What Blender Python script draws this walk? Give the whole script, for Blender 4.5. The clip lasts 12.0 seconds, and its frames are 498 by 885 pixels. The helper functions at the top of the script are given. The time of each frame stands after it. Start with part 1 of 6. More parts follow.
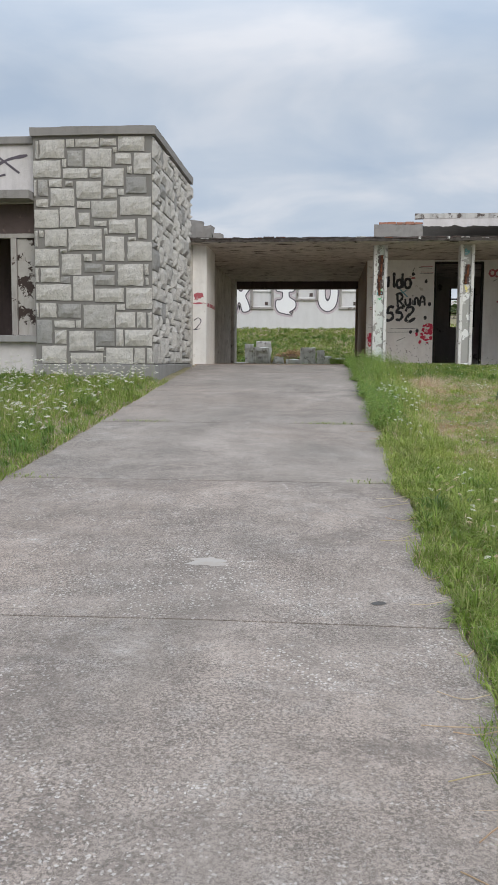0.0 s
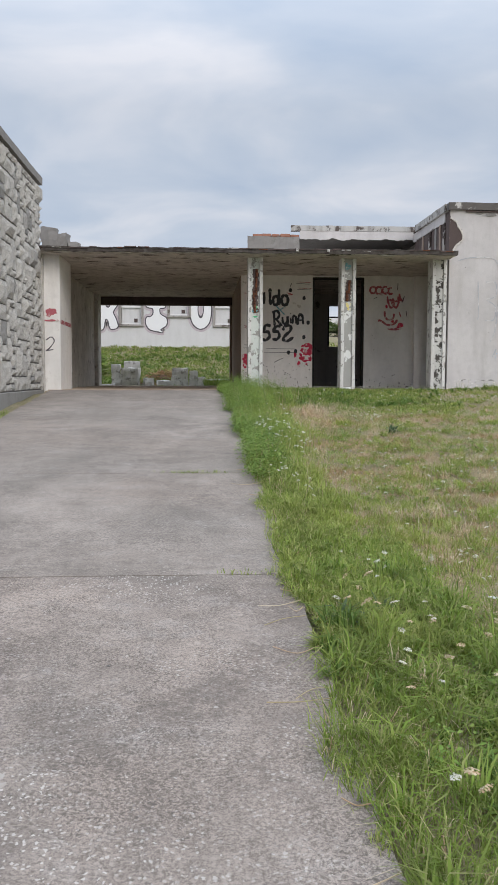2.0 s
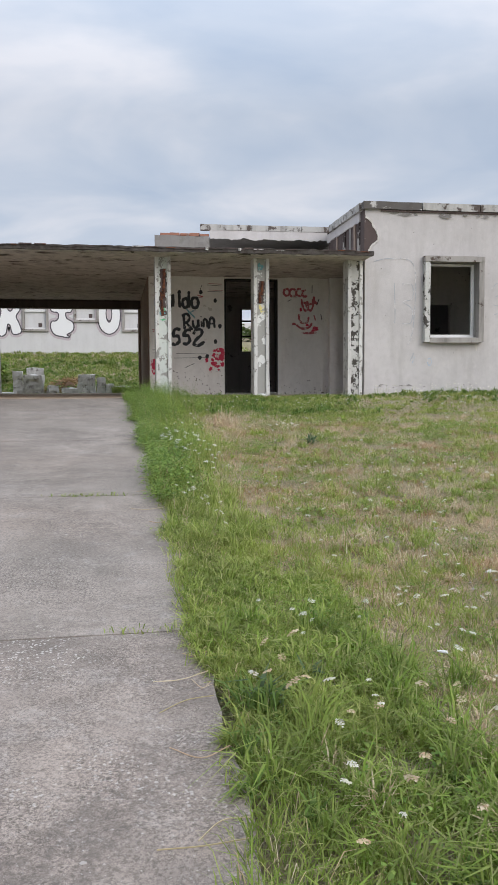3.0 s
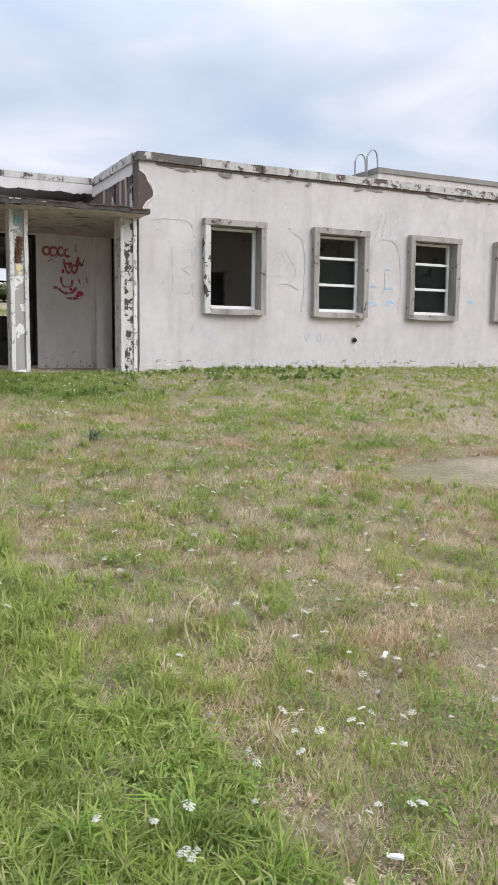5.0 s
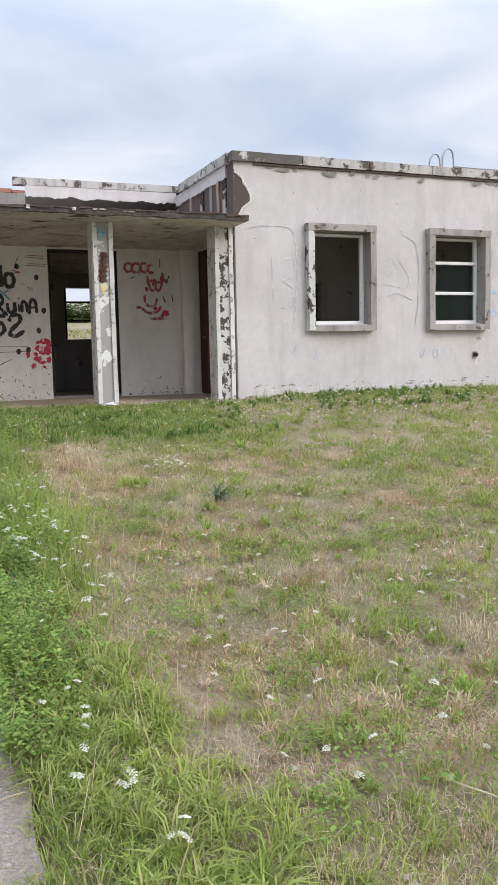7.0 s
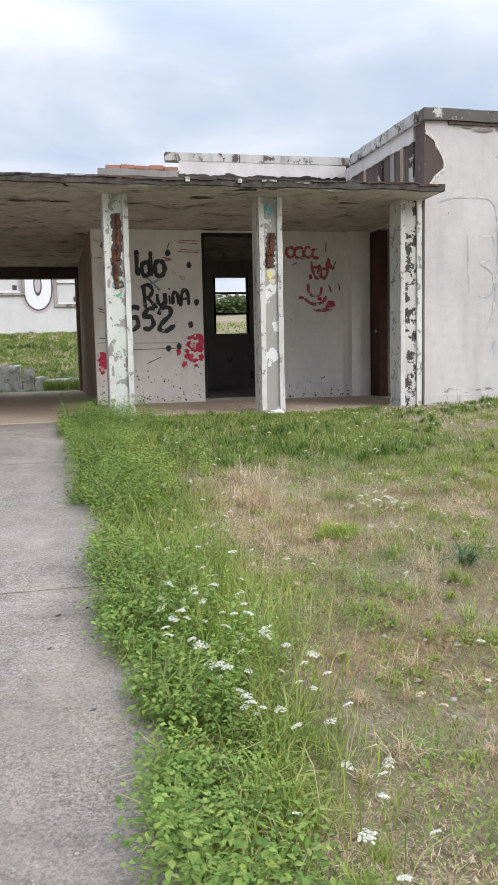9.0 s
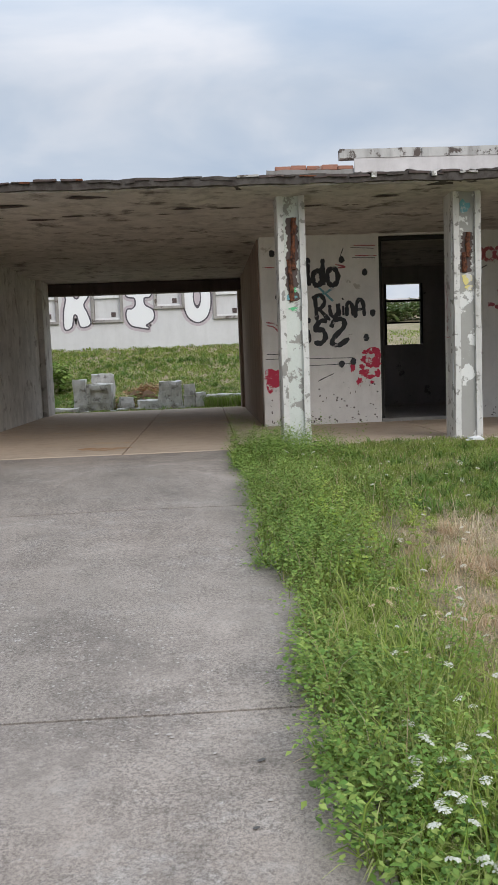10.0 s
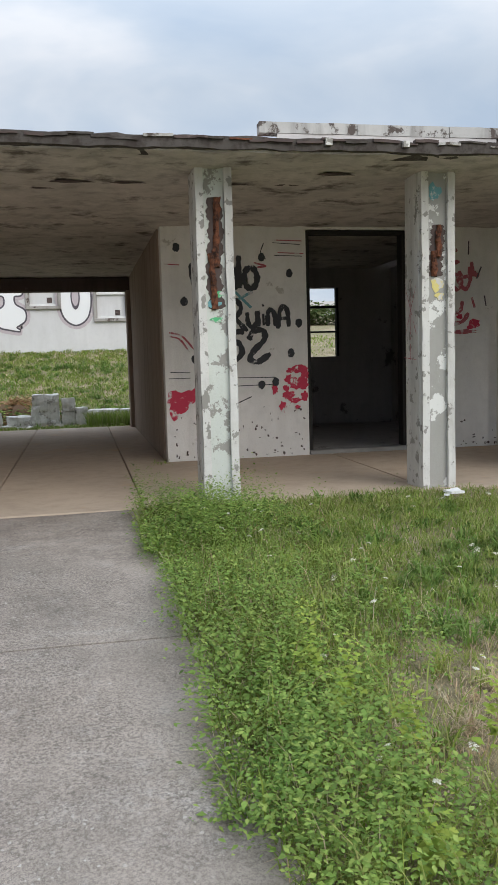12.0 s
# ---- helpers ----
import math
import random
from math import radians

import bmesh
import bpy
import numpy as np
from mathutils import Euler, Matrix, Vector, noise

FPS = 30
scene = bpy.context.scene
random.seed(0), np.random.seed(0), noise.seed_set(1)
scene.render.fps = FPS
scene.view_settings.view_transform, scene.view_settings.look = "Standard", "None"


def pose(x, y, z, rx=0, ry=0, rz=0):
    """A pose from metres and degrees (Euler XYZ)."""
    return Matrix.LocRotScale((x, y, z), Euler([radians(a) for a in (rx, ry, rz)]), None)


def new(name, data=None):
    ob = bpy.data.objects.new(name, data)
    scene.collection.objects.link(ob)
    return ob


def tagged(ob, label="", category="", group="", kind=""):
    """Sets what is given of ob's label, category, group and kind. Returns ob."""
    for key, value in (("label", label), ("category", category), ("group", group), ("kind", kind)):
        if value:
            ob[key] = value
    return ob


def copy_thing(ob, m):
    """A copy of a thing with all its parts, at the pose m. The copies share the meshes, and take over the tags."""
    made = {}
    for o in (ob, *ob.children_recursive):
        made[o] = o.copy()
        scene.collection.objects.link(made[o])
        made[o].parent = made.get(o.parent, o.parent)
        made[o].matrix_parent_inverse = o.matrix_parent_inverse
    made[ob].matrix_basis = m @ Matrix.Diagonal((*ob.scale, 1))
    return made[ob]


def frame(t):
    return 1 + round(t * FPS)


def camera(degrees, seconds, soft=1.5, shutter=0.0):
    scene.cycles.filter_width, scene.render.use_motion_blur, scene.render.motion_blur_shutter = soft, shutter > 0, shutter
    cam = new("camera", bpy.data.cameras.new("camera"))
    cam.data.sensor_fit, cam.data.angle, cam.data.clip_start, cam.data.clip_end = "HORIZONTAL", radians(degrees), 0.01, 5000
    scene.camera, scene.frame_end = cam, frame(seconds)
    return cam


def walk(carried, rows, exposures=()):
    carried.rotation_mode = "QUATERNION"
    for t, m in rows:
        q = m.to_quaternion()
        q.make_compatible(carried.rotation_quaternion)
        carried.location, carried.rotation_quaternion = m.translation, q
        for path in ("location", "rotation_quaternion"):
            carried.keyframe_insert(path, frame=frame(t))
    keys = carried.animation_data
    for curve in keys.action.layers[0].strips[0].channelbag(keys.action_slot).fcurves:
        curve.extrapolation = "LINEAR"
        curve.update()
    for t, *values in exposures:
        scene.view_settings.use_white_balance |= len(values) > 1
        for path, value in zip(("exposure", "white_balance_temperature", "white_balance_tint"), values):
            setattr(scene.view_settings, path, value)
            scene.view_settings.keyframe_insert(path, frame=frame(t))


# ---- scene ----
cam = camera(33.5, 12.0, soft=1.1)
METRES, EYE, TILT, LEAN, TURN = 12.1, 1.5, 0.0, 0.0, 5.2
ROWS = [
    (0.0, 0.0, 0.0, 0.0, 0.04, -5.64, -0.41),
    (0.5, 0.0034, 0.0412, 0.0011, -1.86, -5.96, -0.46),
    (1.0, 0.0107, 0.0819, 0.0033, -3.24, -5.49, -0.7),
    (1.5, 0.0189, 0.1224, 0.0101, -4.95, -4.93, -0.74),
    (2.0, 0.0237, 0.1611, 0.0137, -8.44, -4.49, -0.16),
    (2.5, 0.0352, 0.1992, 0.0131, -11.73, -3.98, 0.24),
    (4.5, 0.0581, 0.3467, 0.0301, -25.7, -6.0, -0.63),
    (5.0, 0.0646, 0.3818, 0.0335, -31.43, -6.7, -0.58),
    (5.5, 0.0736, 0.4177, 0.0339, -32.64, -6.73, -0.12),
    (6.0, 0.0757, 0.4586, 0.0366, -30.86, -6.69, 0.55),
    (6.5, 0.0754, 0.5, 0.0428, -28.53, -6.26, 1.1),
    (8.5, 0.0942, 0.6586, 0.0556, -24.73, -5.7, 0.48),
    (9.0, 0.0939, 0.7017, 0.0565, -18.61, -6.32, 1.28),
    (9.5, 0.0875, 0.7493, 0.0627, -11.45, -6.14, 2.15),
    (10.0, 0.0897, 0.7975, 0.0679, -8.27, -5.54, 2.17),
    (10.5, 0.0908, 0.8445, 0.0709, -9.95, -5.4, 2.18),
    (11.0, 0.0937, 0.8907, 0.0746, -12.09, -5.64, 2.05),
    (11.5, 0.0973, 0.9388, 0.0812, -14.15, -5.69, 1.72),
    (12.0, 0.0971, 0.9846, 0.0865, -16.74, -5.77, 1.59),
]
walk(cam, [(t, pose(0, 0, EYE, TILT, LEAN, TURN) @ pose(METRES * x, METRES * y, METRES * z, 90 + pitch, roll, yaw)) for t, x, y, z, yaw, pitch, roll in ROWS],
     [(0.0, -0.03, 6500, 10), (2.5, -0.03, 6500, 12), (4.5, 0.28, 6500, 13), (5.0, 0.33, 6500, 13.5), (6.5, 0.33, 6500, 14), (8.5, 0.33, 6500, 14), (9.0, 0.37, 6500, 12), (9.5, 0.02, 6500, 11), (12.0, 0.13, 6500, 9)])

# ---- light ----
SUN_EL, SUN_AZ = 33.0, 152.0
world = bpy.data.worlds.new("overcast_sky")
scene.world = world
world.use_nodes = True
wt = world.node_tree
wt.nodes.clear()


def wnode(kind, **sets):
    n = wt.nodes.new(kind)
    for k, v in sets.items():
        n.inputs[k].default_value = v
    return n


w_out = wt.nodes.new("ShaderNodeOutputWorld")
sky = wt.nodes.new("ShaderNodeTexSky")
sky.sky_type, sky.sun_disc = "NISHITA", False
sky.sun_elevation, sky.sun_rotation = radians(SUN_EL), radians(SUN_AZ)
sky_bg = wnode("ShaderNodeBackground", Strength=0.07)
wt.links.new(sky.outputs["Color"], sky_bg.inputs["Color"])
# cloud deck, wider and flatter towards the horizon
w_co = wt.nodes.new("ShaderNodeTexCoord")
w_sep = wt.nodes.new("ShaderNodeSeparateXYZ")
wt.links.new(w_co.outputs["Generated"], w_sep.inputs[0])
w_z = wt.nodes.new("ShaderNodeMath")
w_z.operation = "ADD"
w_z.inputs[1].default_value = 0.16
wt.links.new(w_sep.outputs["Z"], w_z.inputs[0])
w_div = []
for axis in ("X", "Y"):
    d = wt.nodes.new("ShaderNodeMath")
    d.operation = "DIVIDE"
    wt.links.new(w_sep.outputs[axis], d.inputs[0])
    wt.links.new(w_z.outputs[0], d.inputs[1])
    w_div.append(d)
w_com = wt.nodes.new("ShaderNodeCombineXYZ")
wt.links.new(w_div[0].outputs[0], w_com.inputs["X"])
wt.links.new(w_div[1].outputs[0], w_com.inputs["Y"])
w_com.inputs["Z"].default_value = 3.7
w_n1 = wnode("ShaderNodeTexNoise", Scale=1.7, Detail=5.0, Roughness=0.48, Distortion=0.4)
wt.links.new(w_com.outputs[0], w_n1.inputs["Vector"])
w_ramp = wt.nodes.new("ShaderNodeValToRGB")
w_ramp.color_ramp.elements[0].position, w_ramp.color_ramp.elements[0].color = 0.34, (0.455, 0.552, 0.69, 1)
w_ramp.color_ramp.elements[1].position, w_ramp.color_ramp.elements[1].color = 0.68, (0.755, 0.785, 0.845, 1)
w_mid = w_ramp.color_ramp.elements.new(0.50)
w_mid.color = (0.56, 0.637, 0.745, 1)
wt.links.new(w_n1.outputs["Fac"], w_ramp.inputs["Fac"])
cloud_bg = wnode("ShaderNodeBackground", Strength=1.0)
wt.links.new(w_ramp.outputs["Color"], cloud_bg.inputs["Color"])
# an overcast sky grows brighter towards the zenith
w_up = wt.nodes.new("ShaderNodeMapRange")
for key, v in (("From Min", 0.3), ("From Max", 1.0), ("To Min", 1.0), ("To Max", 2.8)):
    w_up.inputs[key].default_value = v
wt.links.new(w_sep.outputs["Z"], w_up.inputs["Value"])
wt.links.new(w_up.outputs[0], cloud_bg.inputs["Strength"])
w_mix = wnode("ShaderNodeMixShader", Fac=0.92)
wt.links.new(sky_bg.outputs[0], w_mix.inputs[1])
wt.links.new(cloud_bg.outputs[0], w_mix.inputs[2])
wt.links.new(w_mix.outputs[0], w_out.inputs["Surface"])

sun_data = bpy.data.lights.new("sun", "SUN")
sun_data.energy, sun_data.angle, sun_data.color = 1.65, radians(40), (1.0, 0.955, 0.89)
sun = new("sun", sun_data)
sun.matrix_world = pose(0, 0, 30, 90 - SUN_EL, 0, 180 - SUN_AZ)


# ---- materials ----
def material(name, rough=0.9):
    m = bpy.data.materials.new(name)
    m.use_nodes = True
    nt = m.node_tree
    p = nt.nodes["Principled BSDF"]
    p.inputs["Roughness"].default_value = rough
    p.inputs["Specular IOR Level"].default_value = 0.3
    co = nt.nodes.new("ShaderNodeTexCoord")
    return m, nt, p, co.outputs["Object"]


def noise_tex(nt, co, scale, detail=6.0, rough=0.6, stretch=None, distortion=0.0):
    if stretch:
        mp = nt.nodes.new("ShaderNodeMapping")
        mp.inputs["Scale"].default_value = stretch
        nt.links.new(co, mp.inputs["Vector"])
        co = mp.outputs[0]
    n = nt.nodes.new("ShaderNodeTexNoise")
    n.inputs["Scale"].default_value, n.inputs["Detail"].default_value = scale, detail
    n.inputs["Roughness"].default_value, n.inputs["Distortion"].default_value = rough, distortion
    nt.links.new(co, n.inputs["Vector"])
    return n.outputs["Fac"]


def step(nt, fac, lo, hi):
    r = nt.nodes.new("ShaderNodeMapRange")
    r.inputs["From Min"].default_value, r.inputs["From Max"].default_value = lo, hi
    nt.links.new(fac, r.inputs["Value"])
    return r.outputs[0]


def scaled(nt, fac, k):
    r = nt.nodes.new("ShaderNodeMath")
    r.operation = "MULTIPLY"
    r.inputs[1].default_value = k
    nt.links.new(fac, r.inputs[0])
    return r.outputs[0]


def product(nt, a, b):
    r = nt.nodes.new("ShaderNodeMath")
    r.operation = "MULTIPLY"
    nt.links.new(a, r.inputs[0])
    nt.links.new(b, r.inputs[1])
    return r.outputs[0]


def mixed(nt, fac, a, b):
    m = nt.nodes.new("ShaderNodeMix")
    m.data_type = "RGBA"
    nt.links.new(fac, m.inputs["Factor"])
    for socket, v in ((m.inputs["A"], a), (m.inputs["B"], b)):
        if isinstance(v, tuple):
            socket.default_value = (*v, 1)
        else:
            nt.links.new(v, socket)
    return m.outputs["Result"]


def bump(nt, p, height, strength=0.4, dist=0.01):
    b = nt.nodes.new("ShaderNodeBump")
    b.inputs["Strength"].default_value, b.inputs["Distance"].default_value = strength, dist
    nt.links.new(height, b.inputs["Height"])
    nt.links.new(b.outputs[0], p.inputs["Normal"])


def plaster(name, base, grime, patch, patch_lo=0.62, patch_hi=0.66, patch_scale=2.2, streak=0.35, fine=70.0, cloud=0.0):
    """Weathered rendered wall: base paint, running grime, and flaked patches."""
    m, nt, p, co = material(name)
    big = noise_tex(nt, co, 0.9, 5)
    run = noise_tex(nt, co, 3.0, 6, stretch=(1.6, 1.6, 0.22))
    mid = noise_tex(nt, co, 9.0, 6)
    c = mixed(nt, scaled(nt, step(nt, big, 0.35, 0.7), 0.35), base, tuple(0.72 * v for v in base))
    c = mixed(nt, scaled(nt, step(nt, run, 0.48, 0.78), streak), c, grime)
    c = mixed(nt, scaled(nt, step(nt, mid, 0.5, 0.8), 0.25), c, grime)
    if cloud:
        c = mixed(nt, scaled(nt, step(nt, noise_tex(nt, co, 2.1, 8, 0.7), 0.42, 0.68), cloud), c, tuple(0.55 * v for v in base))
        c = mixed(nt, scaled(nt, step(nt, noise_tex(nt, co, 5.5, 9, 0.75, (1, 1, 0.6)), 0.55, 0.62), 0.6 * cloud), c, tuple(min(0.8, 1.2 * v) for v in base))
    flake = step(nt, noise_tex(nt, co, patch_scale, 9, 0.68), patch_lo, patch_hi)
    c = mixed(nt, flake, c, patch)
    speck = step(nt, noise_tex(nt, co, fine, 3), 0.62, 0.75)
    c = mixed(nt, scaled(nt, speck, 0.35), c, grime)
    nt.links.new(c, p.inputs["Base Color"])
    bump(nt, p, mixed(nt, flake, noise_tex(nt, co, 45, 6), (0.1, 0.1, 0.1)), 0.35, 0.008)
    return m


M = {}
M["white_wall"] = plaster("white_plaster", (0.585, 0.553, 0.54), (0.36, 0.335, 0.315), (0.50, 0.47, 0.45), 0.63, 0.68, 2.6, 0.45, 70.0, 0.26)
M["porch_wall"] = plaster("porch_plaster", (0.84, 0.81, 0.775), (0.47, 0.435, 0.395), (0.55, 0.51, 0.465), 0.64, 0.66, 4.0, 0.3, 70.0, 0.2)
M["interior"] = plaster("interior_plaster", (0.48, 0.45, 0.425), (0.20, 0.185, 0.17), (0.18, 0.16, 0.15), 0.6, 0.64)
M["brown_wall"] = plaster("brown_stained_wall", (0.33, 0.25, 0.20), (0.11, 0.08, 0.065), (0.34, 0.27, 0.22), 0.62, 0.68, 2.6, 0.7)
M["carport_wall"] = plaster("carport_plaster", (0.70, 0.665, 0.615), (0.20, 0.18, 0.155), (0.33, 0.30, 0.265), 0.56, 0.64, 3.0, 0.45, 60.0, 0.6)
M["soffit"] = plaster("mouldy_soffit", (0.60, 0.55, 0.50), (0.17, 0.148, 0.13), (0.14, 0.118, 0.102), 0.55, 0.66, 2.0, 0.8, 60.0, 0.5)
M["edge"] = plaster("weathered_edge_concrete", (0.10, 0.088, 0.08), (0.05, 0.042, 0.037), (0.05, 0.04, 0.035), 0.46, 0.60, 12.0, 0.9)
M["fascia"] = plaster("peeling_fascia", (0.49, 0.475, 0.45), (0.17, 0.155, 0.142), (0.10, 0.08, 0.07), 0.53, 0.58, 5.0, 0.95)
M["fascia_flaked"] = plaster("blackened_fascia", (0.13, 0.118, 0.108), (0.05, 0.04, 0.035), (0.50, 0.48, 0.455), 0.56, 0.60, 5.0, 0.6)
M["column"] = plaster("peeling_column_paint", (0.68, 0.665, 0.635), (0.30, 0.28, 0.255), (0.30, 0.285, 0.26), 0.56, 0.58, 7.0, 0.6)
M["panel"] = plaster("column_flaking_mint_paint", (0.63, 0.655, 0.61), (0.38, 0.37, 0.33), (0.32, 0.305, 0.28), 0.535, 0.55, 5.5, 0.3)
M["panel_bare"] = plaster("column_bare_concrete", (0.38, 0.37, 0.345), (0.26, 0.25, 0.225), (0.72, 0.715, 0.69), 0.565, 0.58, 4.0, 0.3)
M["panel_dark"] = plaster("black_cracked_column_paint", (0.58, 0.57, 0.54), (0.2, 0.19, 0.17), (0.07, 0.062, 0.055), 0.52, 0.54, 6.0, 0.7)
M["peeled_panel"] = plaster("peeled_window_panel", (0.40, 0.375, 0.345), (0.16, 0.14, 0.12), (0.05, 0.035, 0.03), 0.50, 0.52, 3.0, 0.8)
M["concrete_cap"] = plaster("grey_concrete_cap", (0.25, 0.235, 0.22), (0.13, 0.12, 0.11), (0.2, 0.19, 0.17), 0.6, 0.65, 3.0, 0.5)
# near-black bare core; also paints the fascia's shadow and the dark left room
M["core_and_shade"] = plaster("dark_core_and_shade", (0.105, 0.078, 0.072), (0.028, 0.02, 0.019), (0.18, 0.135, 0.12), 0.62, 0.68, 6.0, 0.7)
M["brick"] = plaster("broken_red_brick", (0.34, 0.16, 0.11), (0.16, 0.11, 0.09), (0.34, 0.29, 0.26), 0.58, 0.62, 7.0, 0.4)
M["old_wood"] = plaster("weathered_grey_timber", (0.37, 0.345, 0.32), (0.12, 0.105, 0.095), (0.10, 0.075, 0.064), 0.60, 0.63, 6.0, 0.95)
M["white_paint"] = plaster("white_sash_paint", (0.76, 0.75, 0.73), (0.5, 0.48, 0.45), (0.42, 0.4, 0.37), 0.68, 0.70, 5.0, 0.2)
M["mortar"] = plaster("grey_mortar", (0.21, 0.198, 0.182), (0.10, 0.095, 0.09), (0.21, 0.2, 0.188), 0.6, 0.7, 8.0, 0.3)
M["plinth"] = plaster("grey_plinth", (0.29, 0.28, 0.265), (0.15, 0.14, 0.13), (0.2, 0.19, 0.18), 0.6, 0.66, 4.0, 0.5)
M["block"] = plaster("old_concrete_block", (0.72, 0.685, 0.635), (0.32, 0.29, 0.255), (0.30, 0.27, 0.235), 0.54, 0.62, 6.0, 0.6, 60.0, 0.4)
M["far_wall"] = plaster("far_white_wall", (0.66, 0.645, 0.64), (0.47, 0.45, 0.44), (0.55, 0.53, 0.52), 0.68, 0.74, 2.0, 0.3)
M["slab"] = plaster("stained_floor_slab", (0.49, 0.39, 0.30), (0.23, 0.17, 0.125), (0.50, 0.36, 0.24), 0.58, 0.70, 1.6, 0.3)


M["rust_stain"] = plaster("orange_rust_stain", (0.42, 0.24, 0.12), (0.36, 0.24, 0.15), (0.46, 0.35, 0.26), 0.46, 0.60, 6.0, 0.5)


def stone_material():
    m, nt, p, co = material("pale_rough_stone", 0.95)
    info = nt.nodes.new("ShaderNodeObjectInfo")
    ramp = nt.nodes.new("ShaderNodeValToRGB")
    e = ramp.color_ramp.elements
    e[0].position, e[0].color = 0.0, (0.36, 0.35, 0.33, 1)
    e[1].position, e[1].color = 1.0, (0.62, 0.588, 0.538, 1)
    dark = ramp.color_ramp.elements.new(0.06)
    dark.color = (0.32, 0.31, 0.29, 1)
    lift = ramp.color_ramp.elements.new(0.14)
    lift.color = (0.56, 0.53, 0.485, 1)
    nt.links.new(info.outputs["Random"], ramp.inputs["Fac"])
    a = step(nt, noise_tex(nt, co, 16, 8, 0.75), 0.40, 0.70)
    b = step(nt, noise_tex(nt, co, 55, 6, 0.75), 0.54, 0.64)
    c = mixed(nt, scaled(nt, a, 0.5), ramp.outputs["Color"], (0.24, 0.23, 0.215))
    c = mixed(nt, scaled(nt, b, 0.6), c, (0.15, 0.142, 0.13))
    nt.links.new(c, p.inputs["Base Color"])
    bump(nt, p, noise_tex(nt, co, 24, 10, 0.78), 1.0, 0.035)
    return m


M["stone"] = stone_material()


def driveway_material(name, base, dark, fleck, fleck_amount, stain_scale, rough_mix):
    m, nt, p, co = material(name, 0.92)
    big = step(nt, noise_tex(nt, co, stain_scale, 9, 0.66, (1.5, 0.8, 1)), 0.40, 0.64)
    c = mixed(nt, scaled(nt, big, 0.55), base, dark)
    warm = step(nt, noise_tex(nt, co, 0.55, 4, 0.5), 0.45, 0.7)
    c = mixed(nt, scaled(nt, warm, 0.35), c, (base[0] * 1.0, base[1] * 0.9, base[2] * 0.83))
    patch = step(nt, noise_tex(nt, co, 5.0, 8, 0.7), 0.55, 0.75)
    c = mixed(nt, scaled(nt, patch, 0.5), c, (0.44, 0.41, 0.38))
    grime = product(nt, step(nt, noise_tex(nt, co, 0.62, 10, 0.72, (1.0, 1.5, 1), 0.6), 0.50, 0.60), step(nt, noise_tex(nt, co, 13.0, 10, 0.85), 0.42, 0.54))
    c = mixed(nt, scaled(nt, grime, rough_mix * 1.5), c, tuple(v * 0.40 for v in base))
    bleach = product(nt, step(nt, noise_tex(nt, co, 0.9, 8, 0.7, (1.0, 2.2, 1)), 0.54, 0.66), step(nt, noise_tex(nt, co, 12.0, 8, 0.8), 0.42, 0.62))
    c = mixed(nt, scaled(nt, bleach, 0.55), c, (0.54, 0.50, 0.46))
    grain = step(nt, noise_tex(nt, co, 75, 8, 0.9), 0.47, 0.57)
    pits = step(nt, noise_tex(nt, co, 26, 8, 0.8), 0.56, 0.62)
    c = mixed(nt, scaled(nt, product(nt, pits, step(nt, noise_tex(nt, co, 1.1, 6, 0.65), 0.45, 0.6)), 0.85), c, tuple(v * 0.25 for v in base))
    mottle = step(nt, noise_tex(nt, co, 3.2, 12, 0.78), 0.47, 0.63)
    c = mixed(nt, scaled(nt, mottle, rough_mix), c, tuple(v * 0.5 for v in base))
    worn = step(nt, noise_tex(nt, co, 1.3, 7, 0.7), 0.38, 0.6)
    speck = product(nt, step(nt, noise_tex(nt, co, 95, 6, 0.8), 0.50, 0.56), step(nt, noise_tex(nt, co, 2.2, 10, 0.78), 0.45, 0.56))
    c = mixed(nt, scaled(nt, speck, 3.0 * rough_mix - 0.7), c, tuple(v * 0.24 for v in base))
    c = mixed(nt, scaled(nt, grain, rough_mix + 0.12), c, tuple(v * 0.30 for v in base))
    c = mixed(nt, scaled(nt, product(nt, grain, worn), 0.8), c, tuple(v * 0.26 for v in base))
    pale = step(nt, noise_tex(nt, co, 48, 6, 0.8), 0.60, 0.66)
    c = mixed(nt, scaled(nt, product(nt, pale, worn), 0.8), c, fleck)
    vor = nt.nodes.new("ShaderNodeTexVoronoi")
    vor.inputs["Scale"].default_value = 56
    warp = nt.nodes.new("ShaderNodeTexNoise")
    warp.inputs["Scale"].default_value = 60
    nt.links.new(co, warp.inputs["Vector"])
    bent = nt.nodes.new("ShaderNodeMix")
    bent.data_type = "RGBA"
    bent.blend_type = "ADD"
    bent.inputs["Factor"].default_value = 0.022
    nt.links.new(co, bent.inputs["A"])
    nt.links.new(warp.outputs["Color"], bent.inputs["B"])
    nt.links.new(bent.outputs["Result"], vor.inputs["Vector"])
    near = step(nt, vor.outputs["Distance"], 0.38, 0.30)
    rgb = nt.nodes.new("ShaderNodeSeparateColor")
    nt.links.new(vor.outputs["Color"], rgb.inputs[0])
    some = step(nt, rgb.outputs[0], 1 - fleck_amount, 1 - fleck_amount + 0.05)
    zone = step(nt, noise_tex(nt, co, 1.5, 8, 0.7), 0.46, 0.62)
    pebble = product(nt, product(nt, near, some), zone)
    c = mixed(nt, scaled(nt, pebble, 0.6), c, fleck)
    nt.links.new(c, p.inputs["Base Color"])
    h = nt.nodes.new("ShaderNodeMath")
    h.operation = "ADD"
    nt.links.new(noise_tex(nt, co, 80, 6, 0.7), h.inputs[0])
    nt.links.new(scaled(nt, pebble, 0.5), h.inputs[1])
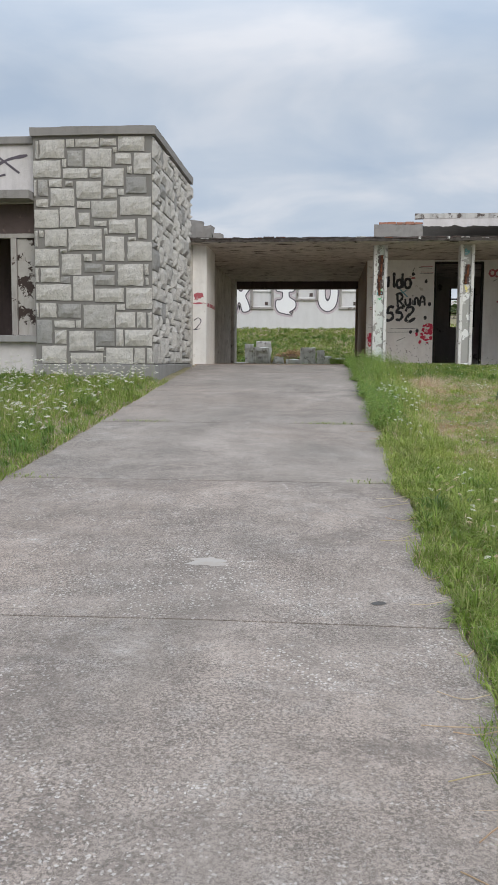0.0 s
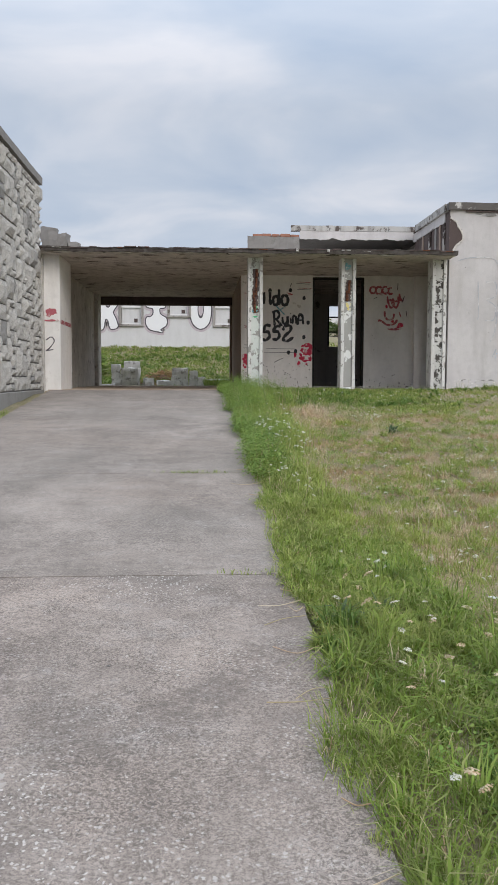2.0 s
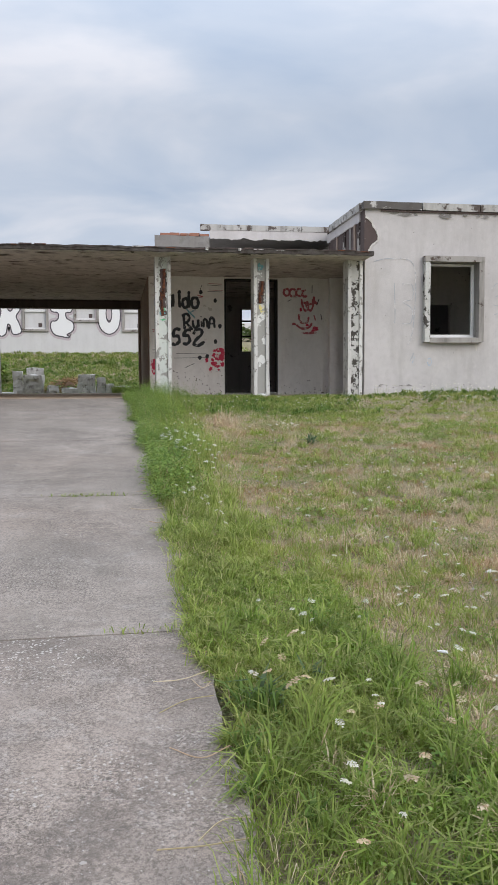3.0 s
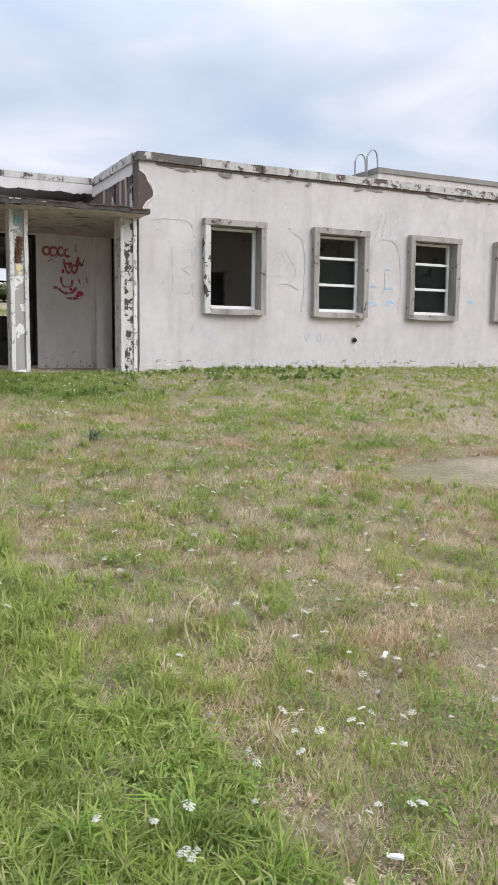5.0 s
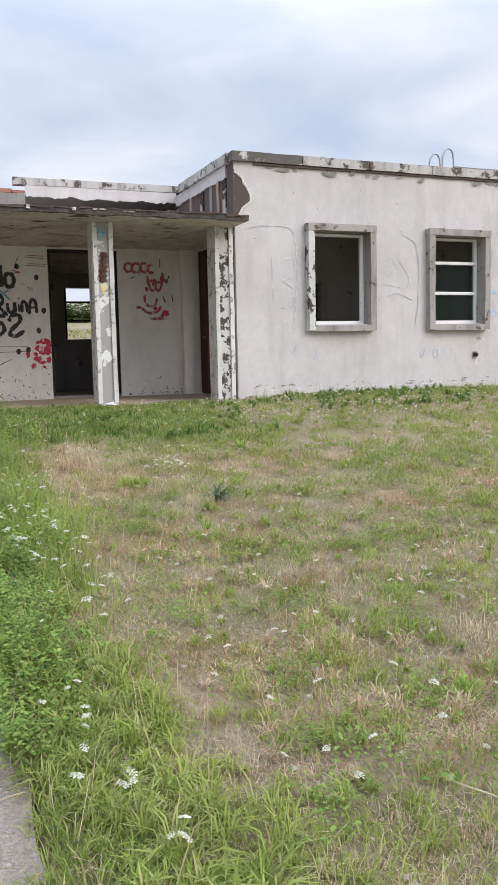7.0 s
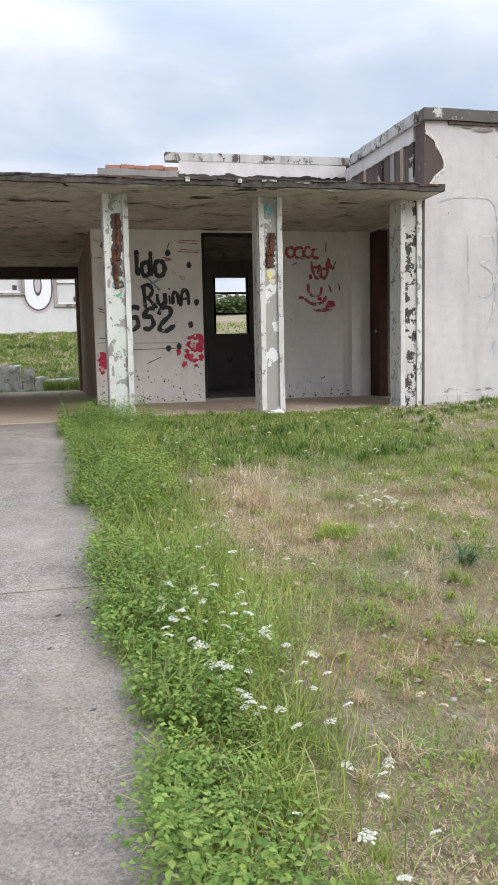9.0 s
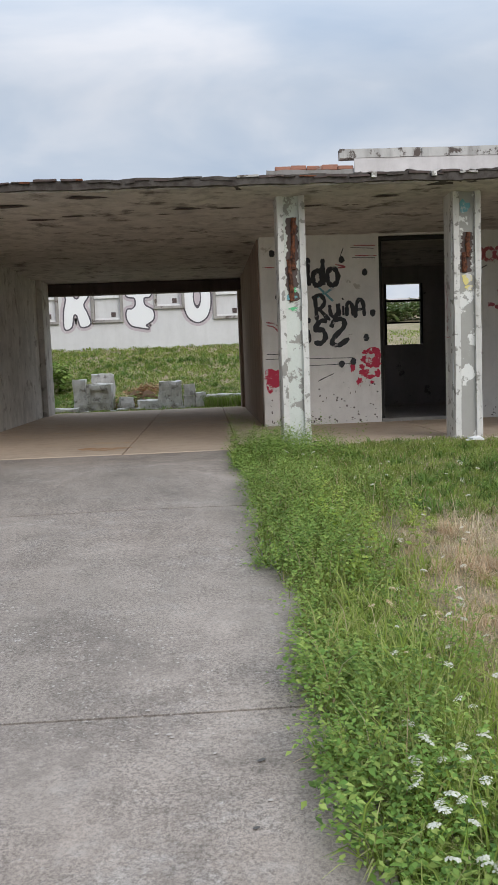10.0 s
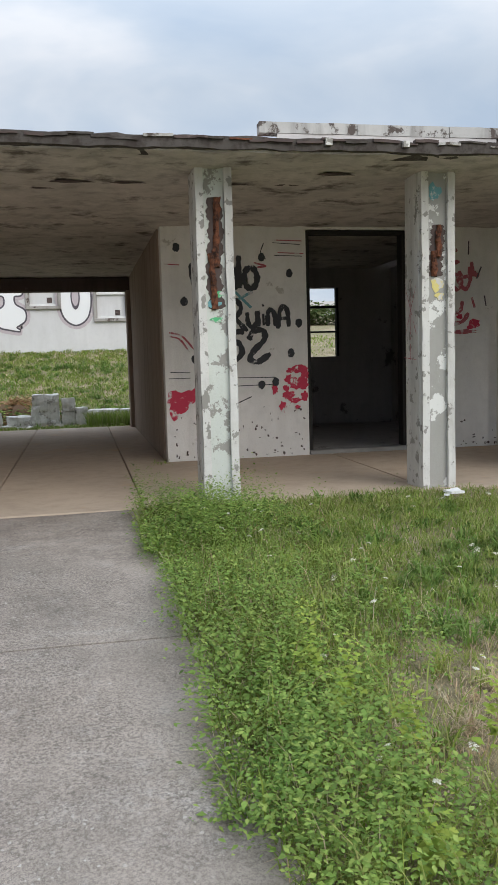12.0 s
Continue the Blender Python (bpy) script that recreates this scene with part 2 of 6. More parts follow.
    bump(nt, p, h.outputs[0], 0.55, 0.006)
    return m


M["drive_rough"] = driveway_material("worn_aggregate_concrete", (0.445, 0.372, 0.318), (0.17, 0.152, 0.13), (0.70, 0.65, 0.60), 0.5, 0.9, 0.5)
M["drive_smooth"] = driveway_material("brushed_concrete", (0.405, 0.346, 0.298), (0.185, 0.166, 0.14), (0.54, 0.50, 0.455), 0.16, 0.75, 0.35)


def ground_material():
    m, nt, p, co = material("dry_turf_soil", 1.0)
    a = step(nt, noise_tex(nt, co, 0.75, 6, 0.6), 0.42, 0.62)
    b = step(nt, noise_tex(nt, co, 4.0, 8, 0.7), 0.40, 0.66)
    f = step(nt, noise_tex(nt, co, 55, 6, 0.75, stretch=(1, 0.45, 1)), 0.42, 0.68)
    c = mixed(nt, a, (0.29, 0.245, 0.14), (0.48, 0.375, 0.275))
    c = mixed(nt, scaled(nt, b, 0.6), c, (0.56, 0.46, 0.36))
    green = step(nt, noise_tex(nt, co, 0.42, 8, 0.7), 0.44, 0.60)
    c = mixed(nt, scaled(nt, green, 0.55), c, (0.22, 0.235, 0.09))
    # fine dark flecks: soil grain, plus painted-in shadow gaps between the blades
    c = mixed(nt, scaled(nt, f, 0.85), c, (0.13, 0.10, 0.06))
    nt.links.new(c, p.inputs["Base Color"])
    bump(nt, p, noise_tex(nt, co, 40, 8, 0.75), 0.9, 0.03)
    return m


M["ground"] = ground_material()


def leaf_material(name, colours, rough=0.6):
    """Foliage whose blades vary among the given colours."""
    m, nt, p, co = material(name, rough)
    p.inputs["Specular IOR Level"].default_value = 0.15
    geo = nt.nodes.new("ShaderNodeNewGeometry")
    ramp = nt.nodes.new("ShaderNodeValToRGB")
    e = ramp.color_ramp.elements
    e[0].color, e[1].color = (*colours[0], 1), (*colours[-1], 1)
    for k, c in enumerate(colours[1:-1]):
        e.new((k + 1) / (len(colours) - 1)).color = (*c, 1)
    nt.links.new(geo.outputs["Random Per Island"], ramp.inputs["Fac"])
    mean = [sum(c[i] for c in colours) / len(colours) for i in range(3)]
    shade = mixed(nt, scaled(nt, step(nt, noise_tex(nt, co, 0.9, 5, 0.6), 0.42, 0.62), 0.42), ramp.outputs["Color"], (mean[0] * 1.22, mean[1] * 1.06, mean[2] * 1.05))
    shade = mixed(nt, scaled(nt, step(nt, noise_tex(nt, co, 3.1, 6, 0.65), 0.46, 0.64), 0.5), shade, tuple(0.6 * v for v in mean))
    nt.links.new(shade, p.inputs["Base Color"])
    tr = nt.nodes.new("ShaderNodeBsdfTranslucent")
    nt.links.new(shade, tr.inputs["Color"])
    mx = nt.nodes.new("ShaderNodeMixShader")
    mx.inputs["Fac"].default_value = 0.35
    nt.links.new(p.outputs[0], mx.inputs[1])
    nt.links.new(tr.outputs[0], mx.inputs[2])
    nt.links.new(mx.outputs[0], nt.nodes["Material Output"].inputs["Surface"])
    return m


M["grass"] = leaf_material("green_grass", [(0.17, 0.275, 0.045), (0.24, 0.365, 0.06), (0.33, 0.41, 0.10), (0.10, 0.16, 0.03), (0.46, 0.44, 0.20), (0.21, 0.325, 0.05)])
M["dry_grass"] = leaf_material("dry_grass", [(0.66, 0.54, 0.36), (0.85, 0.75, 0.57), (0.54, 0.36, 0.23), (0.76, 0.65, 0.47), (0.54, 0.48, 0.27), (0.60, 0.40, 0.26), (0.32, 0.26, 0.15)])
M["tuft"] = leaf_material("bright_tuft_grass", [(0.27, 0.375, 0.065), (0.37, 0.465, 0.10), (0.17, 0.25, 0.045), (0.46, 0.51, 0.17), (0.52, 0.49, 0.23)])
M["rusty_grass"] = leaf_material("rusty_dead_grass", [(0.42, 0.25, 0.13), (0.52, 0.35, 0.19), (0.30, 0.18, 0.09), (0.60, 0.45, 0.27)])
M["weed"] = leaf_material("nettle_leaves", [(0.14, 0.265, 0.055), (0.215, 0.36, 0.078), (0.06, 0.12, 0.033), (0.295, 0.445, 0.11), (0.30, 0.385, 0.092), (0.43, 0.53, 0.15)])
M["lime_weed"] = leaf_material("lime_weed_leaves", [(0.27, 0.42, 0.07), (0.36, 0.48, 0.10), (0.42, 0.46, 0.10)])
M["petal"] = leaf_material("white_petals", [(0.72, 0.71, 0.60), (0.80, 0.79, 0.72), (0.58, 0.58, 0.42)])
M["deep_grass"] = leaf_material("deep_green_grass", [(0.12, 0.21, 0.05), (0.17, 0.28, 0.06), (0.23, 0.34, 0.09), (0.09, 0.15, 0.04)])
M["blue_leaf"] = leaf_material("dark_blue_green_leaves", [(0.09, 0.15, 0.075), (0.13, 0.20, 0.10), (0.19, 0.26, 0.14)])
M["shrub"] = leaf_material("dark_shrub_leaves", [(0.05, 0.09, 0.025), (0.08, 0.13, 0.035), (0.12, 0.16, 0.05), (0.16, 0.15, 0.07)])


def paint(name, colour, wear=0.56, under=(0.60, 0.58, 0.56)):
    """Spray paint, thin and worn through in places."""
    m, nt, p, co = material(name, 0.7)
    w = step(nt, noise_tex(nt, co, 9, 9, 0.72), wear, wear + 0.06)
    nt.links.new(mixed(nt, w, colour, under), p.inputs["Base Color"])
    return m


M["black_spray"] = paint("black_spray", (0.05, 0.05, 0.056), 0.60)
M["red_spray"] = paint("magenta_red_spray", (0.55, 0.045, 0.09), 0.55, (0.70, 0.67, 0.64))
M["faded_red"] = paint("faded_red_spray", (0.42, 0.11, 0.13), 0.53, (0.64, 0.60, 0.57))
M["teal_spray"] = paint("teal_spray", (0.16, 0.36, 0.40), 0.52)
M["faint_grey"] = paint("faint_grey_chalk", (0.40, 0.41, 0.43), 0.50, (0.60, 0.575, 0.56))
M["faint_blue"] = paint("faint_blue_spray", (0.34, 0.46, 0.58), 0.52, (0.60, 0.575, 0.56))
M["white_spray"] = paint("white_letter_paint", (0.80, 0.79, 0.79), 0.75)
M["outline_spray"] = paint("dark_outline_paint", (0.10, 0.085, 0.10), 0.72)
M["halo_spray"] = paint("pink_grey_halo_paint", (0.50, 0.43, 0.45), 0.55, (0.60, 0.56, 0.56))
M["green_spray"] = paint("green_spray", (0.10, 0.45, 0.20), 0.5)
M["yellow_spray"] = paint("yellow_spray", (0.70, 0.60, 0.22), 0.5)


def rust_material():
    m, nt, p, co = material("rusted_steel", 0.9)
    c = mixed(nt, step(nt, noise_tex(nt, co, 22, 8, 0.7), 0.4, 0.65), (0.20, 0.075, 0.04), (0.022, 0.014, 0.012))
    nt.links.new(c, p.inputs["Base Color"])
    bump(nt, p, noise_tex(nt, co, 50, 6), 0.9, 0.012)
    return m


M["rust"] = rust_material()
M["smear"] = plaster("pale_mortar_smear", (0.42, 0.378, 0.34), (0.30, 0.26, 0.23), (0.38, 0.33, 0.285), 0.5, 0.65, 9.0, 0.3)
M["soil"] = plaster("red_brown_soil", (0.15, 0.088, 0.05), (0.05, 0.033, 0.022), (0.10, 0.10, 0.035), 0.55, 0.62, 3.0, 0.3)


def plain(name, colour, rough=0.8, metal=0.0):
    m, nt, p, co = material(name, rough)
    p.inputs["Metallic"].default_value = metal
    c = mixed(nt, scaled(nt, step(nt, noise_tex(nt, co, 14, 6), 0.4, 0.7), 0.4), colour, tuple(v * 0.6 for v in colour))
    nt.links.new(c, p.inputs["Base Color"])
    return m


M["brown_door"] = plain("dark_brown_door", (0.085, 0.04, 0.032))
M["steel"] = plain("grey_galvanised_steel", (0.32, 0.33, 0.34), 0.5, 0.6)
M["black"] = plain("black_timber", (0.025, 0.022, 0.02))
M["litter"] = plain("white_litter", (0.78, 0.78, 0.77), 0.6)
M["stick"] = plain("pale_dry_stick", (0.50, 0.44, 0.30))
M["pebble"] = plain("dark_pebble", (0.10, 0.095, 0.09))


def glass_material():
    m, nt, p, co = material("dusty_window_glass", 0.08)
    p.inputs["Base Color"].default_value = (0.55, 0.68, 0.60, 1)
    p.inputs["Transmission Weight"].default_value = 1.0
    p.inputs["IOR"].default_value = 1.18
    return m


M["glass"] = glass_material()


# ---- building helpers ----
def mesh_object(name, bm, mat, parent=None, smooth=False):
    me = bpy.data.meshes.new(name)
    bmesh.ops.recalc_face_normals(bm, faces=bm.faces)
    bm.to_mesh(me)
    bm.free()
    if mat:
        me.materials.append(M[mat])
    if smooth:
        for poly in me.polygons:
            poly.use_smooth = True
    ob = new(name, me)
    ob.parent = parent
    return ob


def part(name, bm, mat, parent, label="", smooth=False):
    ob = mesh_object(name, bm, mat, parent, smooth)
    return tagged(ob, label)


def thing(name, label, category, group="", kind=""):
    return tagged(new(name), label, category, group, kind)


def setting(name, bm, mat, label, category):
    return tagged(mesh_object(name, bm, mat), label, category, "", "structure")


def add_box(bm, lo, hi, bevel=0.0, rough=0.0, seed=0):
    made = bmesh.ops.create_cube(bm, size=1.0)["verts"]
    c = [(a + b) / 2 for a, b in zip(lo, hi)]
    s = [b - a for a, b in zip(lo, hi)]
    for v in made:
        v.co = Vector([c[k] + v.co[k] * s[k] for k in range(3)])
    if bevel:
        edges = list({e for v in made for e in v.link_edges})
        out = bmesh.ops.bevel(bm, geom=edges, offset=bevel, segments=1, affect="EDGES")
        made = out["verts"]
    if rough:
        rng = random.Random(seed)
        for v in made:
            v.co += Vector([rng.uniform(-rough, rough) for _ in range(3)])
    return bm


def box(lo, hi, bevel=0.0, rough=0.0, seed=0):
    return add_box(bmesh.new(), lo, hi, bevel, rough, seed)


def ragged_box(lo, hi, cell, rough, seed=0, keep=()):
    """A box cut into cells, its surface unevenly worn. keep: sides left straight, such as '-z'."""
    bm = bmesh.new()
    n = [max(1, round((hi[k] - lo[k]) / cell[k])) for k in range(3)]
    verts = {}

    def vert(i):
        if i not in verts:
            q = Vector([lo[k] + (hi[k] - lo[k]) * i[k] / n[k] for k in range(3)])
            d = noise.noise_vector(q * 3.1 + Vector((seed, 0, 0))) + 0.6 * noise.noise_vector(q * 11 + Vector((seed, 9, 0)))
            for k, axis in enumerate("xyz"):
                on = (i[k] == 0 and "-" + axis in keep) or (i[k] == n[k] and "+" + axis in keep)
                q[k] += 0 if on else rough * d[k]
            verts[i] = bm.verts.new(q)
        return verts[i]

    for k in range(3):
        a, b = (k + 1) % 3, (k + 2) % 3
        for side in (0, n[k]):
            for u in range(n[a]):
                for v in range(n[b]):
                    quad = []
                    for du, dv in ((0, 0), (1, 0), (1, 1), (0, 1)):
                        i = [0, 0, 0]
                        i[k], i[a], i[b] = side, u + du, v + dv
                        quad.append(vert(tuple(i)))
                    bm.faces.new(quad)
    return bm


def holed_wall(a0, a1, z0, z1, d0, d1, holes, along="x"):
    """A wall from a0 to a1 along x or y, with its thickness from d0 to d1; holes are (a0, a1, z0, z1), cut right through."""
    bm = bmesh.new()
    us = sorted({a0, a1, *[h[0] for h in holes], *[h[1] for h in holes]})
    zs = sorted({z0, z1, *[h[2] for h in holes], *[h[3] for h in holes]})
    verts = {}

    def vert(u, z, d):
        if (u, z, d) not in verts:
            verts[u, z, d] = bm.verts.new((u, d, z) if along == "x" else (d, u, z))
        return verts[u, z, d]

    def solid(i, j):
        if not (0 <= i < len(us) - 1 and 0 <= j < len(zs) - 1):
            return False
        u, z = (us[i] + us[i + 1]) / 2, (zs[j] + zs[j + 1]) / 2
        return not any(h[0] < u < h[1] and h[2] < z < h[3] for h in holes)

    for i in range(len(us) - 1):
        for j in range(len(zs) - 1):
            if not solid(i, j):
                continue
            u, uu, z, zz = us[i], us[i + 1], zs[j], zs[j + 1]
            for d in (d0, d1):
                bm.faces.new([vert(u, z, d), vert(uu, z, d), vert(uu, zz, d), vert(u, zz, d)])
            for di, dj, p, q in ((-1, 0, (u, z), (u, zz)), (1, 0, (uu, z), (uu, zz)), (0, -1, (u, z), (uu, z)), (0, 1, (u, zz), (uu, zz))):
                if not solid(i + di, j + dj):
                    bm.faces.new([vert(*p, d0), vert(*q, d0), vert(*q, d1), vert(*p, d1)])
    return bm


def curve_points(points, fine=6):
    """A smooth line through the points (Catmull-Rom)."""
    p = [Vector(q) for q in points]
    if len(p) < 3:
        return p
    closed = (p[0] - p[-1]).length < 1e-6
    before, after = (p[-2], p[1]) if closed else (2 * p[0] - p[1], 2 * p[-1] - p[-2])
    q = [before, *p, after]
    out = []
    for k in range(1, len(q) - 2):
        for s in range(fine):
            t = s / fine
            out.append(0.5 * (2 * q[k] + (q[k + 1] - q[k - 1]) * t + (2 * q[k - 1] - 5 * q[k] + 4 * q[k + 1] - q[k + 2]) * t * t
                              + (3 * q[k] - 3 * q[k + 1] + q[k + 2] - q[k - 1]) * t ** 3))
    return [*out, p[-1]]


def strokes_mesh(strokes, width, wall_y, rise=0.004):
    """Flat sprayed strokes on a wall that faces -y; points are (x, z). Each stroke lies a hair above the last."""
    bm = bmesh.new()
    for k, points in enumerate(strokes):
        line = curve_points([(x, z, 0) for x, z in points])
        y = wall_y - rise - 0.0012 * k
        n = len(line)
        rows = []
        for i, q in enumerate(line):
            d = (line[min(i + 1, n - 1)] - line[max(i - 1, 0)]).normalized()
            w = width * (0.43 + 0.07 * math.sin(0.8 * i + k) + 0.05 * math.sin(2.1 * i))
            if i in (0, n - 1):
                w *= 0.6
            yy = y - 0.0015 * i / n
            rows.append((bm.verts.new((q.x - d.y * w, yy, q.y + d.x * w)), bm.verts.new((q.x + d.y * w, yy, q.y - d.x * w))))
        for a, b in zip(rows, rows[1:]):
            bm.faces.new([a[0], a[1], b[1], b[0]])
    return bm


def blot_mesh(blots, wall_y, rise=0.004, ragged=0.18, sides=18, seed=1):
    """Flat paint blots on a wall that faces -y; each is (x, z, half width, half height)."""
    rng = random.Random(seed)
    bm = bmesh.new()
    for k, (x, z, rx, rz) in enumerate(blots):
        y = wall_y - rise - 0.001 * k
        ring = []
        for s in range(sides):
            a = 2 * math.pi * s / sides
            r = 1 + rng.uniform(-ragged, ragged)
            ring.append(bm.verts.new((x + rx * r * math.cos(a), y, z + rz * r * math.sin(a))))
        bm.faces.new(ring)
    return bm


def tube(points, radius, sides=8):
    bm = bmesh.new()
    line = curve_points(points)
    rings = []
    for i, q in enumerate(line):
        d = (line[min(i + 1, len(line) - 1)] - line[max(i - 1, 0)]).normalized()
        u = d.orthogonal().normalized()
        if rings:
            u = (last - last.dot(d) * d).normalized()
        last = u
        w = d.cross(u)
        rings.append([bm.verts.new(q + radius * (math.cos(a) * u + math.sin(a) * w)) for a in [2 * math.pi * s / sides for s in range(sides)]])
    for a, b in zip(rings, rings[1:]):
        for s in range(sides):
            bm.faces.new([a[s], a[(s + 1) % sides], b[(s + 1) % sides], b[s]])
    bm.faces.new(rings[0])
    bm.faces.new(rings[-1])
    return bm


# ---- ground, driveway ----
PROFILE_Y = [-60, -10, 0, 3.78, 6.73, 15.69, 17.2, 26.9, 28.2, 29.4, 30.2, 36, 50, 62, 140, 600]
PROFILE_Z = [-3.6, -0.7, 0, 0.28, 0.51, 1.29, 1.42, 1.42, 1.30, 1.34, 1.52, 2.9, 4.2, 5.2, 6.0, 6.0]


def table_noise(x, y, scale, seed):
    """Smooth noise from 0 to 1 on numpy arrays."""
    table = np.random.RandomState(seed).rand(64, 64)
    u, v = x * scale + 1000, y * scale + 1000
    i, j = np.floor(u).astype(int), np.floor(v).astype(int)
    f, g = u - i, v - j
    f, g = f * f * (3 - 2 * f), g * g * (3 - 2 * g)
    t = lambda a, b: table[a % 64, b % 64]
    return (t(i, j) * (1 - f) + t(i + 1, j) * f) * (1 - g) + (t(i, j + 1) * (1 - f) + t(i + 1, j + 1) * f) * g


def drive_z(y):
    return np.interp(y, PROFILE_Y, PROFILE_Z)


def lawn_z(x, y):
    x, y = np.asarray(x, float), np.asarray(y, float)
    z = drive_z(y)
    right = np.clip((x - 0.5) / 1.5, 0, 1) * np.clip((18.2 - y) / 3.5, 0, 1) * np.clip((y + 1) / 5, 0, 1)
    z = z - 0.09 * right
    z = z + 0.07 * np.clip((x - 3.5) / 3, 0, 1) * np.clip((y - 16) / 2.2, 0, 1) * (y < 20)
    z = z + 0.05 * np.clip((-x - 2.7) / 0.8, 0, 1) * (y < 16)
    z = z + 0.07 * (table_noise(x, y, 0.6, 3) - 0.5) * np.clip((17.5 - y) / 2, 0, 1) * np.clip((np.abs(x + 1.05) - 1.6) / 0.6, 0, 1)
    return z


def under_floor(x, y):
    drive = (x > -2.45) & (x < 0.3) & (y < 18.5)
    house = (x > -2.8) & (x < 21.5) & (y > 18.9) & (y < 25.4)
    port = (x > -2.8) & (x < 1.2) & (y > 18.4) & (y < 26.6)
    left = (x < -3.2) & (x > -11) & (y > 14.8) & (y < 26)
    return drive | house | port | left


def build_ground():
    xs = np.unique(np.concatenate([np.linspace(-500, -40, 12), np.linspace(-40, -10, 16), np.arange(-10, 0.2, 0.2), np.arange(0.2, 1.6, 0.07), np.arange(1.6, 15.01, 0.2), np.linspace(15, 40, 20), np.linspace(40, 500, 12)]))
    ys = np.unique(np.concatenate([np.linspace(-500, -20, 10), np.linspace(-20, 0, 11), np.arange(0, 19, 0.2), np.arange(19, 37, 0.4), np.linspace(37, 70, 20), np.linspace(70, 600, 12)]))
    gx, gy = np.meshgrid(xs, ys)
    gz = lawn_z(gx, gy) - 0.3 * under_floor(gx, gy) - 0.05 * np.clip((1.0 - gx) / 0.3, 0, 1) * (gx > -3.2) * (gy < 18.4) - 0.02
    n, m = len(xs), len(ys)
    co = np.stack([gx, gy, gz], -1).reshape(-1, 3)
    k = (np.arange(m - 1)[:, None] * n + np.arange(n - 1)[None]).ravel()
    faces = np.stack([k, k + 1, k + 1 + n, k + n], -1)
    me = bpy.data.meshes.new("ground")
    me.from_pydata(co.tolist(), [], faces.tolist())
    me.materials.append(M["ground"])
    for poly in me.polygons:
        poly.use_smooth = True
    return tagged(new("ground", me), "sloping patchy lawn of dry soil and thatch", "ground", "", "structure")


build_ground()


def edge_x(y):
    """The driveway's worn right edge."""
    return 0.66 - 0.10 * min(max((y - 12.5) / 4, 0), 1) + 0.05 * noise.noise((y * 2.3, 1.7, 0)) + 0.04 * noise.noise((y * 7.0, 4.7, 0))


def driveway_slab(y0, y1, mat, parent):
    bm = bmesh.new()
    nx, ny = 14, max(2, round((y1 - y0) / 0.12))
    top = []
    for j in range(ny + 1):
        y = y0 + (y1 - y0) * j / ny
        row = []
        for i in range(nx + 1):
            f = i / nx
            x = -2.66 + 0.05 * noise.noise((y * 3, 8, 0)) * (i == 0) + f * (edge_x(y) + 2.66)
            worn = 0.003 if i in (0, nx) or j in (0, ny) else 0.0
            row.append(bm.verts.new((x, y + 0.012 * x, float(drive_z(y)) - worn + 0.008 * noise.noise((x, y, 2.0)))))
        top.append(row)
    rim = []
    for j in range(ny):
        for i in range(nx):
            bm.faces.new([top[j][i], top[j][i + 1], top[j + 1][i + 1], top[j + 1][i]])
    rim = top[0] + [r[-1] for r in top[1:]] + top[-1][-2::-1] + [r[0] for r in top[-2:0:-1]]
    low = [bm.verts.new(v.co - Vector((0, 0, 0.14))) for v in rim]
    for a in range(len(rim)):
        b = (a + 1) % len(rim)
        bm.faces.new([rim[a], rim[b], low[b], low[a]])
    return part("concrete_slab", bm, mat, parent)


driveway = thing("driveway", "cracked grey concrete driveway slabs climbing to a carport", "driveway", "", "structure")
JOINTS = [-14.0, -11.1, -8.1, -5.15, -2.17, 0.8, 3.78, 6.75, 9.72, 12.7, 15.67, 18.3]
for k, (a, b) in enumerate(zip(JOINTS, JOINTS[1:])):
    driveway_slab(a + 0.007, b - 0.007, "drive_rough" if b < 7 else "drive_smooth", driveway)

# ---- floor slabs under the roof ----
FLOOR, CEIL = 1.42, 4.02
floor = thing("floor", "brown-stained concrete floor of carport and porch", "floor", "", "structure")
part("floor_slab", box((0.545, 21.205, FLOOR - 0.2), (0.999, 26.85, FLOOR), 0.008), "slab", floor)
for x0, x1 in ((-2.9, -0.69), (-0.68, 0.535), (0.545, 2.93), (2.94, 5.33)):
    part("floor_slab", box((x0, 18.33, FLOOR - 0.2), (x1, 21.2 if x0 > 0.5 else 26.85, FLOOR), 0.008), "slab", floor)
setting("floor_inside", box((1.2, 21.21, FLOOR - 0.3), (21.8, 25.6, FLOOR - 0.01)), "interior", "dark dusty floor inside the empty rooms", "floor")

stain = bmesh.new()
stain.faces.new([stain.verts.new((-0.98 + 0.28 * (1 + 0.25 * math.sin(3 * a + 1)) * math.cos(a), 18.93 + 0.17 * (1 + 0.3 * math.sin(4 * a)) * math.sin(a), FLOOR + 0.004)) for a in [k * math.pi / 12 for k in range(24)]])
part("rust_stain", stain, "rust_stain", floor, "orange rust stain on the concrete")

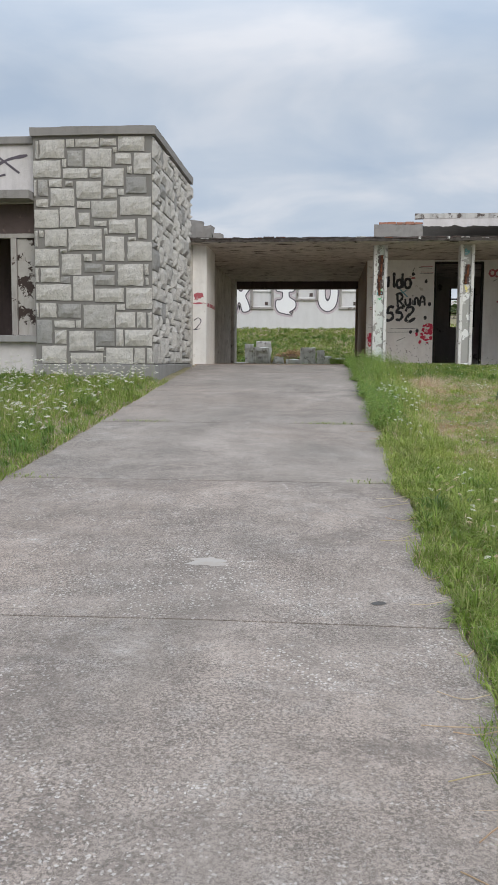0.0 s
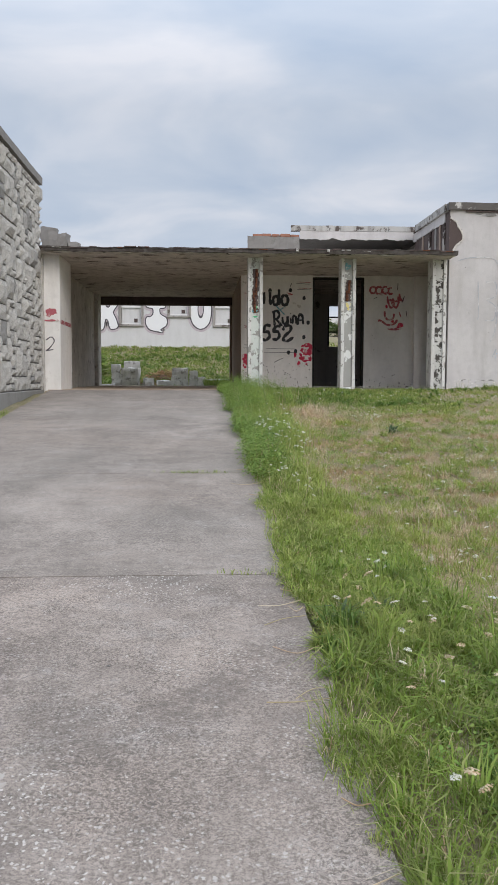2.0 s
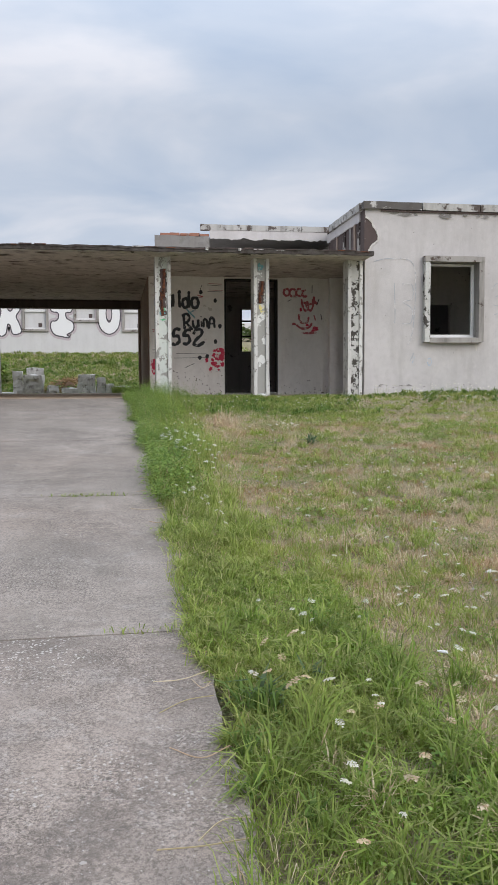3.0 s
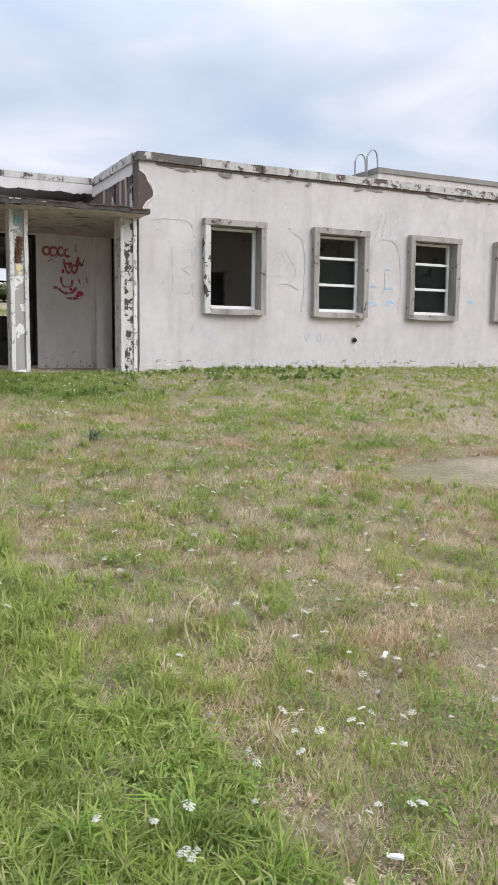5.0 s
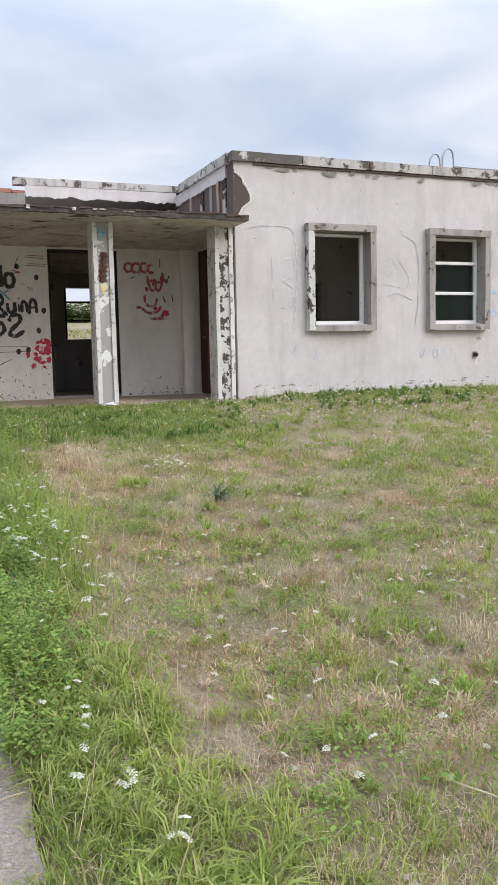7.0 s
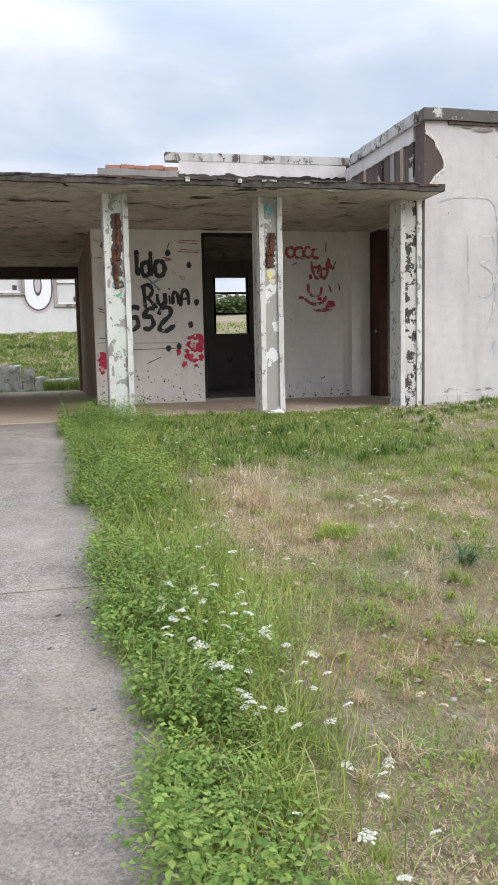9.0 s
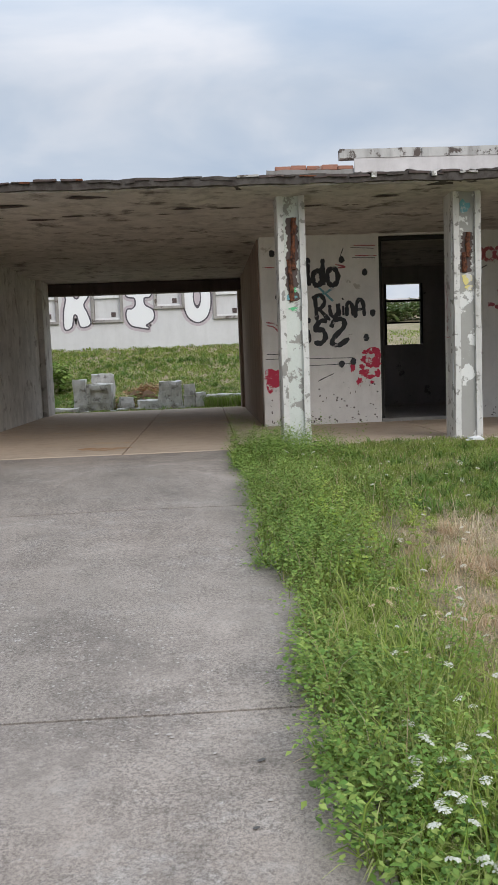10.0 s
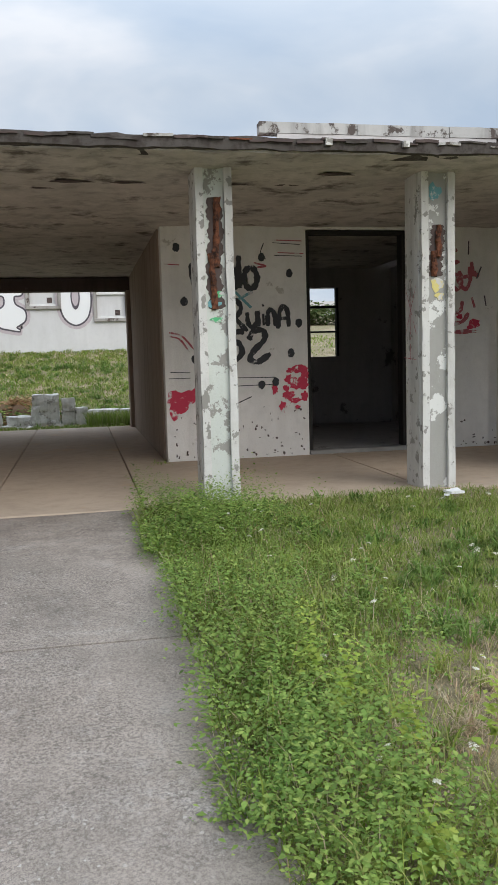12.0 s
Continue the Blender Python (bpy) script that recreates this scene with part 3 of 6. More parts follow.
# ---- roof over carport and porch ----
setting("ceiling", ragged_box((-3.05, 17.95, CEIL), (5.02, 26.9, CEIL + 0.075), (0.12, 0.3, 0.13), 0.014, 2), "soffit", "mouldy flaking concrete ceiling over carport and porch", "ceiling")
roof_edge = setting("trim", ragged_box((-2.95, 17.90, CEIL + 0.012), (5.05, 18.1, CEIL + 0.095), (0.06, 0.1, 0.04), 0.017, 5), "edge", "crumbling blackened concrete roof edge", "roof edge")
setting("ceiling_infill", box((5.03, 18.68, CEIL), (5.4, 21.2, CEIL + 0.1)), "soffit", "stained porch ceiling strip", "ceiling")
setting("beam", box((-2.95, 26.6, 3.78), (1.0, 26.86, CEIL - 0.01), 0.01), "core_and_shade", "dark stained beam over the carport exit", "beam")
for x, z, w in ((-1.55, 4.012, 0.35), (-1.75, 4.011, 0.42), (-0.15, 4.012, 0.2), (0.55, 4.011, 0.28), (1.9, 4.012, 0.2), (2.2, 4.011, 0.3), (-0.55, 4.012, 0.15), (-2.1, 4.012, 0.3), (-1.2, 4.011, 0.26), (3.4, 4.012, 0.22), (4.1, 4.011, 0.3), (0.1, 4.012, 0.34), (1.45, 4.011, 0.24), (-0.9, 4.011, 0.4)):
    y = 18.2 + 1.2 * abs(math.sin(7 * x))
    bm = bmesh.new()
    ring = [bm.verts.new((x + w * (0.5 + 0.12 * math.sin(5 * a)) * math.cos(a), y + 0.16 * w * math.sin(a) * (1 + 0.3 * math.cos(3 * a)), z)) for a in [k * math.pi / 8 for k in range(16)]]
    bm.faces.new(ring)
    part("spalled_patch", bm, "core_and_shade", roof_edge, "dark spalled hollow in the soffit")

er = random.Random(31)
x = -2.92
while x < 4.95:
    w = er.uniform(0.05, 0.22)
    z = CEIL + er.uniform(0.055, 0.085)
    part("edge_flake", ragged_box((x, 17.882, z), (x + w, 17.93, z + er.uniform(0.010, 0.022)), (0.03, 0.03, 0.02), 0.012, x), er.choice(["edge", "edge", "core_and_shade", "core_and_shade", "fascia", "rust"]), roof_edge, "flaking crust along the roof edge")
    x += w + er.uniform(-0.03, 0.05)
for x in (1.9, 2.5):
    part("edge_flake", ragged_box((x, 17.872, CEIL + 0.045), (x + 0.05, 17.9, CEIL + 0.09), (0.025, 0.03, 0.025), 0.012, x), "column", roof_edge, "scrap of white paint")

# ---- columns ----
def corroded_bar(points, radius, seed):
    """A bar swollen and flaked by rust."""
    bm = tube(points, radius, 9)
    for v in bm.verts:
        d = noise.noise_vector(v.co * 38 + Vector((seed, 0, 0))) * 0.011 + noise.noise_vector(v.co * 12) * 0.012
        v.co += Vector((d.x, d.y * 0.5, d.z))
    return bm



def column(x0, y0, seed, half=False):
    ob = thing("column", "white peeling square column with rust-burst top" if not half else "white peeling half column against the wall", "column", "porch columns")
    w, d = 0.29, 0.34
    h0, h1 = FLOOR - 0.06, CEIL + 0.01
    part("shaft", box((x0 + 0.012, y0 + 0.035, h0), (x0 + w - 0.012, y0 + d, h1), 0.006), "panel_dark" if half else "panel" if seed < 5 else "panel_bare", ob, "black-cracked flaking paint" if half else "bare grey concrete with flakes of pale paint")
    for a in (0, w - 0.062):
        part("edge_strip", ragged_box((x0 + a, y0, h0), (x0 + a + 0.062, y0 + 0.07, h1), (0.062, 0.07, 0.07), 0.006, seed + a), "column", ob, "white paint flaking off the edge")
    for a in (-0.004, w - 0.011):
        part("side_face", box((x0 + a, y0 + 0.072, h0), (x0 + a + 0.015, y0 + d + 0.004, h1), 0.003), "column", ob)
    if not half:
        top = CEIL - (0.22 if seed < 5 else 0.42)
        low = top - (0.86 if seed < 5 else 0.42)
        mid = x0 + w / 2
        zs = [low + (top - low) * q / 8 for q in range(9)]
        part("spalled_hollow", strokes_mesh([[(mid + 0.012 * math.sin(9 * z + seed), z) for z in zs]], 0.135, y0 + 0.036, 0.003), "core_and_shade", ob, "dark spalled hollow")
        for dx, lo, hi in ((-0.02, 0, 5), (0.018, 3, 9)):
            part("rebar", corroded_bar([(mid + dx + 0.01 * math.sin(7 * z), y0 + 0.024, z) for z in zs[lo:hi]], 0.024, seed), "rust", ob, "burst rusty reinforcement")
    return ob


columns = [column(1.02, 18.42, 1), column(2.87, 18.42, 7), column(4.70, 18.42, 13, True)]

# ---- porch wall with doorway ----
PW = 21.22
porch_wall = setting("wall_porch", holed_wall(1.02, 5.4, FLOOR - 0.1, 4.14, PW, PW + 0.2, [(2.67, 3.88, FLOOR, 3.99)]), "porch_wall", "grey-white graffitied porch wall with an open doorway", "wall")
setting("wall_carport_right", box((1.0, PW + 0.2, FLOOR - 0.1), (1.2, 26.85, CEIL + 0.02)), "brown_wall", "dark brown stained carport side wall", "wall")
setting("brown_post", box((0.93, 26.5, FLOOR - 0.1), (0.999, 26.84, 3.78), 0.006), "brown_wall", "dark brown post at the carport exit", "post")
setting("wall_carport_left", box((-3.2, 18.2, FLOOR - 0.2), (-2.95, 26.85, CEIL + 0.02)), "carport_wall", "stained grey carport side wall", "wall")
pier = setting("pier_front", box((-2.949, 18.36, FLOOR - 0.1), (-2.64, 19.75, CEIL + 0.015), 0.01), "porch_wall", "pale carport pier with a faded red mark", "pier")
setting("pier_back", box((-2.949, 25.9, FLOOR - 0.1), (-2.84, 26.59, CEIL + 0.01), 0.01), "carport_wall", "grey pier at the carport exit", "pier")
door_1 = thing("door_1", "empty dark doorway with black timber lining", "door frame", "", "structure")
for lo, hi in (((2.672, PW + 0.02, FLOOR), (2.715, PW + 0.17, 3.985)), ((3.835, PW + 0.02, FLOOR), (3.878, PW + 0.17, 3.985)), ((2.717, PW + 0.02, 3.94), (3.833, PW + 0.17, 3.985))):
    part("door_lining", box(lo, hi, 0.004), "black", door_1)
part("threshold", ragged_box((2.68, PW - 0.03, FLOOR), (3.87, PW + 0.16, FLOOR + 0.045), (0.1, 0.1, 0.05), 0.008, 4, ("-z",)), "plinth", door_1, "worn concrete door step")
side_wall = setting("wall_porch_side", holed_wall(18.68, PW - 0.002, FLOOR - 0.1, 4.95, 5.34, 5.55, [(19.4, 21.12, FLOOR, 4.0)], "y"), "porch_wall", "pale porch side wall with a brown door", "wall")
door_2 = thing("door_2", "open dark doorway with brown jamb in the porch side wall", "doorway", "", "structure")
part("door_jamb", box((5.36, 20.74, FLOOR + 0.01), (5.5, 21.10, 3.98), 0.004), "brown_door", door_2)
part("nib_wall", ragged_box((5.03, 21.06, FLOOR), (5.335, PW - 0.002, CEIL - 0.003), (0.1, 0.08, 0.12), 0.006, 8), "porch_wall", side_wall, "pale nib of wall in the corner")
part("door_knob", box((5.33, 20.82, 2.42), (5.358, 20.87, 2.47), 0.012), "steel", door_2, "dull metal knob")

# ---- right-hand block ----
FW = 18.42
WINDOWS = [(6.20, 7.41), (8.43, 9.65), (10.65, 11.91), (12.87, 14.11), (15.09, 16.33)]
WZ0, WZ1 = 2.46, 4.11
holes = [(a + 0.10, b - 0.10, WZ0 + 0.10, WZ1 - 0.10) for a, b in WINDOWS]
front_wall = setting("wall_front", holed_wall(5.03, 22.0, FLOOR - 0.3, 5.0, FW, FW + 0.25, holes), "white_wall", "grimy white rendered front wall with faint scrawls", "wall")
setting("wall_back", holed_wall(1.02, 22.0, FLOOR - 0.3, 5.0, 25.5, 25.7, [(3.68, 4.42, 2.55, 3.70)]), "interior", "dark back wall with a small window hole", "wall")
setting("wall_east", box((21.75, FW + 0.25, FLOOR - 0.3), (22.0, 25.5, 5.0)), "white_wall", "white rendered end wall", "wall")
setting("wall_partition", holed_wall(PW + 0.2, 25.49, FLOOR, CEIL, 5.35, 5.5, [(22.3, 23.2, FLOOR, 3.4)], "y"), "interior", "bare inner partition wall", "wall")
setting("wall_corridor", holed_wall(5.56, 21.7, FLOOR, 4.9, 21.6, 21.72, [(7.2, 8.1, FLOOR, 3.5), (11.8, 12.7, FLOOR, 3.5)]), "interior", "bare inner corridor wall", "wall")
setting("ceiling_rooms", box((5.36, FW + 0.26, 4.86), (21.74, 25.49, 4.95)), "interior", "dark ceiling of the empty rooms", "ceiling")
setting("roof", box((5.14, FW + 0.1, 4.955), (21.9, 25.65, 5.03)), "concrete_cap", "flat concrete roof", "roof")
setting("roof_low", box((2.45, PW + 0.12, 4.955), (5.13, 25.65, 5.02)), "concrete_cap", "flat concrete roof", "roof")

fascia = thing("fascia", "white peeling precast fascia with dark gaps along the roof", "fascia", "", "structure")
x = 4.985
for k in range(15):
    w = 1.18
    part("fascia_piece", ragged_box((x, FW - 0.06, 4.985), (x + w - 0.014, FW + 0.09, 5.125), (0.08, 0.15, 0.07), 0.006, k), "fascia_flaked" if k == 0 else "fascia", fascia, "blackened flaking fascia length" if k == 0 else "")
    x += w
# near-black strip stands in for the shadow line under the fascia
part("shadow_strip", ragged_box((5.34, FW - 0.035, 4.945), (21.9, FW - 0.002, 4.978), (0.09, 0.03, 0.03), 0.007, 3), "core_and_shade", fascia, "dark strip painted in as the shadow below the fascia")
for y0, y1 in ((18.52, 19.7), (19.71, 20.9)):
    part("fascia_piece", ragged_box((4.955, y0, 4.985), (5.10, y1, 5.125), (0.15, 0.08, 0.07), 0.006, y0), "fascia", fascia)
for x0, x1 in ((2.16, 3.28), (3.29, 4.4), (4.41, 5.1)):
    part("fascia_piece", ragged_box((x0, PW - 0.05, 5.03), (x1, PW + 0.1, 5.15), (0.08, 0.18, 0.06), 0.006, x0), "fascia", fascia)

# band of torn render below the porch fascia: a ragged lower edge
def ragged_band(x0, x1, z_top, z_low, y, thick, seed):
    bm = bmesh.new()
    n = round((x1 - x0) / 0.04)
    cols = []
    for k in range(n + 1):
        xx = x0 + (x1 - x0) * k / n
        z = z_low + 0.05 * noise.noise((xx * 4, seed, 0)) + 0.03 * noise.noise((xx * 15, seed, 3))
        cols.append([bm.verts.new(c) for c in ((xx, y, z_top), (xx, y, z), (xx, y + thick, z), (xx, y + thick, z_top))])
    for a, b in zip(cols, cols[1:]):
        for s in range(4):
            bm.faces.new([a[s], b[s], b[(s + 1) % 4], a[(s + 1) % 4]])
    bm.faces.new(cols[0])
    bm.faces.new(cols[-1])
    return bm


upstand = setting("upstand", box((2.37, PW - 0.012, 4.96), (5.1, PW - 0.002, 5.028)), "core_and_shade", "dark bare upstand behind the porch roof", "upstand")
part("render_band", ragged_band(2.36, 5.0, 5.027, 4.84, PW - 0.04, 0.022, 2), "white_wall", upstand, "torn strip of white render")
corner = setting("upstand_return", box((5.03, FW + 0.255, 4.16), (5.15, PW - 0.07, 4.98)), "core_and_shade", "dark bare upstand on the roof corner", "upstand")
band = part("render_band", ragged_band(-2.5, 0.0, 4.979, 4.80, 0, 0.03, 9), "white_wall", corner, "torn strip of white render")
band.matrix_local = pose(5.0, 18.7, 0, 0, 0, -90)
part("batten", box((5.012, 19.35, 4.16), (5.029, 19.47, 4.90), 0.003), "concrete_cap", corner, "grey vertical batten")
stub = thing("wall_stub", "broken stub of wall with red brick top on the roof", "wall stub")
part("stub_body", ragged_box((1.16, PW - 0.02, 4.15), (2.35, PW + 0.18, 4.90), (0.12, 0.1, 0.12), 0.03, 3, ("-z",)), "concrete_cap", stub)
for k in range(5):
    part("brick", box((1.28 + 0.215 * k, PW + 0.0, 4.895), (1.49 + 0.215 * k, PW + 0.15, 4.95 + 0.012 * (k % 2)), 0.008, 0.006, k), "brick", stub)
rub = thing("parapet_stub", "broken concrete parapet stub on the roof", "wall stub")
for x0, x1, h in ((-3.3, -2.99, 0.72), (-2.98, -2.76, 0.6), (-2.75, -2.52, 0.42), (-2.51, -2.26, 0.22)):
    part("stub_lump", ragged_box((x0, 20.1, 4.08), (x1, 20.45, 4.12 + h), (0.08, 0.1, 0.08), 0.045, x0, ("-z",)), "concrete_cap", rub)

# exposed core where the render has fallen from the roof corner
def torn_patch(outline, y, seed):
    bm = bmesh.new()
    pts = curve_points([(a, b, 0) for a, b in outline], 8)[:-1]
    ring = [bm.verts.new((q.x + 0.045 * noise.noise((q.x * 16, q.y * 16, seed)), y, q.y + 0.035 * noise.noise((q.y * 16, q.x * 16, seed)))) for q in pts]
    bm.faces.new(ring)
    return bm


part("exposed_core", torn_patch([(5.03, 4.22), (5.10, 4.20), (5.16, 4.30), (5.27, 4.40), (5.27, 4.52), (5.22, 4.62), (5.17, 4.68), (5.14, 4.76), (5.08, 4.80), (5.03, 4.84), (5.03, 4.22)], FW - 0.004, 1), "core_and_shade", front_wall, "dark core where render has fallen")
part("exposed_core", box((5.016, FW - 0.003, 4.16), (5.028, FW + 0.25, 4.97)), "core_and_shade", front_wall, "dark core where render has fallen")
crust = bmesh.new()
for k, q in enumerate(curve_points([(5.10, 4.20, 0), (5.16, 4.30, 0), (5.28, 4.40, 0), (5.28, 4.52, 0), (5.23, 4.62, 0), (5.18, 4.68, 0), (5.15, 4.76, 0), (5.04, 4.84, 0)], 7)):
    add_box(crust, (q.x - 0.008, FW - 0.014, q.y - 0.02), (q.x + 0.012, FW - 0.002, q.y + 0.02), 0.003, 0.006, k)
for y0, w, z1, mat in ((18.72, 0.13, 4.86, "peeled_panel"), (19.02, 0.10, 4.84, "brown_wall"), (19.75, 0.16, 4.85, "peeled_panel"), (20.35, 0.10, 4.86, "brown_wall")):
    part("batten", ragged_box((5.004, y0, 4.16), (5.027, y0 + w, z1), (0.02, 0.06, 0.1), 0.006, y0), mat, corner, "stained upright board")
part("grime_streak", strokes_mesh([[(9.50, 2.44), (9.47, 2.2), (9.45, 1.98), (9.46, 1.84)], [(9.55, 2.43), (9.53, 2.28)], [(7.30, 2.44), (7.32, 2.30)], [(11.80, 2.43), (11.82, 2.30)]], 0.05, FW), "block", front_wall, "grey run of damp below the sill")
sr = random.Random(41)
part("grime_streak", blot_mesh([(sr.uniform(5.4, 16.0), 4.93 - 0.05 * sr.random() ** 2, sr.uniform(0.03, 0.14), sr.uniform(0.008, 0.03)) for _ in range(40)], FW, 0.003, 0.45, 12, 42), "concrete_cap", front_wall, "dark stains under the roof fascia")
part("grime_streak", blot_mesh([(sr.uniform(5.2, 16.0), sr.uniform(1.57, 1.64), sr.uniform(0.008, 0.06), sr.uniform(0.004, 0.012)) for _ in range(70)], FW, 0.003, 0.5, 12, 43), "concrete_cap", front_wall, "dark chips along the wall foot")
part("scuff", blot_mesh([(sr.uniform(5.3, 14.0), sr.uniform(1.8, 4.7), sr.uniform(0.003, 0.012), sr.uniform(0.003, 0.016)) for _ in range(90)], FW, 0.003, 0.5, 9, 44), "concrete_cap", front_wall, "small dark chips in the render")
part("torn_render_edge", crust, "block", front_wall, "crumbling edge of render")


def window(k, a, b, sashes):
    """Box surround of weathered boards, standing out from the wall; a white sash frame within."""
    ob = tagged(new("window_%d" % k), "deep weathered grey window surround with %s" % ("white sashes" if sashes else "an empty white frame"), "window", "front windows", "structure")
    y0, y1, t = FW - 0.13, FW + 0.2, 0.105
    boards = (((a, y0, WZ0), (a + t, y1, WZ1 - t)), ((b - t, y0, WZ0), (b, y1, WZ1 - t)), ((a - 0.01, y0 - 0.012, WZ1 - t), (b + 0.01, y1, WZ1)), ((a + t, y0 + 0.004, WZ0 - 0.012), (b - t, y1, WZ0 + t - 0.02)))
    for name, (lo, hi), s in zip(("side_board", "side_board", "head_board", "sill"), boards, range(4)):
        part(name, ragged_box(lo, hi, (0.12, 0.12, 0.12), 0.007, 3 * k + s), "panel_dark" if k == 1 and s == 0 else "old_wood", ob, "white paint peeling to dark timber" if k == 1 and s == 0 else "")
    ya, yb = FW + 0.10, FW + 0.155
    i0, i1, z0, z1 = a + t + 0.004, b - t - 0.004, WZ0 + t - 0.01, WZ1 - t - 0.012
    f = 0.06
    frame_parts = [((i1 - f, ya, z0 + f), (i1, yb, z1)), ((i0, ya, z0), (i1, yb, z0 + f))]
    frame_parts += [((i0, ya, z0 + f), (i0 + 0.035, yb, z1)), ((i0 + 0.036, ya, z1 - 0.045), (i1 - f - 0.001, yb, z1))]
    for lo, hi in frame_parts:
        part("frame_bar", box(lo, hi, 0.005), "white_paint", ob)
    if sashes:
        for z in (z0 + (z1 - z0) * 0.36, z0 + (z1 - z0) * 0.71):
            part("sash_bar", box((i0 + 0.036, ya - 0.012, z - 0.026), (i1 - f - 0.001, yb - 0.012, z + 0.026), 0.005), "white_paint", ob)
        for s, (za, zb) in enumerate(((0.05, 0.34), (0.38, 0.69))):
            pane = part("pane", box((i0 + 0.036, ya + 0.02, z0 + (z1 - z0) * za), (i1 - f - 0.002, ya + 0.026, z0 + (z1 - z0) * zb)), "glass", ob, "dusty dark glass")
            pane.visible_shadow = False
    return ob


for k, (a, b) in enumerate(WINDOWS):
    window(k + 1, a, b, k > 0)
back_window = tagged(new("window_9"), "small empty window hole with dark frame bars", "window", "", "structure")
for lo, hi in (((3.68, 25.52, 2.95), (4.42, 25.56, 2.98)), ((3.68, 25.52, 3.36), (4.42, 25.57, 3.40)), ((3.682, 25.5, 2.552), (3.72, 25.6, 3.698)), ((4.38, 25.5, 2.552), (4.418, 25.6, 3.698))):
    part("frame_bar", box(lo, hi, 0.003), "black", back_window)
# drain stub under the second window
pipe = thing("drain_stub", "short dark drain pipe stub in the wall", "pipe")
part("pipe_end", tube([(9.42, FW + 0.05, 2.03), (9.42, FW - 0.03, 2.03), (9.42, FW - 0.07, 2.02)], 0.035), "black", pipe)
part("pipe_collar", box((9.37, FW - 0.012, 1.98), (9.47, FW - 0.001, 2.08), 0.004), "plinth", pipe)
# plinth ledge
setting("baseboard", ragged_box((5.01, FW - 0.03, FLOOR - 0.2), (22.0, FW - 0.002, 1.56), (0.2, 0.03, 0.1), 0.012, 6), "white_wall", "low rendered plinth at the wall foot", "plinth")

# taller white building on the rise behind, with ladder hoops at its roof
house_far = thing("building_behind", "tall white rendered building on the rise with a grey roof edge", "building")
part("wall", box((26.45, 42.3, 3.0), (56.0, 42.6, 11.08)), "white_wall", house_far)
part("side_wall", box((26.45, 42.601, 3.0), (26.75, 52.0, 11.08)), "white_wall", house_far)
part("roof_edge", ragged_box((26.38, 42.2, 11.08), (56.1, 52.1, 11.34), (1.2, 1.2, 0.3), 0.02, 3), "concrete_cap", house_far, "grey concrete roof edge")
ladder = thing("roof_ladder", "bent grey steel ladder hoops over the roof edge", "ladder")
for y in (43.05, 44.2):
    part("hoop", tube([(26.24, y, 9.2), (26.22, y, 11.6), (26.26, y, 12.1), (26.54, y, 12.42), (26.84, y, 12.2), (26.92, y, 11.34)], 0.045), "steel", ladder)
for z in (9.4, 9.8, 10.2, 10.6, 11.0):
    part("rung", tube([(26.23, 43.05, z), (26.23, 44.2, z)], 0.03), "steel", ladder)

# ---- left house with the stone wall ----
SX0, SX1, SY0, SY1, SZ0, SZ1 = -5.05, -2.98, 14.2, 18.15, 1.43, 5.29
core = setting("wall_stone", box((SX0, SY0, 1.0), (SX1, SY1, SZ1)), "mortar", "pale squared-rubble stone wall with grey mortar", "wall")
part("plinth", box((SX0 - 0.02, SY0 - 0.05, 0.9), (SX1 + 0.05, SY1 - 0.02, SZ0 - 0.01), 0.01), "plinth", core, "grey concrete plinth")
part("coping", ragged_box((SX0 - 0.03, SY0 - 0.07, SZ1), (SX1 + 0.07, SY1 + 0.05, SZ1 + 0.135), (0.2, 0.2, 0.07), 0.008, 4), "concrete_cap", core, "grey concrete coping")
wl = setting("wall_left", holed_wall(-13.0, SX0 - 0.001, 0.9, 5.2, 14.36, 14.6, [(-9.6, -5.1, 1.92, 4.22)]), "white_wall", "white left house wall with a big empty window", "wall")
setting("left_coping", box((-13.0, 14.3, 5.2), (SX0 - 0.032, 14.65, 5.33), 0.01), "concrete_cap", "grey concrete coping", "coping")
setting("left_hood", ragged_box((-9.8, 13.95, 4.22), (SX0 - 0.002, 14.355, 4.36), (0.2, 0.2, 0.07), 0.008, 7), "concrete_cap", "projecting concrete window hood", "hood")
setting("left_sill", box((-9.7, 14.22, 1.80), (SX0 - 0.002, 14.355, 1.915), 0.008), "plinth", "projecting concrete window sill", "sill")
setting("left_roof", box((-13.0, 14.65, 5.1), (-3.3, 18.1, 5.2)), "concrete_cap", "flat concrete roof", "roof")
# the room's darkness is put into this inner wall's near-black colour
setting("left_inside_wall", box((-13.0, 16.2, 1.0), (-3.21, 16.4, 5.1)), "core_and_shade", "near-black wall standing in for the dark of the empty room", "wall")
window_left = thing("window_left", "rotten window frame with peeling panel in the left house", "window", "", "structure")
part("frame_post", ragged_box((-5.56, 14.42, 1.93), (-5.46, 14.53, 3.62), (0.1, 0.1, 0.1), 0.004, 2), "old_wood", window_left)
part("side_panel", box((-5.455, 14.46, 1.93), (-5.105, 14.5, 3.62), 0.003), "peeled_panel", window_left, "peeling grey and brown panel")
part("frame_head", ragged_box((-9.5, 14.42, 3.625), (-5.105, 14.53, 3.70), (0.15, 0.1, 0.08), 0.004, 4), "old_wood", window_left)
part("top_panel", box((-9.5, 14.46, 3.705), (-5.105, 14.5, 4.21), 0.003), "core_and_shade", window_left, "dark stained upper panel")
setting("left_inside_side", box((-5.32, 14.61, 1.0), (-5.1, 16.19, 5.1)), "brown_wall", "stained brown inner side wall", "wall")
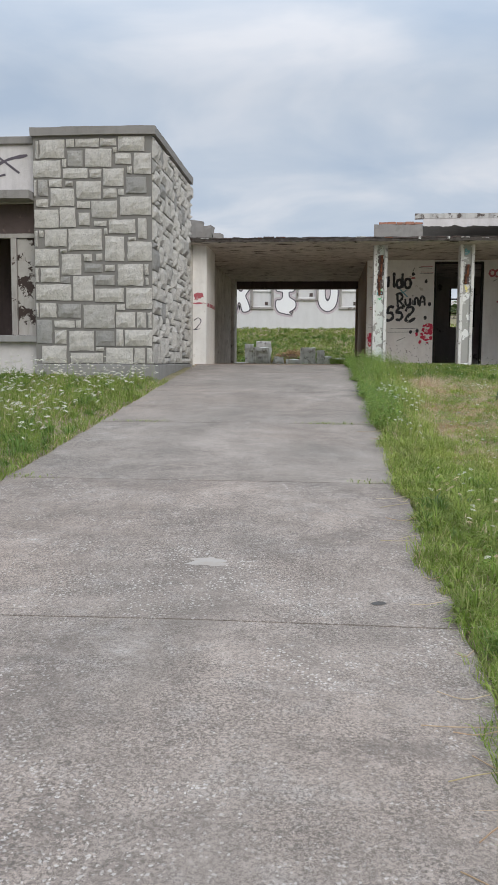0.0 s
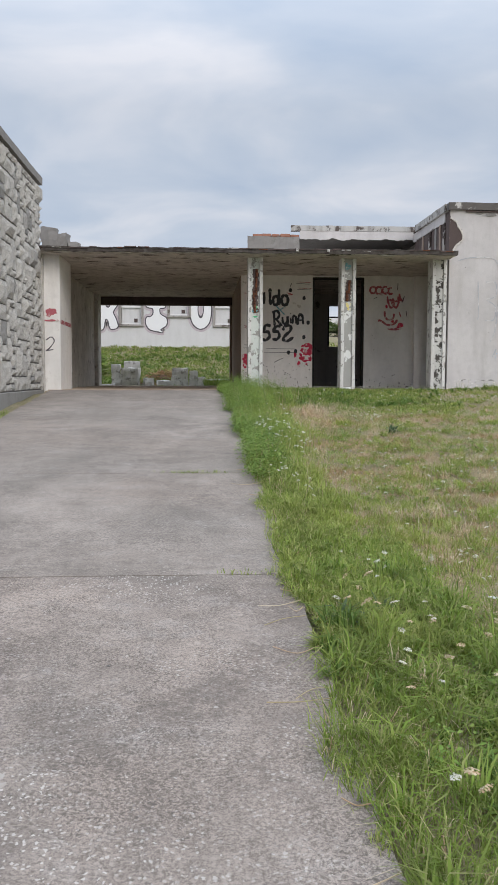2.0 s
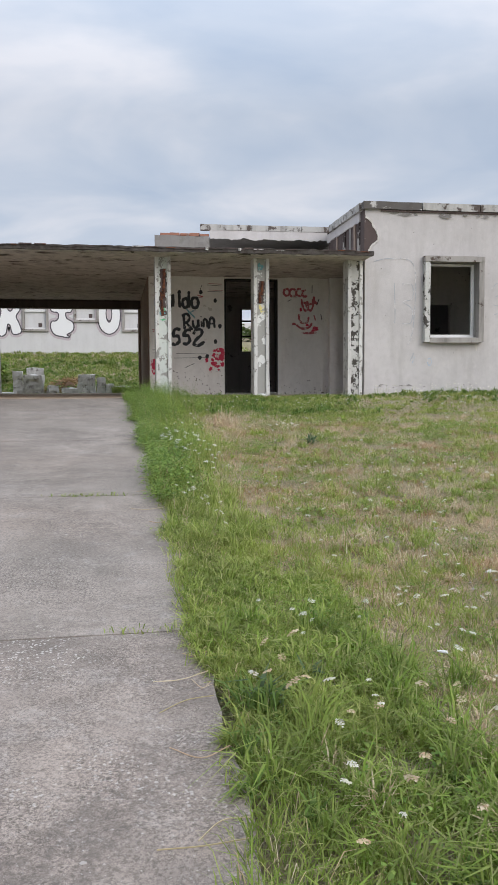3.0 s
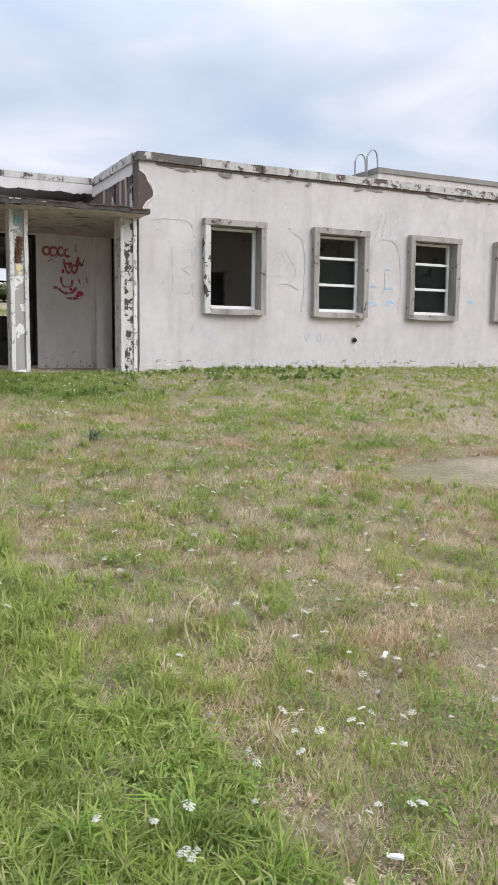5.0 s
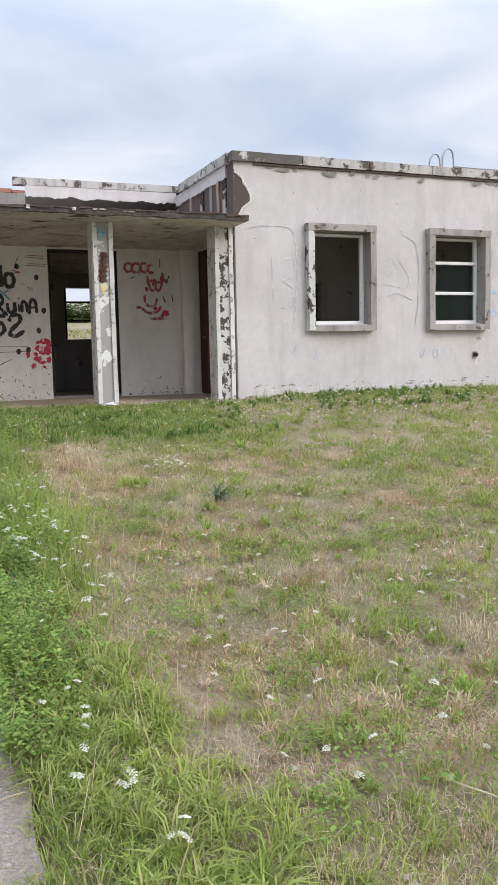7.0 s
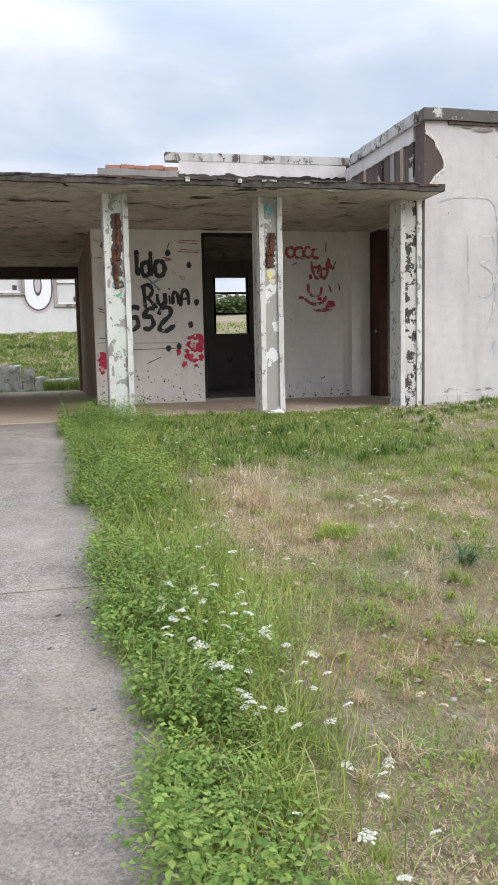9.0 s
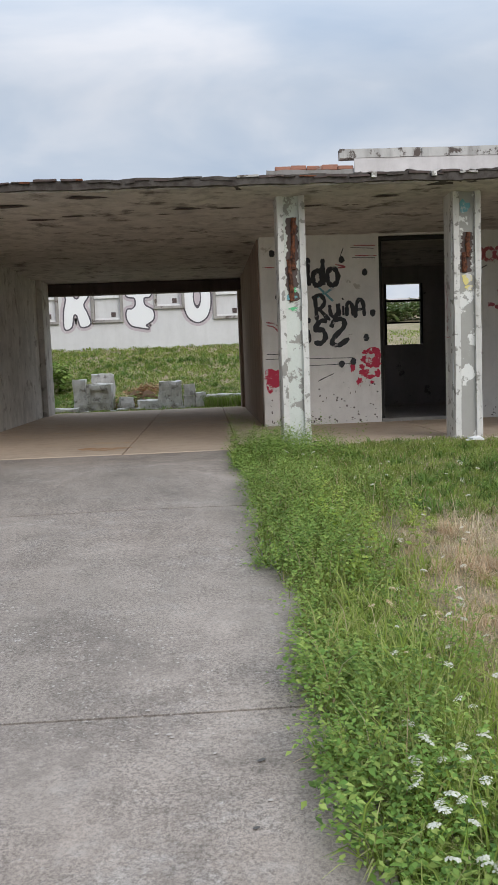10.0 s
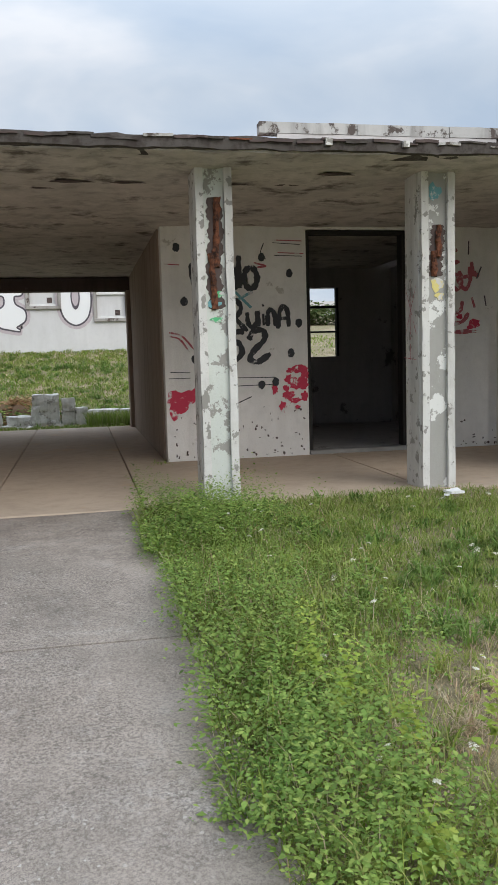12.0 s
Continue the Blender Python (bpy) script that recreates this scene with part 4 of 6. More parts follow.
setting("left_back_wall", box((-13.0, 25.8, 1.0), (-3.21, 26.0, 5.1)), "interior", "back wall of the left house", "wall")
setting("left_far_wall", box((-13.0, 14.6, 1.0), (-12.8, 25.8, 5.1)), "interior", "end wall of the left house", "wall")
setting("wall_stone_back", box((-3.45, SY1, 1.0), (-3.201, 25.8, 4.08)), "carport_wall", "rear side wall of the left house", "wall")

# ---- building behind ----
BY = 36.0
far_holes = [(-7.55, -6.6, 3.8, 5.2), (-5.25, -4.3, 3.8, 5.2), (-3.2, -2.3, 3.8, 5.2), (-1.25, -0.38, 4.17, 5.2), (0.6, 1.5, 3.8, 5.2), (2.6, 3.5, 3.8, 5.2)]
far_house = thing("house_behind", "long white single-storey ruin with big painted letters", "house")
far_wall = part("wall", holed_wall(-14.0, 4.6, 1.8, 6.2, BY, BY + 0.25, far_holes), "far_wall", far_house)
part("roof", box((-14.1, BY - 0.1, 6.2), (4.7, BY + 8.0, 6.35), 0.01), "concrete_cap", far_house)
part("inner_wall", box((-13.9, BY + 1.6, 1.8), (4.5, BY + 1.75, 6.19)), "far_wall", far_house, "pale inner wall seen through the windows")
part("end_wall", box((4.4, BY + 0.26, 1.8), (4.6, BY + 7.9, 6.19)), "far_wall", far_house)
for a, b, z0, z1 in far_holes:
    win = part("window", box((a - 0.05, BY - 0.08, z0 - 0.09), (b + 0.05, BY + 0.1, z0), 0.01), "old_wood", far_house, "grey timber sill")
    for lo, hi in (((a - 0.05, BY - 0.06, z0 + 0.001), (a + 0.05, BY + 0.1, z1)), ((b - 0.05, BY - 0.06, z0 + 0.001), (b + 0.05, BY + 0.1, z1)), ((a + 0.051, BY - 0.06, z1 - 0.08), (b - 0.051, BY + 0.1, z1))):
        part("side_board", box(lo, hi, 0.006), "old_wood", win)
    for lo, hi in (((a + 0.051, BY + 0.02, z0 + 0.002), (b - 0.051, BY + 0.07, z0 + 0.06)), ((a + 0.051, BY + 0.02, (z0 + z1) / 2 - 0.03), (b - 0.051, BY + 0.07, (z0 + z1) / 2 + 0.03))):
        part("sash_bar", box(lo, hi, 0.004), "white_paint", win)
    part("boarding", box((a + 0.06, BY + 0.09, z0 + 0.01), (b - 0.06, BY + 0.12, z1 - 0.09)), "far_wall", win, "pale boarding behind the sash")
    part("dark_gap", box((b - 0.34, BY + 0.075, z0 + 0.09), (b - 0.2, BY + 0.088, z0 + 0.24)), "core_and_shade", win)


def letter(outline, holes_in, x0, z0):
    """A fat painted letter: pink halo, dark outline and white body, stacked on the far wall."""
    for mat, grow, rise in (("halo_spray", 0.13, 0.006), ("outline_spray", 0.045, 0.012), ("white_spray", 0.0, 0.018)):
        bm = bmesh.new()
        pts = curve_points([(a, b, 0) for a, b in outline], 5)[:-1]
        ring = []
        n = len(pts)
        for i, q in enumerate(pts):
            d = (pts[(i + 1) % n] - pts[i - 1]).normalized()
            ring.append(bm.verts.new((x0 + q.x + d.y * grow, BY - rise, z0 + q.y - d.x * grow)))
        bm.faces.new(ring)
        part("painted_letter", bm, mat, far_wall, "white bubble letter with dark outline")
    for pts in holes_in:
        for mat, grow, rise in (("outline_spray", 1.0, 0.024), ("halo_spray", 0.72, 0.030)):
            bm = bmesh.new()
            a, b, ra, rb = pts
            bm.faces.new([bm.verts.new((x0 + a + ra * grow * math.cos(s * math.pi / 8), BY - rise, z0 + b + rb * grow * math.sin(s * math.pi / 8))) for s in range(16)])
            part("letter_eye", bm, mat, far_wall)


# outlines run anticlockwise, in metres from the letter's foot
R_SHAPE = [(0.02, 0.0), (0.22, 0.05), (0.30, 0.40), (0.42, 0.38), (0.52, 0.05), (0.80, 0.12), (0.72, 0.45), (0.62, 0.72), (0.80, 1.05), (0.72, 1.45), (0.4, 1.55), (0.05, 1.5), (0.02, 1.2), (0.10, 0.9), (0.02, 0.5), (0.02, 0.0)]
I_SHAPE = [(0.05, 0.35), (0.18, 0.12), (0.45, 0.04), (0.72, 0.0), (0.62, 0.10), (0.86, 0.28), (0.86, 0.55), (0.62, 0.72), (0.60, 0.95), (0.80, 1.0), (0.84, 1.3), (0.45, 1.4), (0.08, 1.3), (0.08, 1.02), (0.32, 0.95), (0.34, 0.72), (0.22, 0.6), (0.08, 0.58), (0.05, 0.35)]
O_SHAPE = [(0.42, 0.0), (0.74, 0.22), (0.84, 0.75), (0.74, 1.28), (0.42, 1.5), (0.10, 1.28), (0.0, 0.75), (0.10, 0.22), (0.42, 0.0)]
letter(O_SHAPE, [(0.42, 0.78, 0.13, 0.36)], -6.35, 3.62)
letter(R_SHAPE, [(0.42, 1.08, 0.12, 0.2)], -4.10, 3.58)
letter(I_SHAPE, [], -2.2, 3.50)
letter(O_SHAPE, [(0.42, 0.78, 0.13, 0.36)], -0.36, 3.64)

# ---- rubble behind the carport ----
def mound(a, b, h, seed):
    """A lumpy low heap."""
    bm = bmesh.new()
    rings = []
    for j in range(7):
        f = j / 6
        rings.append([bm.verts.new((a * f * math.cos(q) * (1 + 0.2 * noise.noise((3 * f, q, seed))), b * f * math.sin(q), h * (1 - f * f) * (1 + 0.6 * noise.noise((4 * f * math.cos(q), 4 * f * math.sin(q), seed))))) for q in [k * math.pi / 9 for k in range(18)]])
    for p, q in zip(rings, rings[1:]):
        for k in range(18):
            bm.faces.new([p[k], p[(k + 1) % 18], q[(k + 1) % 18], q[k]])
    bmesh.ops.remove_doubles(bm, verts=bm.verts, dist=0.001)
    return bm


def block(x, y, w, d, h, rz, seed, label="broken grey concrete block", z=None, mat="block"):
    ob = mesh_object("concrete_block", ragged_box((-w / 2, -d / 2, 0), (w / 2, d / 2, h), (0.07, 0.08, 0.07), 0.036, seed, ("-z",)), mat)
    ob.matrix_world = pose(x, y, (float(lawn_z(x, y)) if z is None else z) - 0.04, 0, 0, rz)
    return tagged(ob, label, "rubble", "rubble behind the carport")


block(-2.62, 28.6, 0.28, 0.3, 0.80, 4, 1)
faced = block(-2.18, 28.75, 0.56, 0.35, 0.68, -3, 2, "tall grey concrete block with a recessed face")
for lo, hi in (((-0.28, -0.225, 0.05), (-0.20, -0.18, 0.66)), ((0.20, -0.225, 0.05), (0.28, -0.18, 0.66)), ((-0.199, -0.22, 0.56), (0.199, -0.18, 0.655)), ((-0.09, -0.215, 0.26), (0.07, -0.18, 0.42))):
    part("raised_rim", ragged_box(lo, hi, (0.06, 0.05, 0.06), 0.008, lo[0]), "block", faced)
block(-2.15, 29.05, 0.5, 0.3, 0.88, 8, 3)
block(-1.6, 28.7, 0.3, 0.25, 0.36, 20, 4)
block(-0.6, 28.7, 0.52, 0.4, 0.68, 2, 5)
block(-0.17, 28.75, 0.26, 0.22, 0.34, 0, 6)
block(-0.16, 28.78, 0.24, 0.2, 0.26, 5, 7, z=float(lawn_z(-0.17, 28.75)) + 0.34)
block(0.08, 28.8, 0.24, 0.24, 0.40, 6, 8)
block(-1.05, 28.6, 0.55, 0.3, 0.28, 15, 9)
block(0.95, 29.0, 1.5, 0.3, 0.32, -9, 10, "fallen pale concrete beam")
block(-1.35, 28.4, 0.9, 0.18, 0.12, 3, 11, "low broken kerb edge")
for k, (x, y, s) in enumerate(((-1.9, 28.35, 0.16), (-0.9, 28.3, 0.14), (-0.35, 28.35, 0.18), (-2.45, 28.3, 0.15), (-1.0, 29.0, 0.2), (-1.75, 29.1, 0.22), (0.3, 28.7, 0.17))):
    block(x, y, s, s * 0.8, s * 0.7, 50 * k, 30 + k, "small broken lump of concrete")
block(-2.9, 28.4, 0.5, 0.25, 0.18, -10, 12)
heap = mesh_object("earth_mound", mound(1.05, 0.6, 0.52, 15), "soil", None, True)
heap.matrix_world = pose(-1.15, 29.5, float(lawn_z(-1.15, 29.5)) - 0.2)
tagged(heap, "heap of red-brown soil and roots", "soil heap")
far_low = thing("low_wall_far", "low pale wall on the far rise", "wall")
part("wall_body", box((4.0, 61.0, 4.0), (30.0, 61.4, 5.9)), "far_wall", far_low)


# ---- graffiti ----
def graffiti(strokes, width, mat, label, wall=porch_wall, y=PW, rise=0.004):
    return part("graffiti", strokes_mesh(strokes, width, y, rise), mat, wall, label)


def arc(x, z, rx, rz, a0=0, a1=360, n=9):
    return [(x + rx * math.cos(radians(a0 + (a1 - a0) * k / (n - 1))), z + rz * math.sin(radians(a0 + (a1 - a0) * k / (n - 1)))) for k in range(n)]


graffiti([[(1.36, 3.62), (1.37, 3.42), (1.44, 3.34), (1.52, 3.42), (1.53, 3.62), (1.55, 3.36)],
          [(1.68, 3.72), (1.68, 3.46), (1.70, 3.34)],
          arc(1.81, 3.44, 0.062, 0.10, 20, 380), [(1.89, 3.70), (1.885, 3.50), (1.90, 3.34)],
          arc(2.02, 3.45, 0.075, 0.115, 90, 450)], 0.078, "black_spray", "black sprayed word reading uldo")
graffiti([[(1.77, 3.19), (1.78, 3.0), (1.79, 2.86)], [(1.73, 3.16), (1.83, 3.21), (1.90, 3.13), (1.86, 3.04), (1.78, 3.01)], [(1.82, 3.02), (1.90, 2.93), (1.97, 2.86)],
          [(1.97, 3.07), (1.98, 2.95), (2.03, 2.90), (2.08, 2.97), (2.09, 3.08), (2.10, 2.91)],
          [(2.155, 3.05), (2.16, 2.92)], [(2.145, 3.14), (2.165, 3.15)],
          [(2.205, 2.91), (2.21, 3.06), (2.25, 3.09), (2.285, 3.04), (2.29, 2.91)],
          [(2.32, 2.88), (2.35, 3.08), (2.40, 3.13), (2.44, 3.06), (2.45, 2.90)], [(2.33, 2.99), (2.46, 3.0)]], 0.062, "black_spray", "black sprayed word reading Ruina")
graffiti([[(1.70, 2.86), (1.58, 2.87), (1.54, 2.72), (1.64, 2.72), (1.67, 2.61), (1.58, 2.53), (1.50, 2.56)],
          [(1.93, 2.86), (1.82, 2.84), (1.76, 2.73), (1.86, 2.73), (1.90, 2.63), (1.84, 2.55), (1.74, 2.56)],
          [(1.98, 2.76), (2.04, 2.86), (2.15, 2.86), (2.16, 2.76), (2.04, 2.64), (1.99, 2.55), (2.08, 2.51), (2.23, 2.60)]], 0.078, "black_spray", "black sprayed number reading 552")
graffiti([[(1.6, 2.34), (2.28, 2.33)], [(1.55, 2.24), (2.3, 2.25)], [(1.08, 2.42), (1.3, 2.41)], [(1.06, 2.35), (1.3, 2.35)],
          [(1.78, 2.02), (1.86, 2.06), (2.0, 2.12)], [(2.2, 3.66), (2.14, 3.72), (2.18, 3.84)], [(2.28, 3.84), (2.6, 3.82)], [(2.3, 3.70), (2.62, 3.69)]], 0.014, "black_spray", "thin dark sprayed lines")
graffiti([[(1.05, 3.61), (1.22, 3.60)], [(1.08, 2.86), (1.22, 2.82), (1.36, 2.66)], [(1.08, 2.82), (1.2, 2.78), (1.3, 2.64)], [(2.3, 3.87), (2.62, 3.86)], [(2.34, 3.73), (2.64, 3.72)], [(2.06, 3.62), (2.2, 3.58), (2.1, 3.57)]], 0.022, "faded_red", "thin faded red sprayed lines")
graffiti([[(1.72, 3.42), (2.02, 3.12)], [(1.74, 3.15), (2.04, 3.30)]], 0.05, "teal_spray", "teal sprayed cross", rise=0.002)
DOTS = [(1.19, 3.79), (2.47, 3.50), (1.26, 3.20), (1.36, 2.56), (2.57, 2.94), (2.47, 2.60), (2.12, 2.25), (2.15, 3.68), (2.28, 2.28)]
part("graffiti", blot_mesh([(a, b, 0.04, 0.05) for a, b in DOTS], PW, 0.005, 0.12), "black_spray", porch_wall, "black sprayed dots")
part("graffiti", blot_mesh([(1.12, 2.12, 0.09, 0.10), (1.26, 2.13, 0.12, 0.08), (1.36, 2.19, 0.05, 0.05), (1.11, 1.98, 0.055, 0.10), (1.19, 2.04, 0.09, 0.08)], PW, 0.004, 0.16), "red_spray", porch_wall, "magenta red heart-shaped blot")
part("graffiti", blot_mesh([(2.56, 2.26, 0.11, 0.08), (2.44, 2.12, 0.07, 0.05), (2.57, 2.42, 0.08, 0.05), (2.27, 2.20, 0.035, 0.065), (2.50, 2.06, 0.07, 0.03), (2.44, 2.30, 0.05, 0.05), (2.62, 2.10, 0.04, 0.06), (2.36, 1.99, 0.045, 0.06), (2.46, 2.40, 0.05, 0.03), (2.54, 1.98, 0.03, 0.02), (2.40, 2.20, 0.04, 0.03), (2.63, 2.34, 0.04, 0.07)], PW, 0.004, 0.3, 20, 3), "red_spray", porch_wall, "magenta red splatter")
# scuffs low on the wall
rng = random.Random(5)
part("scuff", blot_mesh([(rng.uniform(1.1, 2.6), 1.45 + rng.random() ** 2 * 0.55, rng.uniform(0.004, 0.016), rng.uniform(0.004, 0.018)) for _ in range(80)], PW, 0.003, 0.5, 9, 4), "core_and_shade", porch_wall, "dark chips in the plaster")
part("scuff", blot_mesh([(rng.uniform(3.95, 5.25), 1.45 + rng.random() ** 2 * 0.35, rng.uniform(0.004, 0.022), rng.uniform(0.004, 0.016)) for _ in range(36)], PW, 0.003, 0.5, 9, 6), "core_and_shade", porch_wall, "dark chips in the plaster")
graffiti([arc(4.08, 3.70, 0.07, 0.075), arc(4.22, 3.69, 0.075, 0.085), arc(4.37, 3.70, 0.07, 0.08, 60, 400), [(4.52, 3.76), (4.44, 3.72), (4.46, 3.62), (4.55, 3.62)],
          [(4.42, 3.56), (4.44, 3.42), (4.50, 3.30), (4.57, 3.36), (4.55, 3.50), (4.53, 3.40), (4.62, 3.30), (4.68, 3.40), (4.67, 3.56)],
          [(4.70, 3.62), (4.72, 3.48), (4.80, 3.46)], [(4.46, 3.48), (4.60, 3.44), (4.76, 3.50)],
          [(4.36, 3.22), (4.37, 3.08), (4.46, 3.02), (4.56, 3.06), (4.58, 3.16)], [(4.30, 2.98), (4.42, 2.90), (4.58, 2.92), (4.66, 3.02)], [(4.70, 3.20), (4.74, 3.08)]], 0.055, "faded_red", "faded red scribbled tag")
graffiti([[(4.66, 3.86), (4.655, 3.70)], [(4.82, 3.56), (4.76, 3.42)], [(4.86, 3.22), (4.88, 3.10)], [(4.10, 3.50), (4.18, 3.54)]], 0.03, "outline_spray", "short dark sprayed dashes", rise=0.02)
part("graffiti", blot_mesh([(4.74, 2.90, 0.07, 0.055), (4.70, 2.86, 0.05, 0.04), (4.40, 3.32, 0.03, 0.04), (4.55, 2.98, 0.04, 0.03)], PW, 0.003, 0.35, 14, 18), "red_spray", porch_wall, "small magenta red blot")
part("graffiti", blot_mesh([(4.60, 2.80, 0.16, 0.03), (4.25, 3.0, 0.06, 0.03)], PW, 0.003, 0.3, 14, 8), "faded_red", porch_wall, "faded red smear")
# faded red block on the pier, which faces the drive
red_block = blot_mesh([(-2.81, 2.93, 0.10, 0.075), (-2.86, 2.86, 0.05, 0.03), (-2.80, 2.76, 0.15, 0.022)], 18.36, 0.004, 0.25, 16, 12)
part("graffiti", strokes_mesh([[(-2.92, 2.38), (-2.82, 2.44), (-2.76, 2.36), (-2.86, 2.22), (-2.92, 2.18), (-2.78, 2.2)]], 0.022, 18.36), "outline_spray", pier, "thin dark scribble")
part("graffiti", red_block, "faded_red", pier, "faded red block of paint")
part("graffiti", box((-2.639, 18.4, 2.70), (-2.636, 19.7, 2.78)), "faded_red", pier, "faded red stripe")

# marks on the columns and the left house
wall_marks = part("graffiti", strokes_mesh([[(-5.9, 4.78), (-5.55, 4.95), (-5.2, 5.02)], [(-5.7, 4.98), (-5.35, 4.72)], [(-5.95, 4.62), (-5.6, 4.7)]], 0.06, 14.36), "outline_spray", wl, "dark sprayed strokes")
for ob, at_x, marks in ((columns[0], 1.165, (("green_spray", (0.03, 3.06, 0.03, 0.025)), ("green_spray", (0.0, 2.86, 0.05, 0.02)), ("teal_spray", (-0.02, 2.98, 0.05, 0.03)))),
                        (columns[1], 3.015, (("yellow_spray", (0.0, 3.12, 0.05, 0.06)), ("yellow_spray", (0.02, 3.02, 0.04, 0.03)), ("teal_spray", (-0.02, 3.86, 0.05, 0.07))))):
    for k, (mat, (dx, z, rx, rz)) in enumerate(marks):
        part("paint_mark", blot_mesh([(at_x + dx, z, rx, rz)], 18.455, 0.004 + 0.002 * k, 0.35, 14, k), mat, ob, "smear of spray paint")
doodle = part("paint_mark", strokes_mesh([[(-0.05, 3.12), (-0.28, 2.72)], [(-0.28, 3.12), (-0.05, 2.72)], [(-0.17, 3.18), (-0.17, 2.5)], [(-0.04, 2.5), (-0.3, 2.52)]], 0.012, 0.0), "faded_red", columns[1], "thin red doodle")
doodle.matrix_local = pose(2.864, 18.47, 0, 0, 0, -90)

# faint scrawls on the front wall
def scrawl(strokes, width, mat, label):
    return graffiti(strokes, width, mat, label, front_wall, FW, 0.003)


scrawl([[(5.62, 3.60), (5.64, 2.9), (5.60, 2.85)], [(5.78, 3.58), (5.98, 3.56), (5.98, 3.30), (5.80, 3.24), (5.98, 3.1), (5.96, 2.84), (5.78, 2.82)],
        [(5.2, 4.0), (5.5, 4.06), (5.95, 4.02), (6.05, 3.6), (6.0, 2.7), (5.9, 2.4)], [(5.95, 2.1), (6.02, 2.25), (5.98, 2.12)]], 0.022, "faint_grey", "faint grey scrawled outlines")
scrawl([arc(6.35, 2.08, 0.04, 0.07), [(6.0, 2.06), (6.04, 2.18)], arc(8.62, 2.06, 0.05, 0.07), [(8.3, 2.1), (8.35, 2.0), (8.42, 2.16)], [(8.75, 2.0), (8.8, 2.14)], [(8.9, 2.02), (8.98, 2.12)]], 0.018, "faint_blue", "faint blue scribbles")
scrawl([[(7.6, 3.5), (7.75, 3.62), (7.85, 3.45), (7.7, 3.35)], [(7.62, 3.2), (7.98, 3.15)], [(7.9, 3.6), (8.1, 3.3), (8.0, 3.1)], [(7.65, 3.0), (7.9, 3.05), (8.15, 2.95)], [(8.0, 4.0), (8.25, 3.8), (8.28, 3.0), (8.2, 2.5)]], 0.02, "faint_grey", "faint grey scrawled writing")
scrawl([[(9.85, 4.0), (9.95, 4.3), (10.0, 4.5)], [(10.0, 4.0), (10.1, 4.4), (10.08, 4.6)], [(10.15, 4.0), (10.3, 4.35), (10.42, 4.5)], [(9.75, 3.2), (9.8, 3.8), (10.1, 4.0), (10.4, 3.85), (10.5, 3.2), (10.45, 2.6)], [(10.1, 3.4), (10.12, 3.1), (10.05, 2.9)]], 0.024, "faint_grey", "faint grey drawn hand shape")
part("graffiti", blot_mesh([(10.25, 2.76, 0.12, 0.06), (9.82, 2.74, 0.12, 0.05), (9.85, 3.08, 0.08, 0.03), (10.2, 3.05, 0.1, 0.025), (12.3, 2.85, 0.08, 0.04), (9.75, 3.45, 0.05, 0.02), (10.2, 3.42, 0.08, 0.02)], FW, 0.003, 0.25, 14, 9), "faint_blue", front_wall, "faint blue smears")

# ---- stones of the left house, course by course (left, top, right, bottom, in centimetres) ----
FRONT_COURSES = (
    (5, 5, 11, 36, 12, 4, 56, 35, 59, 3, 73, 17, 75, 3, 116, 17, 118, 3, 146, 16, 149, 0, 195, 25),
    (61, 22, 88, 49, 92, 20, 138, 50, 140, 18, 147, 27, 144, 28, 172, 46, 176, 28, 206, 63),
    (1, 38, 49, 67, 52, 36, 59, 50, 53, 52, 96, 69, 99, 54, 120, 68, 123, 53, 159, 82, 164, 50, 173, 62, 163, 67, 198, 95),
    (1, 70, 6, 99, 9, 70, 26, 98, 28, 70, 51, 83, 57, 73, 70, 81, 76, 73, 119, 103, 123, 86, 146, 102, 149, 87, 159, 98),
    (30, 85, 72, 115, 5, 103, 26, 117, 76, 107, 100, 119, 102, 106, 147, 135, 152, 100, 206, 131),
    (1, 120, 44, 151, 46, 117, 74, 151, 79, 126, 99, 148, 106, 140, 128, 149, 132, 138, 178, 162, 182, 136, 198, 171),
    (1, 156, 7, 183, 9, 155, 17, 167, 19, 154, 58, 183, 61, 153, 120, 190, 124, 152, 130, 163, 125, 166, 159, 208, 166, 167, 179, 174, 164, 175, 207, 208),
    (1, 187, 43, 216, 46, 187, 58, 194, 48, 196, 83, 231, 87, 195, 102, 208, 109, 195, 120, 207, 88, 212, 121, 227, 125, 214, 142, 225, 147, 213, 192, 250, 194, 213, 201, 232, 195, 236, 201, 249),
    (1, 219, 7, 244, 11, 219, 45, 244, 46, 234, 63, 245, 106, 231, 142, 249, 68, 233, 103, 276, 2, 247, 65, 275, 106, 254, 157, 278, 161, 253, 207, 290),
    (2, 279, 6, 304, 8, 279, 38, 305, 41, 281, 81, 305, 86, 282, 141, 323, 145, 281, 159, 292, 143, 295, 177, 322, 180, 295, 196, 322, 199, 295, 206, 322),
    (3, 308, 30, 349, 34, 309, 70, 322, 72, 309, 81, 322, 34, 326, 55, 350, 60, 327, 104, 362, 107, 327, 140, 354, 143, 324, 156, 354, 158, 325, 207, 353),
    (11, 353, 55, 384, 62, 365, 120, 383, 107, 355, 122, 362, 125, 356, 173, 384, 175, 356, 194, 383, 197, 356, 207, 383),
)


